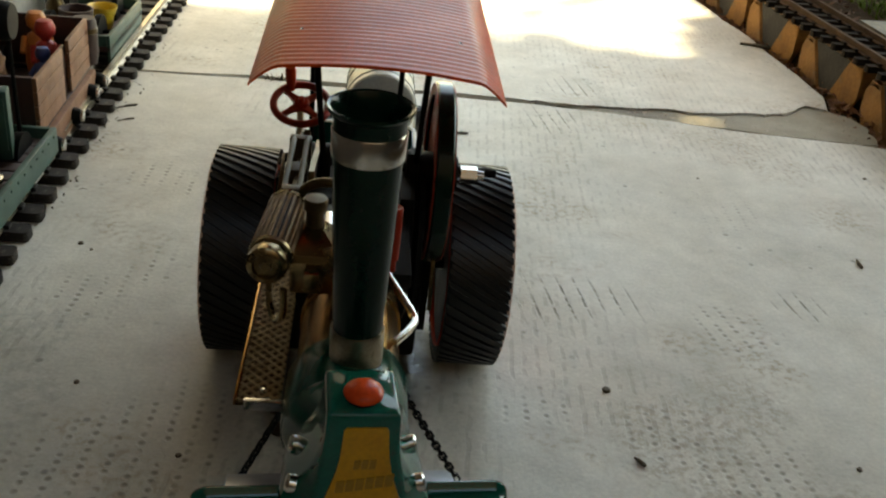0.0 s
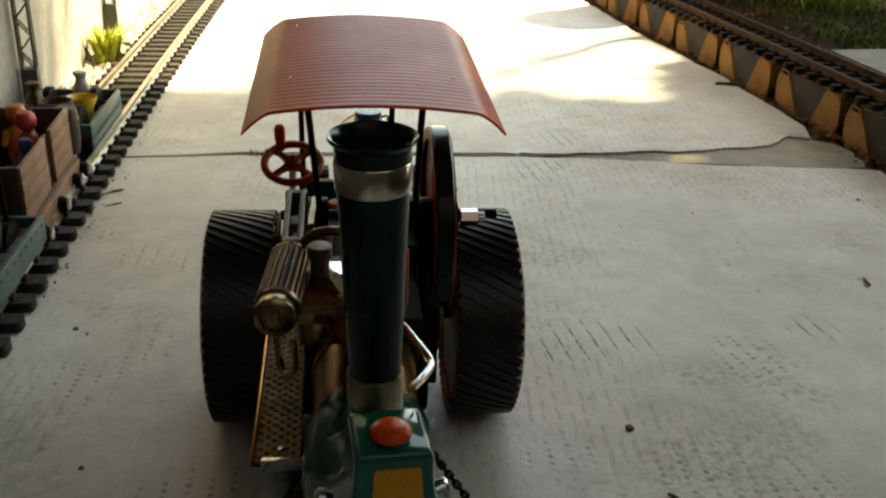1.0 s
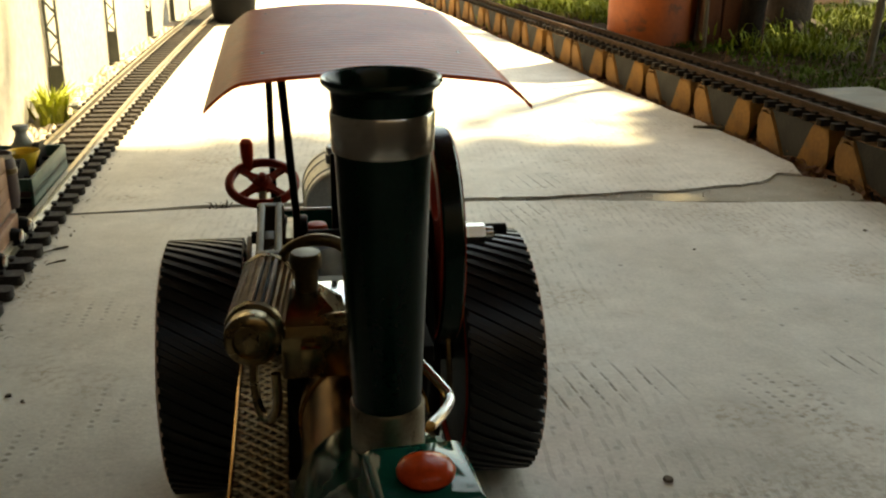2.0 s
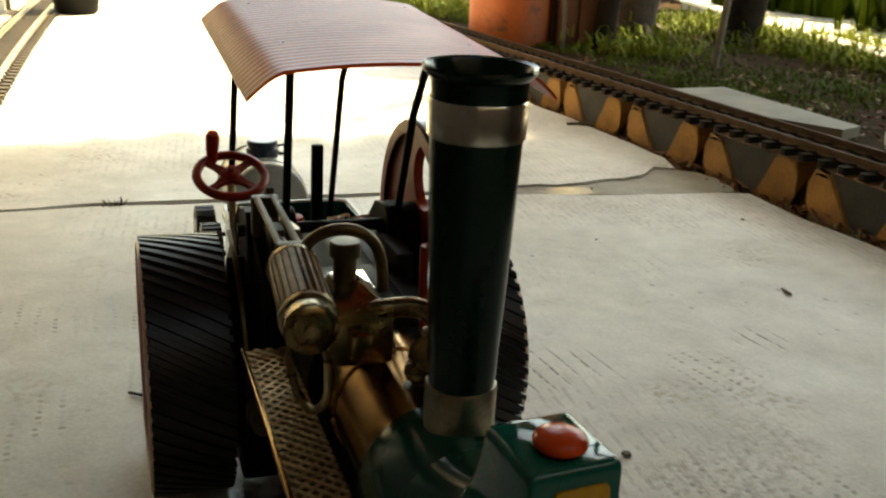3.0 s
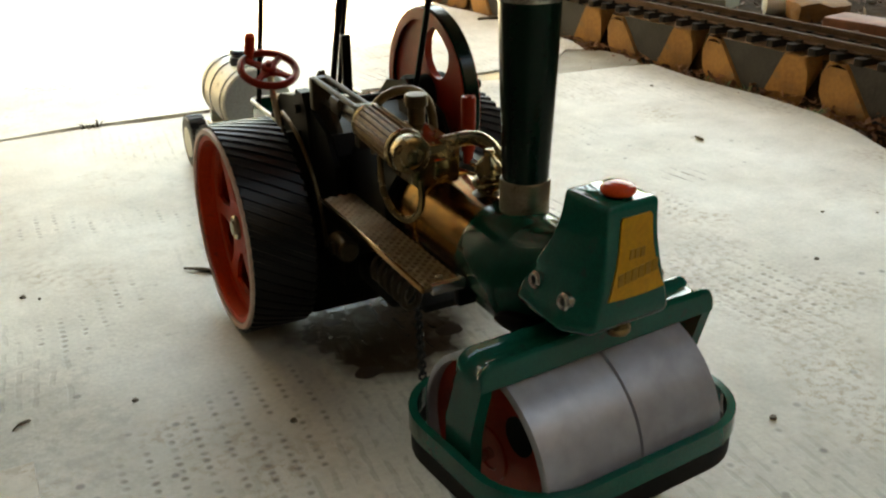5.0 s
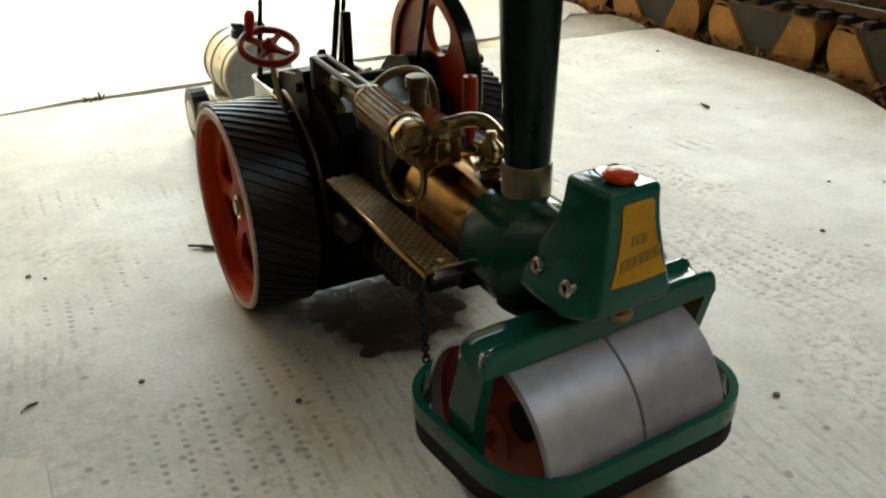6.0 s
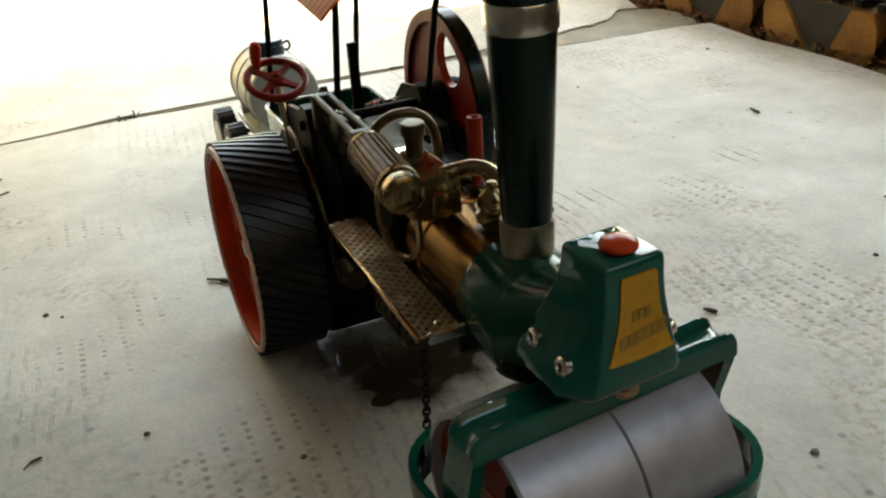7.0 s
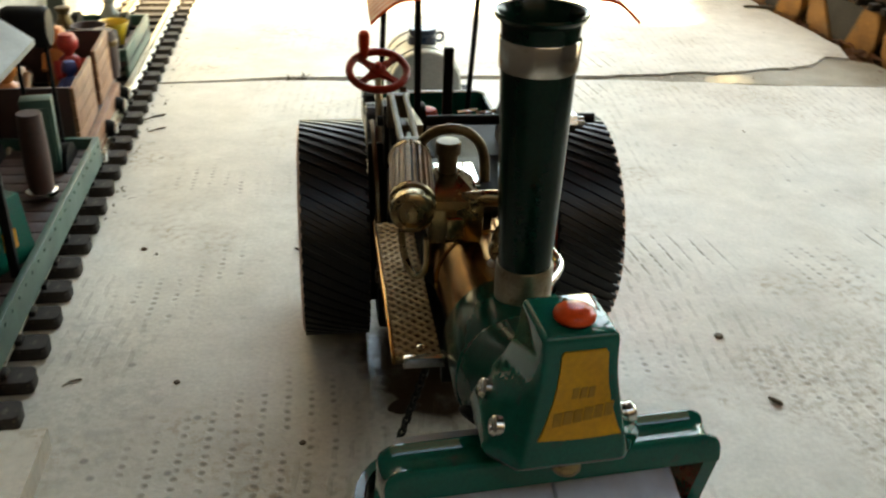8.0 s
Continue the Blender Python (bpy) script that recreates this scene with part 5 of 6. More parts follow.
        low.append([bm.verts.new((section(u, wave)[0], y, section(u, wave)[1] - 0.0011)) for u in cols])
    for j in range(steps):
        for k in range(len(cols) - 1):
            bm.faces.new((top[j][k], top[j][k + 1], top[j + 1][k + 1], top[j + 1][k]))
            bm.faces.new((low[j][k], low[j + 1][k], low[j + 1][k + 1], low[j][k + 1]))
        bm.faces.new((top[j][0], top[j + 1][0], low[j + 1][0], low[j][0]))
        bm.faces.new((top[j][-1], low[j][-1], low[j + 1][-1], top[j + 1][-1]))
    for j in (0, steps):
        for k in range(len(cols) - 1):
            bm.faces.new((top[j][k], low[j][k], low[j][k + 1], top[j][k + 1]))
    canopy = part("canopy", bm, CANOPY_RED, roller, "brick-red corrugated canopy roof", 60)
    for u in (-0.66, 0.66):
        for yy in (0.100, 0.176):
            bm = BM()
            x, z = section(u, rise(yy))
            lathe(bm, [(0.0006, 0), (0.0005, 0.0003), (0, 0.0004)], 10, Matrix.Translation((x, yy, z)))
            part("rivet", bm, STEEL, canopy)
    for pts in (((-0.0225, 0.110, 0.1945), (-0.0180, 0.145, 0.123), (-0.0195, 0.150, 0.104)), ((0.0265, 0.110, 0.1945), (0.0268, 0.130, 0.165), (0.0265, 0.150, 0.106)),
                ((-0.0285, 0.182, 0.1990), (-0.0280, 0.214, 0.165), (-0.0285, 0.238, 0.090)), ((0.0190, 0.182, 0.1990), (0.0195, 0.214, 0.165), (0.0200, 0.238, 0.090))):
        bm = BM()
        for a, b in zip(pts, pts[1:]):
            rod(bm, a, b, 0.0015, n=10)
        part("canopy_post", bm, BLACK, roller, "thin dark canopy post")


def build_roller():
    roller = thing("steam_roller", pose(0, 0, 0, 0, 0, -2.3), "green and red toy live steam road roller standing on concrete", "toy steam roller")
    build_chimney(roller)
    build_boiler(roller)
    build_board(roller)
    build_head(roller)
    build_front(roller)
    build_engine(roller)
    build_flywheel(roller)
    build_steering(roller)
    build_cab(roller)
    for side in (-1, 1):
        rear_wheel(roller, side)
    bm = BM()
    rod(bm, (-0.060, AXLE_Y, WHEEL_R), (0.060, AXLE_Y, WHEEL_R), 0.004, n=16)
    part("rear_axle", bm, BLACK, roller)


build_roller()


# ---------------------------------------------------------------- water cart behind the roller
def build_cart():
    cart = thing("water_cart", pose(0.0302, 0.4150, 0, 0, 0, -2.3), "cream toy water tank cart with small black tyres", "toy water cart")
    zc, R = 0.0572, 0.0258
    ln = 0.033
    back = Matrix.Translation((0, 0, zc)) @ Matrix.Rotation(radians(-90), 4, "X")
    bm = BM()
    lathe(bm, [(R - 0.0015, -ln), (R, -ln + 0.0015), (R, ln - 0.003), (R - 0.003, ln), (0, ln + 0.002)], 56, back, closed=False)
    tank = part("tank", bm, CREAM, cart, "cream painted water tank")
    bm = BM()
    lathe(bm, [(0, -ln - 0.0006), (R - 0.003, -ln - 0.0006), (R - 0.0012, -ln)], 56, back, closed=False)
    part("tank_end", bm, GREYEND, tank, "flat grey tank end")
    for yy in (-ln + 0.010, 0.004, ln - 0.010):
        bm = BM()
        lathe(bm, [(R, yy - 0.0009), (R + 0.0006, yy - 0.0006), (R + 0.0006, yy + 0.0006), (R, yy + 0.0009)], 56, back, closed=False)
        part("strap", bm, TOYGREY, tank)
    bm = BM()
    lathe(bm, [(0.0088, 0), (0.0105, 0.0004), (0.0105, 0.0060), (0.0092, 0.0066), (0.0092, 0.0078), (0.0100, 0.0082), (0.0100, 0.0108), (0.0090, 0.0116), (0, 0.0118)], 32, Matrix.Translation((0, -0.005, zc + R - 0.002)))
    cap = part("filler_cap", bm, NAVY, cart, "navy blue screw filler cap")
    bm = BM()
    tube(bm, [(0.0098, -0.005, zc + R + 0.005), (0.0140, -0.005, zc + R + 0.006), (0.0150, -0.005, zc + R + 0.0025), (0.0132, -0.005, zc + R), (0.0098, -0.005, zc + R + 0.001)], 0.0009, 8)
    part("cap_loop", bm, NAVY, cap)
    bm = BM()
    box(bm, -0.0225, 0.0225, -0.039, 0.039, 0.026, 0.0315, 0.0014)
    for yy in (-0.030, 0.026):
        box(bm, -0.0210, 0.0210, yy, yy + 0.006, 0.0312, 0.0420, 0.0010)
    part("chassis", bm, CREAM, cart, "cream cart chassis")
    bm = BM()
    rod(bm, (0, -0.038, 0.029), (0, -0.150, 0.038), 0.0020, n=10)
    part("drawbar", bm, BLACK, cart)
    tread = None
    for s in (-1, 1):
        for yy in (-0.020, 0.020):
            bm = BM()
            m = Matrix.Translation((s * 0.036, yy, 0.020)) @ Matrix.Rotation(radians(90), 4, "Y")
            lathe(bm, [(0.012, -0.0065), (0.0185, -0.0065), (0.0200, -0.0045), (0.0200, 0.0045), (0.0185, 0.0065), (0.012, 0.0065)], 36, m)
            wheel = part("wheel", bm, RUBBER, cart, "small black ribbed rubber tyre")
            for k in range(24):
                mm = Matrix.Translation((s * 0.036, yy, 0.020)) @ Matrix.Rotation(2 * math.pi * k / 24, 4, "X")
                if tread is None:
                    bm = BM()
                    box(bm, -0.0060, 0.0060, -0.0010, 0.0010, 0.0197, 0.0208)
                    first = part("tread_bar", bm, RUBBER, wheel)
                    first.matrix_basis = mm
                    tread = first.data
                else:
                    share("tread_bar", tread, wheel, mm)
            bm = BM()
            lathe(bm, [(0.0, -0.0070), (0.0118, -0.0070), (0.0118, 0.0070), (0, 0.0070)], 28, m)
            part("hub", bm, CREAM, wheel)
    for yy in (-0.020, 0.020):
        bm = BM()
        rod(bm, (-0.040, yy, 0.020), (0.040, yy, 0.020), 0.0016, n=10)
        part("axle", bm, BLACK, cart)


build_cart()


# ---------------------------------------------------------------- wagons on the track beside the wall
def wagon_gear(wagon, y0, y1, x):
    """Wheel sets and couplers under a wagon that runs along y."""
    for yy in (y0 + 0.030, y1 - 0.030):
        bm = BM()
        rod(bm, (x - 0.030, yy, 0.031), (x + 0.030, yy, 0.031), 0.0016, n=8)
        axle = part("axle", bm, BLACK, wagon)
        for s in (-1, 1):
            bm = BM()
            m = Matrix.Translation((x + s * 0.0215, yy, 0.031)) @ Matrix.Rotation(radians(90), 4, "Y")
            lathe(bm, [(0.0, -0.003), (0.0150, -0.003), (0.0155, 0.003), (0.0, 0.003)], 24, m)
            part("wheel", bm, BLACK, axle)
    for yy, s in ((y0, -1), (y1, 1)):
        bm = BM()
        box(bm, x - 0.004, x + 0.004, min(yy, yy + s * 0.016), max(yy, yy + s * 0.016), 0.026, 0.031, 0.001)
        tube(bm, [(x, yy + s * 0.012, 0.031), (x, yy + s * 0.020, 0.036), (x + 0.001, yy + s * 0.024, 0.030)], 0.0012, 8)
        part("coupler", bm, NICKEL, wagon, "nickel hook coupler")


def build_flat_wagon():
    wagon = thing("flat_wagon", pose(-0.2375, 0, 0, 0, 0, -2.0), "green model railway wagon with brown deck and grey roof", "railway wagon", "garden railway wagons")
    x0, x1, y0, y1 = -0.038, 0.034, 0.060, 0.352
    bm = BM()
    box(bm, x1 - 0.004, x1, y0, y1, 0.0215, 0.0395, 0.0008)
    box(bm, x0, x0 + 0.004, y0, y1, 0.0215, 0.0395, 0.0008)
    box(bm, x0 + 0.004, x1 - 0.004, y1 - 0.004, y1, 0.0215, 0.0395, 0.0008)
    box(bm, x0 + 0.004, x1 - 0.004, y0, y0 + 0.004, 0.0215, 0.0395, 0.0008)
    part("side_frame", bm, WAGONGREEN, wagon, "grey-green riveted side frame")
    for k in range(24):
        bm = BM()
        yy = y0 + 0.008 + 0.012 * k
        lathe(bm, [(0.0011, 0), (0.0008, 0.0006), (0, 0.0008)], 8, Matrix.Translation((x1, yy, 0.0355)) @ Matrix.Rotation(radians(90), 4, "Y"))
        part("rivet", bm, WAGONGREEN, wagon)
    k = 0
    yy = y0 + 0.004
    while yy < y1 - 0.008:
        bm = BM()
        box(bm, x0 + 0.0045, x1 - 0.0045, yy + 0.0004, yy + 0.0128, 0.029, 0.0335, 0.0005)
        part("plank", bm, BROWNWOOD, wagon)
        yy += 0.0134
    for xx in (x0 + 0.006, x1 - 0.010):
        for py in (0.085, 0.175):
            bm = BM()
            box(bm, xx, xx + 0.004, py, py + 0.004, 0.033, 0.138, 0.0005)
            part("roof_post", bm, BLACK, wagon, "dark roof post")
    bm = BM()
    pts = [(x0 - 0.004, 0.136), (x0 + 0.010, 0.146), (-0.002, 0.150), (x1 - 0.010, 0.146), (x1 + 0.004, 0.136), (x1 + 0.004, 0.133), (x1 - 0.010, 0.143), (-0.002, 0.147), (x0 + 0.010, 0.143), (x0 - 0.004, 0.133)]
    prism(bm, pts, y0 + 0.004, 0.232, "y", 0.0006)
    part("roof", bm, material("wagon_roof_grey", (0.13, 0.135, 0.12), (0.09, 0.092, 0.082), 0.6, scale=50), wagon, "grey arched wagon roof")
    wagon_gear(wagon, y0, y1, -0.002)
    # load
    barrel = thing("barrel", pose(-0.2110, 0.270, 0.0345), "dark brown toy barrel standing on the wagon deck", "barrel")
    bm = BM()
    lathe(bm, [(0.0066, 0), (0.0072, 0.010), (0.0074, 0.022), (0.0072, 0.036), (0.0066, 0.050), (0, 0.050)], 28)
    part("body", bm, BROWNWOOD, barrel)
    for z in (0.003,):
        bm = BM()
        lathe(bm, [(0.0070, z - 0.002), (0.0088, z - 0.0015), (0.0088, z + 0.001), (0.0070, z + 0.0015)], 28, closed=False)
        part("hoop", bm, STEEL, barrel, "bright steel hoop")
    bm = BM()
    box(bm, -0.009, 0.009, -0.006, 0.006, 0, 0.046, 0.001)
    box(bm, -0.007, 0.007, -0.0066, -0.0055, 0.006, 0.041, 0.0004)
    cab = part("cabinet", bm, WAGONGREEN)
    cab.matrix_basis = pose(-0.2160, 0.309, 0.0345, 0, 0, 8)
    tagged(cab, "grey-green upright toy cabinet on the wagon deck", "cabinet")
    bm = BM()
    prism(bm, [(-0.016, 0), (0.016, 0), (0.011, 0.036), (-0.011, 0.036)], -0.010, 0.010, "y", 0.0008)
    chest = part("tool_chest", bm, GREEN)
    chest.matrix_basis = pose(-0.2160, 0.188, 0.0345, 0, 0, 60)
    tagged(chest, "dark green toy chest with a yellow badge", "chest")
    bm = BM()
    box(bm, -0.004, 0.004, -0.0112, -0.0095, 0.010, 0.020, 0.0004)
    part("badge", bm, YELLOW, chest, "yellow badge")
    lamp = thing("raised_drum", pose(-0.2200, 0.335, 0.0345), "blackened toy drum raised on thin black legs", "drum")
    bm = BM()
    lathe(bm, [(0.0, -0.013), (0.011, -0.013), (0.0125, -0.010), (0.0125, 0.010), (0.011, 0.013), (0, 0.013)], 24, Matrix.Translation((0, 0, 0.081)) @ Matrix.Rotation(radians(90), 4, "Y"))
    part("body", bm, BLACK, lamp)
    for s in (-1, 1):
        bm = BM()
        rod(bm, (s * 0.009, 0.002, 0), (s * 0.009, 0, 0.072), 0.0014, n=8)
        part("leg", bm, BLACK, lamp)


def build_gondola():
    wagon = thing("gondola_wagon", pose(-0.236, 0, 0, 0, 0, 0), "brown wooden model railway gondola with plank sides", "railway wagon", "garden railway wagons")
    x0, x1, y0, y1, z0, z1 = -0.052, 0.0310, 0.362, 0.520, 0.022, 0.0690
    bm = BM()
    box(bm, x0, x1, y0, y1, z0, z0 + 0.006, 0.0008)
    part("deck", bm, BROWNWOOD, wagon)
    def wall(name, a, b, c, d, mat, top=z1):
        bm = BM()
        box(bm, a, b, c, d, z0 + 0.006, top, 0.0008)
        return part(name, bm, mat, wagon)
    for c, d in ((y0, y0 + 0.068), (y0 + 0.086, y0 + 0.146)):
        for k in range(4):
            bm = BM()
            za = z0 + 0.0062 + k * 0.0102
            box(bm, x1 - 0.003, x1, c, d, za, za + 0.0098, 0.0005)
            part("side_plank", bm, LIGHTWOOD, wagon, "light brown side plank")
    bm = BM()
    box(bm, x1 - 0.0015, x1 + 0.0045, y0, y1 - 0.014, 0.0085, 0.0270, 0.0010)
    part("sill", bm, LIGHTWOOD, wagon, "orange-brown wooden sill")
    wall("door", x1 - 0.0060, x1 - 0.0035, y0 + 0.066, y0 + 0.088, BROWNWOOD, z1 - 0.004)
    wall("far_side", x0, x0 + 0.003, y0, y1, BROWNWOOD, z1 + 0.003)
    wall("end_board", x0 + 0.003, x1 - 0.003, y0, y0 + 0.003, BROWNWOOD)
    wall("end_board", x0 + 0.003, x1 - 0.003, y1 - 0.014, y1 - 0.011, BROWNWOOD)
    wagon_gear(wagon, y0, y1, -0.010)
    for yy in (y0 + 0.010, y0 + 0.066, y0 + 0.118, y0 + 0.146):
        bm = BM()
        lathe(bm, [(0.0, -0.008), (0.0060, -0.008), (0.0066, 0.004), (0.0052, 0.0075), (0.0, 0.008)], 18, Matrix.Translation((x1 + 0.003, yy, 0.0165)) @ Matrix.Rotation(radians(90), 4, "Y"))
        axle_box = part("axle_box", bm, BLACK, wagon)
        bm = BM()
        lathe(bm, [(0.0046, 0.0070), (0.0046, 0.0092), (0.0030, 0.0100), (0, 0.0100)], 14, Matrix.Translation((x1 + 0.003, yy, 0.0165)) @ Matrix.Rotation(radians(90), 4, "Y"))
        part("cap", bm, STEEL, axle_box, "bright steel axle cap")
    barrel = thing("barrel", pose(-0.2095, 0.5165, 0.0285), "brown ribbed toy barrel at the end of the gondola", "barrel")
    bm = BM()
    lathe(bm, [(0.0085, 0), (0.0098, 0.010), (0.0100, 0.022), (0.0095, 0.034), (0.0085, 0.038), (0, 0.038)], 24)
    part("body", bm, BROWNWOOD, barrel)
    bm = BM()
    lathe(bm, [(0.0098, 0.026), (0.0104, 0.0265), (0.0102, 0.030), (0.0096, 0.0305)], 24, closed=False)
    part("hoop", bm, BRONZE, barrel)


def toy_figure(x, y, z, mat, label, h=0.058, turn=0):
    bm = BM()
    lathe(bm, [(0.0, 0), (0.011, 0), (0.012, 0.010), (0.0105, 0.024), (0.0085, 0.034), (0.0040, 0.037), (0.0042, 0.039), (0.0085, 0.043), (0.0090, 0.049), (0.0065, 0.055), (0, 0.057)], 20)
    for s in (-1, 1):
        rod(bm, (s * 0.0105, 0, 0.031), (s * 0.0125, -0.011, 0.020), 0.0034, 0.0028, n=10)
    ob = part("toy_figure", bm, mat, None, "", 50)
    ob.matrix_basis = pose(x, y, z, 0, 0, turn) @ Matrix.Diagonal((h / 0.058, h / 0.058, h / 0.058, 1))
    tagged(ob, label, "toy figure", "toy figures in the wagon")


def build_far_wagon():
    wagon = thing("open_wagon", pose(-0.2525, 0, 0, 0, 0, -2.2), "low grey-green model railway wagon carrying pots", "railway wagon", "garden railway wagons")
    x0, x1, y0, y1 = -0.045, 0.0300, 0.566, 0.690
    bm = BM()
    box(bm, x0, x1, y0, y1, 0.022, 0.027, 0.0008)
    part("deck", bm, BROWNWOOD, wagon)
    for nm, a in (("side_board", (x1 - 0.003, x1, y0, y1)), ("side_board", (x0, x0 + 0.003, y0, y1)), ("end_board", (x0 + 0.003, x1 - 0.003, y0, y0 + 0.003)), ("end_board", (x0 + 0.003, x1 - 0.003, y1 - 0.003, y1))):
        bm = BM()
        box(bm, *a, 0.012 if nm == "side_board" else 0.0268, 0.037, 0.0008)
        part(nm, bm, WAGONGREEN, wagon)
    wagon_gear(wagon, y0, y1, -0.008)

    def pot(name, x, y, prof, mat, label, cat):
        bm = BM()
        lathe(bm, prof, 28)
        ob = part(name, bm, mat)
        ob.matrix_basis = pose(x, y, 0.0272)
        tagged(ob, label, cat, "pots in the wagon")

    pot("basin", -0.2185, 0.622, [(0.0, 0), (0.008, 0), (0.010, 0.010), (0.0135, 0.018), (0.0135, 0.020), (0.012, 0.019), (0.008, 0.007), (0, 0.006)], TOYYELLOW, "yellow plastic toy basin in the wagon", "basin")
    pot("flowerpot", -0.234, 0.590, [(0.0, 0), (0.010, 0), (0.0135, 0.019), (0.0148, 0.019), (0.0148, 0.025), (0.0132, 0.025), (0.010, 0.010), (0, 0.010)], BROWNWOOD, "brown toy flowerpot standing in the wagon", "pot")
    pot("milk_can", -0.227, 0.664, [(0.0, 0), (0.008, 0), (0.009, 0.016), (0.005, 0.024), (0.005, 0.028), (0.0065, 0.030), (0.0065, 0.033), (0, 0.034)], TOYGREY, "grey toy milk can in the wagon", "can")
    pot("milk_can", -0.260, 0.622, [(0.0, 0), (0.008, 0), (0.009, 0.016), (0.005, 0.024), (0.005, 0.028), (0.0065, 0.030), (0.0065, 0.033), (0, 0.034)], BRONZE, "dark toy can in the wagon", "can")


build_flat_wagon()
build_gondola()
build_far_wagon()
toy_figure(-0.228, 0.472, 0.028, TOYRED, "red plastic toy figure sitting in the gondola", 0.050, 20)
toy_figure(-0.224, 0.447, 0.028, TOYBLUE, "blue plastic toy figure sitting in the gondola", 0.036, -30)
toy_figure(-0.240, 0.492, 0.028, TOYORANGE, "orange plastic toy figure sitting in the gondola", 0.050, 10)
toy_figure(-0.254, 0.395, 0.028, TOYORANGE, "orange plastic toy figure leaning in the gondola", 0.056, 80)
toy_figure(-0.260, 0.440, 0.028, TOYTAN, "tan plastic toy figure sitting in the gondola", 0.052, -15)


# ---------------------------------------------------------------- garden beyond the retaining blocks
# openings cut in the unseen crowns to set where sunlight dapples the ground
CROWN_GAPS = ((0.87, 1.30, 0.11), (0.755, 1.065, 0.05), (1.02, 1.52, 0.16), (0.81, 2.13, 0.34), (1.30, 1.44, 0.22), (0.93, 0.79, 0.035), (1.09, 0.86, 0.05), (1.18, 0.62, 0.10), (1.24, 0.92, 0.09), (1.19, 1.20, 0.085), (1.17, 1.06, 0.08), (1.12, 1.38, 0.06),
              (1.50, 1.70, 0.30), (1.45, 1.20, 0.24), (1.62, 1.45, 0.26), (0.38, 0.85, 0.13), (0.20, 0.92, 0.16), (0.02, 1.0, 0.14), (-0.1, 0.90, 0.12), (0.0, 1.42, 0.62), (0.30, 1.02, 0.27), (0.362, 0.545, 0.15))


def tree(x, y, r, h, crown, seed, leaves, label, bark=BARK):
    """Tapered trunk, limbs and an unseen crown of many small leaves, added for shade; crown: centre and radii."""
    rnd = random.Random(seed)
    ob = thing("tree", pose(x, y, 0.0), label, "tree", "garden trees")
    (cx, cy, cz), (ra, rb, rc) = crown
    bm = BM()
    top = Vector((cx - x, cy - y, cz)) * 0.9
    pts = [Vector((0, 0, 0.0)), Vector((0.01, -0.01, h * 0.25)), Vector((0.0, 0.015, h * 0.55)), top * 0.7 + Vector((0, 0, h * 0.1)), top]
    tube(bm, pts, [r * 1.5, r * 1.05, r, r * 0.9, r * 0.8, r * 0.7, r * 0.55, r * 0.35], 12)
    for k in range(4):
        a = radians(90 * k + rnd.uniform(-25, 25))
        tube(bm, [(0, 0, r * 1.3), (r * 1.6 * math.cos(a), r * 1.6 * math.sin(a), r * 0.8 + 0.03), (r * 3.2 * math.cos(a), r * 3.2 * math.sin(a), 0.02)], [r * 0.7, r * 0.5, r * 0.25], 7)
    part("trunk", bm, bark, ob)
    ends = []
    bm = BM()
    for k in range(11):
        a, e = rnd.uniform(0, 6.28), rnd.uniform(-0.4, 0.9)
        end = top + Vector((ra * 0.75 * math.cos(a) * math.cos(e), rb * 0.75 * math.sin(a) * math.cos(e), rc * 0.75 * math.sin(e)))
        start = top * rnd.uniform(0.6, 0.95)
        mid = (start + end) / 2 + Vector((0, 0, 0.08))
        tube(bm, [start, mid, end], [r * 0.4, r * 0.28, r * 0.12], 6)
        ends.append(end)
    part("limbs", bm, BARK, ob)
    verts, faces = [], []
    for k in range(leaves):
        c = rnd.choice(ends).lerp(top, rnd.random() * 0.4) + Vector((rnd.gauss(0, ra * 0.24), rnd.gauss(0, rb * 0.24), rnd.gauss(0, rc * 0.22)))
        p = c + Vector((x, y, 0)) - SUN_FROM * ((c.z - 0.035) / SUN_FROM.z)
        if any(math.hypot(p.x - gx, p.y - gy) < gr for gx, gy, gr in CROWN_GAPS):
            continue
        d = Vector((rnd.gauss(0, 1), rnd.gauss(0, 1), rnd.gauss(0, 0.5))).normalized()
        s = d.orthogonal().normalized()
        s.rotate(Matrix.Rotation(rnd.uniform(0, 6.28), 3, d))
        l = rnd.uniform(0.06, 0.115)
        w = l * 0.28
        n = d.cross(s) * (l * 0.1)
        i = len(verts)
        verts += [c, c + d * l * 0.5 + s * w + n, c + d * l, c + d * l * 0.5 - s * w + n]
        faces += [(i, i + 1, i + 2), (i, i + 2, i + 3)]
    me = bpy.data.meshes.new("crown")
    me.from_pydata(verts, [], faces)
    me.materials.append(LEAF)
    cr = new("crown", me)
    cr.parent = ob
    return ob


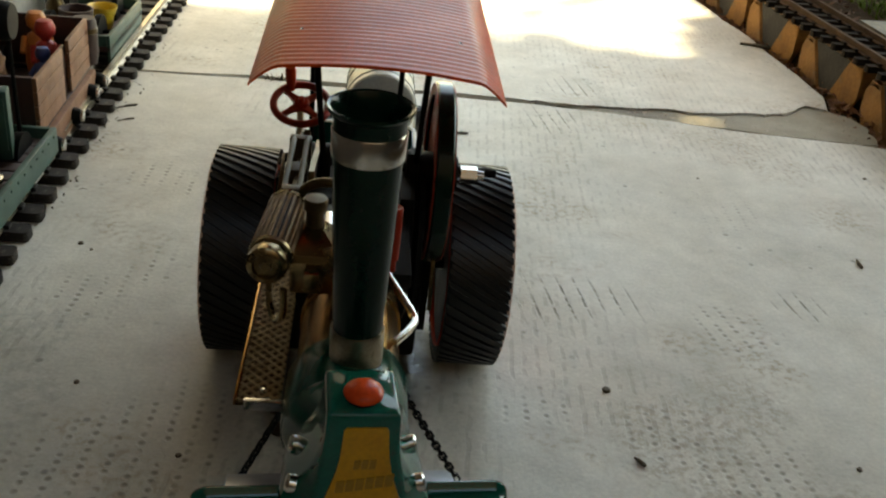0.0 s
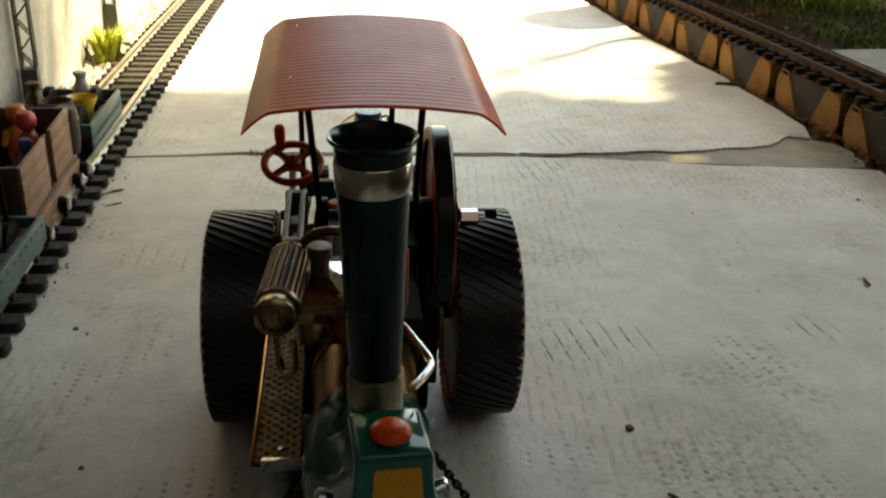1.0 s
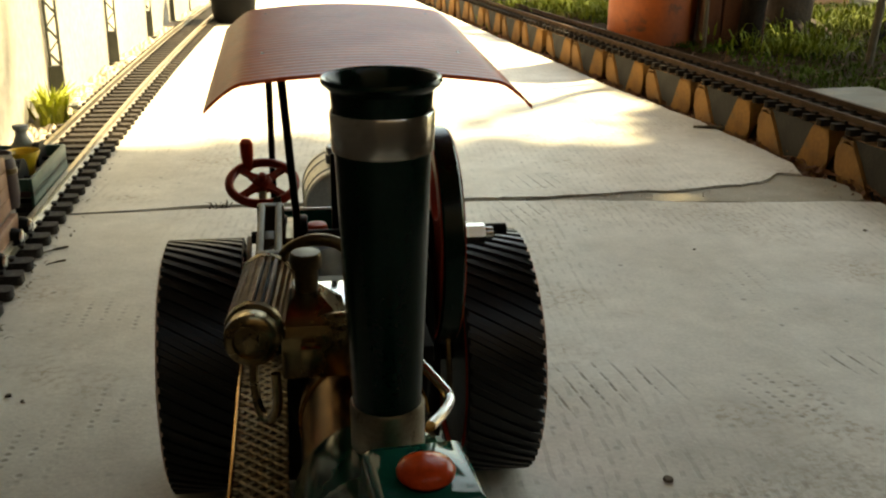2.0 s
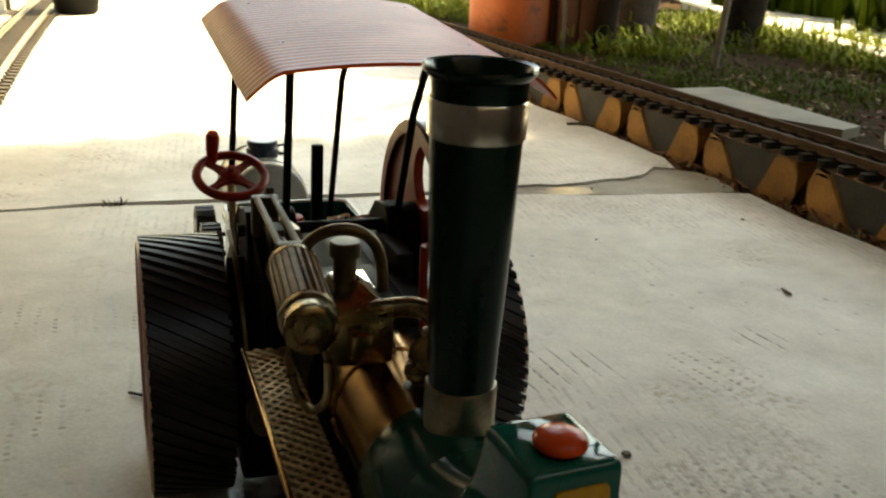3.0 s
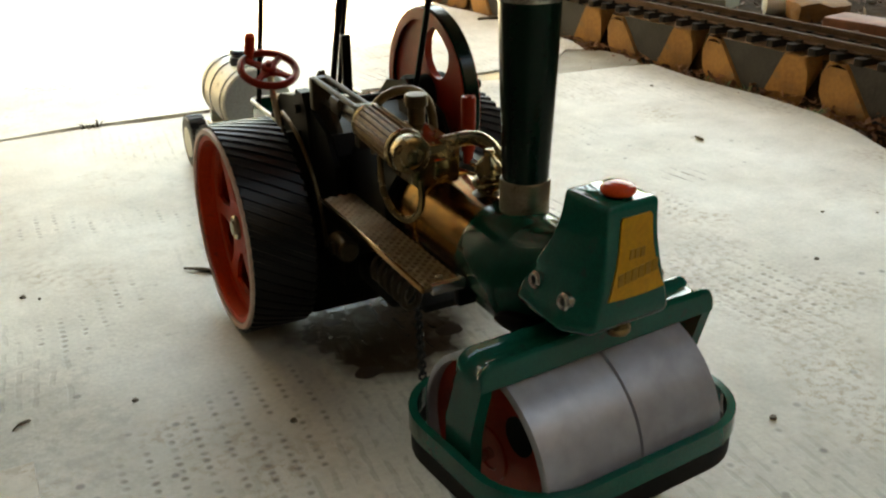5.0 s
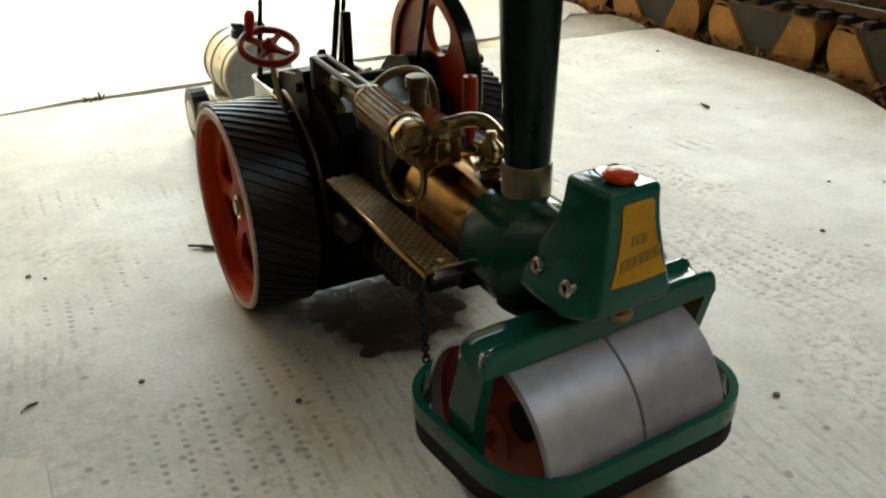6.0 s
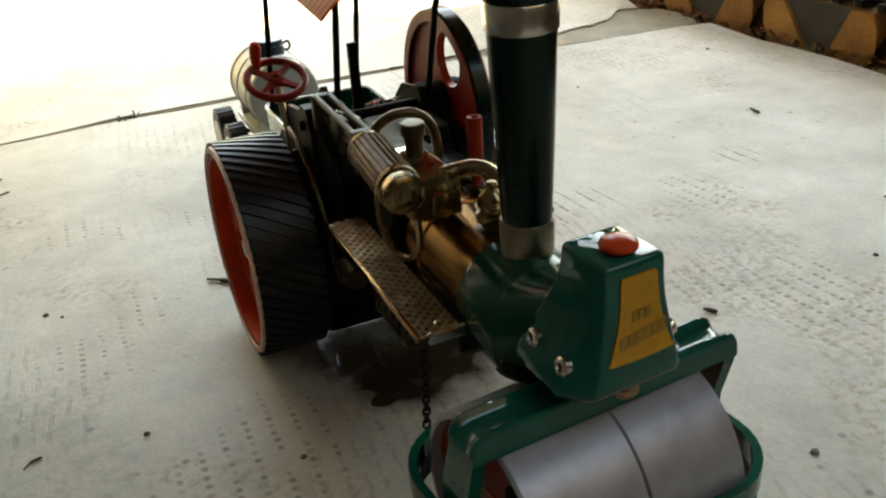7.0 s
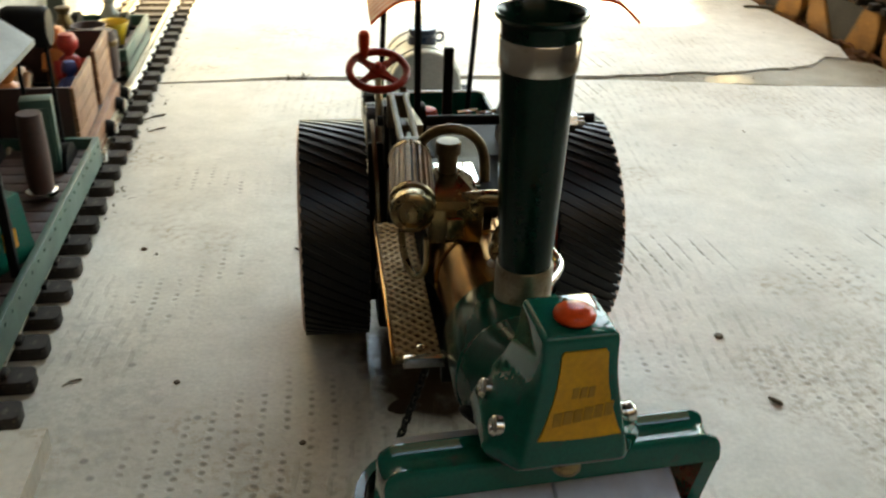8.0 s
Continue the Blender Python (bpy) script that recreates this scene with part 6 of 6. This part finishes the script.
def blades(name, count, place, mat, label, category, h0, h1, lean=0.4, seed=1):
    """Many small bent blades as one mesh."""
    rnd = random.Random(seed)
    verts, faces = [], []
    for k in range(count):
        p = place(rnd)
        if p is None:
            continue
        h = rnd.uniform(h0, h1)
        a = rnd.uniform(0, 6.28)
        d = Vector((math.cos(a), math.sin(a), 0))
        s = Vector((-d.y, d.x, 0)) * (h * 0.05 + 0.0006)
        p = Vector(p)
        bend = rnd.uniform(0.1, 1) * lean
        i = len(verts)
        verts += [p - s, p + s, p + d * h * bend * 0.4 + Vector((0, 0, h * 0.6)) + s * 0.8, p + d * h * bend * 0.4 + Vector((0, 0, h * 0.6)) - s * 0.8, p + d * h * bend + Vector((0, 0, h * (1 - 0.3 * bend)))]
        faces += [(i, i + 1, i + 2, i + 3), (i + 3, i + 2, i + 4)]
    me = bpy.data.meshes.new(name)
    me.from_pydata(verts, [], faces)
    me.materials.append(mat)
    return tagged(new(name, me), label, category, kind="stuff")


def flecks(name, count, place, mat, label, category, s0, s1, seed=1):
    """Dry leaves and chips lying about: small curled flakes, one mesh."""
    rnd = random.Random(seed)
    verts, faces = [], []
    for k in range(count):
        p = place(rnd)
        if p is None:
            continue
        l = rnd.uniform(s0, s1)
        q = Euler((rnd.gauss(0, 0.5), rnd.gauss(0, 0.5), rnd.uniform(0, 6.28))).to_matrix()
        i = len(verts)
        for u, v, w in ((-1, 0, 0.12), (-0.2, 0.45, 0.0), (0.5, 0.32, 0.0), (1, 0, 0.2), (0.4, -0.4, 0.02), (-0.3, -0.42, 0.0)):
            verts.append(Vector(p) + q @ Vector((u * l, v * l, w * l + l * 0.15)))
        faces += [(i, i + 1, i + 5), (i + 1, i + 2, i + 4, i + 5), (i + 2, i + 3, i + 4)]
    me = bpy.data.meshes.new(name)
    me.from_pydata(verts, [], faces)
    me.materials.append(mat)
    return tagged(new(name, me), label, category, kind="stuff")


def build_garden():
    def lawn(rnd):
        x, y = rnd.uniform(0.70, 1.7), rnd.uniform(0.60, 2.1)
        thin = noise.noise((x * 3.1, y * 3.1, 4)) + 0.25
        if y < 0.60 + 0.15 * noise.noise((x * 4, 1, 1)) + 0.45 * (x - 0.75) or x > 1.19 + 0.34 * (y - 1.0) or rnd.random() > 0.5 + thin:
            return None
        if 0.62 < x < 0.76 and y < 0.86:
            return None
        return (x, y, ground_height(x, y) - 0.002)
    blades("grass", 42000, lawn, GRASS, "uneven green grass and low weeds", "grass", 0.004, 0.015, 1.3, 3)

    def shrubs(rnd):
        c = rnd.choice(((1.06, 1.50), (1.22, 1.40), (1.30, 1.38), (1.40, 1.30), (1.16, 1.62), (0.72, 1.85), (0.62, 1.95), (0.80, 2.1), (0.92, 1.48), (1.30, 1.6), (0.86, 1.22), (1.19, 1.05), (1.21, 1.14), (1.24, 1.24), (1.27, 1.34)))
        x, y = rnd.gauss(c[0], 0.05), rnd.gauss(c[1], 0.05)
        return (x, y, ground_height(x, y) + abs(rnd.gauss(0, 0.014)))
    blades("weeds", 10500, shrubs, LEAF, "leafy green weeds at the edge of the lawn", "weeds", 0.008, 0.026, 1.6, 5)

    def litter_strip(rnd):
        y = rnd.uniform(0.15, 2.2)
        x = rnd.uniform(0.516, right_edge(y) + 0.010)
        return (x, y, -0.009 + rnd.uniform(0, 0.006) + 0.25 * max(0.0, x - 0.530))
    flecks("leaf_litter", 3000, litter_strip, EDGELITTER, "dry reddish-brown leaf litter along the slab edge", "leaf litter", 0.002, 0.0065, 7)

    def litter_garden(rnd):
        x, y = rnd.uniform(0.64, 1.6), rnd.uniform(0.1, 1.5)
        return (x, y, ground_height(x, y) + 0.001)
    flecks("dry_leaves", 3200, litter_garden, LITTER, "dry leaves scattered over the garden soil", "dry leaves", 0.002, 0.007, 8)
    # dry leaves coloured pale so that the sun patches look whiter and broken
    def sunlit_spots(rnd):
        x, y = rnd.uniform(0.74, 1.35), rnd.uniform(0.45, 1.05)
        return (x, y, ground_height(x, y) + 0.0015) if noise.noise((x * 7, y * 7, 9)) > 0.05 else None
    flecks("pale_leaves", 1300, sunlit_spots, PALELITTER, "dry leaves on the garden soil, coloured pale for sun flecks", "dry leaves", 0.003, 0.008, 16)

    def edge_weeds(rnd):
        x, y = rnd.choice(((0.536, 0.430), (0.540, 0.385), (0.533, 0.300)))
        return (rnd.gauss(x, 0.005), rnd.gauss(y, 0.007), -0.010)
    blades("edge_weeds", 60, edge_weeds, material("pale_green_weed", (0.16, 0.19, 0.06), (0.10, 0.13, 0.04), 0.6, scale=60), "small pale green weeds at the foot of the blocks", "weeds", 0.006, 0.015, 1.2, 15)
    # slab, stone, pipe end and tile beside the raised track
    bm = BM()
    prism(bm, [(0.632, 0.64), (0.632, 0.815), (0.722, 0.823), (0.715, 0.575), (0.676, 0.560)], 0.0385, 0.0500, "z", 0.003)
    tagged(part("garden_slab", bm, PAVER), "flat grey concrete slab lying in the garden", "slab")
    bm = BM()
    lathe(bm, [(0.011, 0), (0.0125, 0.001), (0.0125, 0.052), (0.010, 0.053), (0.010, 0.004), (0, 0.004)], 24)
    ob = part("pipe_end", bm, CREAM)
    ob.matrix_basis = pose(0.708, 0.530, 0.047, 0, 90, -35)
    tagged(ob, "short cream plastic pipe lying beside the slab", "pipe")
    bm = BM()
    box(bm, -0.034, 0.034, -0.022, 0.022, 0, 0.028, 0.010)
    bmesh.ops.subdivide_edges(bm, edges=bm.edges[:], cuts=2, use_grid_fill=True)
    for v in bm.verts:
        v.co += Vector((noise.noise(v.co * 40), noise.noise(v.co * 40 + Vector((5, 0, 0))), noise.noise(v.co * 40 + Vector((0, 5, 0))))) * 0.006
    ob = part("stone", bm, OCHRE)
    ob.matrix_basis = pose(0.735, 0.475, 0.030, 3, 4, -30)
    tagged(ob, "rough tan stone on the garden soil", "stone")
    bm = BM()
    box(bm, -0.070, 0.070, -0.028, 0.028, 0, 0.012, 0.002)
    ob = part("clay_tile", bm, material("orange_clay_tile", (0.19, 0.062, 0.028), (0.10, 0.036, 0.018), 0.8, scale=30, fine=300))
    ob.matrix_basis = pose(0.735, 0.370, 0.034, 2, -2, 105)
    tagged(ob, "weathered reddish clay tile lying on the garden soil", "tile")
    # barrel, box and canes
    barrel = thing("garden_barrel", pose(0.690, 1.42, 0.030), "rust-red garden barrel standing behind the track", "barrel")
    bm = BM()
    lathe(bm, [(0.0, 0), (0.072, 0), (0.077, 0.004), (0.078, 0.05), (0.080, 0.16), (0.080, 0.30), (0.078, 0.42), (0.078, 0.46), (0.072, 0.46), (0.072, 0.42), (0, 0.40)], 48)
    part("body", bm, TERRACOTTA, barrel)
    for z in (0.26, 0.42):
        bm = BM()
        lathe(bm, [(0.0775, z - 0.008), (0.0835, z - 0.006), (0.0835, z + 0.006), (0.0775, z + 0.008)], 48, closed=False)
        part("hoop", bm, TERRACOTTA, barrel)
    bm = BM()
    box(bm, -0.055, 0.055, -0.05, 0.05, 0, 0.42, 0.004)
    for k in range(3):
        box(bm, -0.054 + 0.037 * k, -0.021 + 0.037 * k, -0.056, -0.049, 0.004, 0.416, 0.002)
    ob = part("crate", bm, material("dark_rusty_boards", (0.12, 0.034, 0.012), (0.055, 0.018, 0.009), 0.8, scale=12, fine=150))
    ob.matrix_basis = pose(0.815, 1.37, 0.028, 0, 0, -20)
    tagged(ob, "dark brown slatted crate beside the barrel", "crate")
    for x, y, r, t in ((0.735, 1.295, 0.004, -2), (0.885, 1.06, 0.006, 1)):
        bm = BM()
        tube(bm, [(0, 0, 0), (0.004, 0, 0.25), (-0.003, 0.004, 0.6), (0.004, 0, 1.1)], r, 8)
        ob = part("cane", bm, TWIG)
        ob.matrix_basis = pose(x, y, 0.02, t, t)
        tagged(ob, "thin garden cane stuck in the soil", "cane", "garden canes")
    # low kerb far behind the lawn, its shaded face and sunlit top put into colours
    kerb = thing("garden_kerb", pose(1.33, 1.30, -0.01, 0, 0, 70.9), "low kerb behind the lawn, face darkened and top paled for shade and sun", "kerb", kind="structure")
    bm = BM()
    box(bm, -0.95, 0.95, -0.022, 0.022, 0, 0.064, 0.004)
    part("body", bm, PAVER, kerb)
    bm = BM()
    box(bm, -0.95, 0.95, -0.028, 0.028, 0.064, 0.073, 0.003)
    part("sunlit_top", bm, KERB, kerb, "kerb top coloured pale for the sun on it")
    # pale path and dark shrubs beyond the kerb
    bm = BM()
    prism(bm, [(1.07, 0.40), (2.30, -0.03), (3.26, 2.64), (2.03, 3.06)], -0.02, 0.050, "z", 0.004)
    tagged(part("garden_path", bm, KERB), "pale sunlit concrete path beyond the kerb", "path", kind="structure")

    def far_shrubs(rnd):
        c = rnd.choice(((1.78, 1.50), (1.95, 1.9), (2.1, 2.3), (2.0, 2.6), (2.2, 1.5), (2.3, 2.0), (1.85, 2.15), (1.75, 1.22), (2.1, 1.05), (2.4, 2.6)))
        return (rnd.gauss(c[0], 0.06), rnd.gauss(c[1], 0.06), 0.048)
    blades("far_shrubs", 1800, far_shrubs, GRASS, "dark tall shrubs beyond the garden path", "shrubs", 0.12, 0.42, 0.5, 18)

    def crumbs(rnd):
        t = rnd.random()
        x = 0.24 + 0.28 * t
        lo, hi = 0.568 - 0.045 * t, 0.588 + 0.030 * t
        return (x, rnd.uniform(lo, hi), -0.0012)
    flecks("mortar_crumbs", 130, crumbs, PEBBLE, "small stony crumbs on the broken mortar", "crumbs", 0.0008, 0.0026, 19)


build_garden()
tree(0.990, 1.48, 0.030, 1.2, ((1.72, 2.00, 1.95), (0.65, 0.65, 0.45)), 21, 5500, "slender garden tree with lit roots and brown bark")
# added tree: stands here only for the shade of its crown
tree(0.820, 1.31, 0.014, 1.2, ((1.24, 1.54, 2.00), (0.50, 0.26, 0.30)), 22, 2600, "added slender tree with dark bark, its crown shading the garden", DARKBARK)
tree(1.185, 1.385, 0.026, 1.2, ((2.05, 1.55, 2.10), (0.85, 0.95, 0.45)), 23, 12000, "dark-barked garden tree beside the lawn", DARKBARK)


# ---------------------------------------------------------------- small things on the patio
def build_clutter():
    rnd = random.Random(31)
    for x0, y0, x1, y1, r in ((-0.180, 0.126, -0.172, 0.131, 0.0006), (0.148, 0.075, 0.152, 0.069, 0.0011), (-0.183, 0.488, -0.167, 0.500, 0.0009),
                              (-0.176, 0.462, -0.164, 0.470, 0.0007), (0.101, 0.483, 0.113, 0.485, 0.0010), (0.377, 0.291, 0.375, 0.279, 0.0012), (-0.069, 0.252, -0.054, 0.238, 0.0013), (0.500, 0.838, 0.535, 0.826, 0.0028)):
        bm = BM()
        mid = ((x0 + x1) / 2 + rnd.uniform(-0.001, 0.001), (y0 + y1) / 2 + 0.001, r * 1.1)
        tube(bm, [(x0, y0, r * 0.9), mid, (x1, y1, r * 0.9)], [r * 0.6, r, r * 0.5], 7)
        tagged(part("twig", bm, TWIG), "small dry twig lying on the concrete", "twig", "twigs on the patio")
    for x, y, s in ((-0.128, 0.123, 0.0016), (-0.071, 0.071, 0.0016), (-0.158, 0.262, 0.0018), (0.147, 0.129, 0.0026), (-0.150, 0.255, 0.0011), (0.461, 0.441, 0.0018), (0.265, 0.070, 0.0016), (0.113, -0.035, 0.0018), (0.30, 0.42, 0.0012), (0.33, 0.12, 0.0013), (0.36, 0.10, 0.0011)):
        bm = BM()
        lathe(bm, [(0, 0), (s, 0.0002), (s * 0.8, s * 0.6), (0, s * 0.8)], 9)
        for v in bm.verts:
            v.co.x *= 1 + 0.5 * noise.noise((x * 100, y * 100, v.co.y * 900))
        ob = part("seed", bm, TWIG)
        ob.matrix_basis = pose(x, y, 0.0002, 0, 0, rnd.uniform(0, 180))
        tagged(ob, "tiny dark seed lying on the concrete", "seed", "seeds on the patio")
    for x, y, s in ((-0.024, 0.091, 0.0082), (-0.019, 0.146, 0.0060), (0.030, 0.108, 0.0085)):
        bm = BM()
        n = 22
        ring = []
        for k in range(n):
            a = 2 * math.pi * k / n
            q = s * (0.9 + 0.22 * noise.noise((math.cos(a) * 1.4 + x * 50, math.sin(a) * 1.4, y * 50)))
            ring.append((q * math.cos(a), q * math.sin(a) * 0.75))
        low = [bm.verts.new((u, v, 0.0001)) for u, v in ring]
        mid = [bm.verts.new((u * 0.97, v * 0.97, 0.00025)) for u, v in ring]
        for k in range(n):
            bm.faces.new((low[k], low[(k + 1) % n], mid[(k + 1) % n], mid[k]))
        bm.faces.new(mid)
        bm.faces.new(low)
        ob = part("oil_drop", bm, STAIN)
        ob.matrix_basis = pose(x, y, 0)
        tagged(ob, "dark brown oily drop on the concrete", "oil drop", "oil drops under the roller")

    def crack(r):
        x, y = r.gauss(-0.058, 0.006), r.gauss(0.588, 0.003)
        return (x, y, -0.002)
    blades("crack_weed", 26, crack, TWIG, "tuft of dry weed growing in the slab joint", "weed", 0.003, 0.009, 2.6, 9)

    def by_wall(r):
        return (r.gauss(-0.254, 0.007), r.gauss(0.955, 0.010), 0.001)
    blades("wall_plant", 170, by_wall, material("yellow_green_leaves", (0.34, 0.36, 0.05), (0.22, 0.25, 0.03), 0.6, scale=40), "small yellow-green plant at the foot of the wall", "plant", 0.02, 0.058, 1.0, 10)

    def edge_dirt(r):
        y = r.uniform(0.30, 1.2)
        return (left_edge(y) + abs(r.gauss(0, 0.006)), y, 0.0004)
    blades("dry_grass_bits", 60, edge_dirt, TWIG, "dry grass bits along the sleepers", "dry grass", 0.001, 0.003, 3.0, 12)

    def foot_of_wall(r):
        y = r.uniform(0.72, 2.5)
        return (left_edge(y) - 0.083 - r.random() * 0.03, y, 0.002)
    verts, faces = [], []
    r2 = random.Random(14)
    for k in range(420):
        x, y, z = foot_of_wall(r2)
        s = r2.uniform(0.003, 0.010)
        i = len(verts)
        for u, v, w in ((1, 0, 0), (0, 1, 0), (-1, 0, 0), (0, -1, 0), (0, 0, 0.8), (0, 0, -0.4)):
            verts.append((x + u * s * r2.uniform(0.7, 1.2), y + v * s * r2.uniform(0.7, 1.2), z + w * s))
        faces += [(i + a, i + b, i + c) for a, b, c in ((0, 1, 4), (1, 2, 4), (2, 3, 4), (3, 0, 4), (1, 0, 5), (2, 1, 5), (3, 2, 5), (0, 3, 5))]
    me = bpy.data.meshes.new("pebbles")
    me.from_pydata(verts, [], faces)
    me.materials.append(PEBBLE)
    tagged(new("pebbles", me), "pale pebbles between the track and the wall", "pebbles", kind="stuff")
    tub = thing("black_tub", pose(-0.055, 2.10, 0.001), "round black plastic tub standing on the sunny patio", "tub")
    bm = BM()
    lathe(bm, [(0.0, 0), (0.040, 0), (0.047, 0.008), (0.052, 0.05), (0.054, 0.14), (0.052, 0.23), (0.047, 0.24), (0.043, 0.23), (0.045, 0.14), (0, 0.12)], 44)
    part("body", bm, BLACKTUB, tub)


build_clutter()
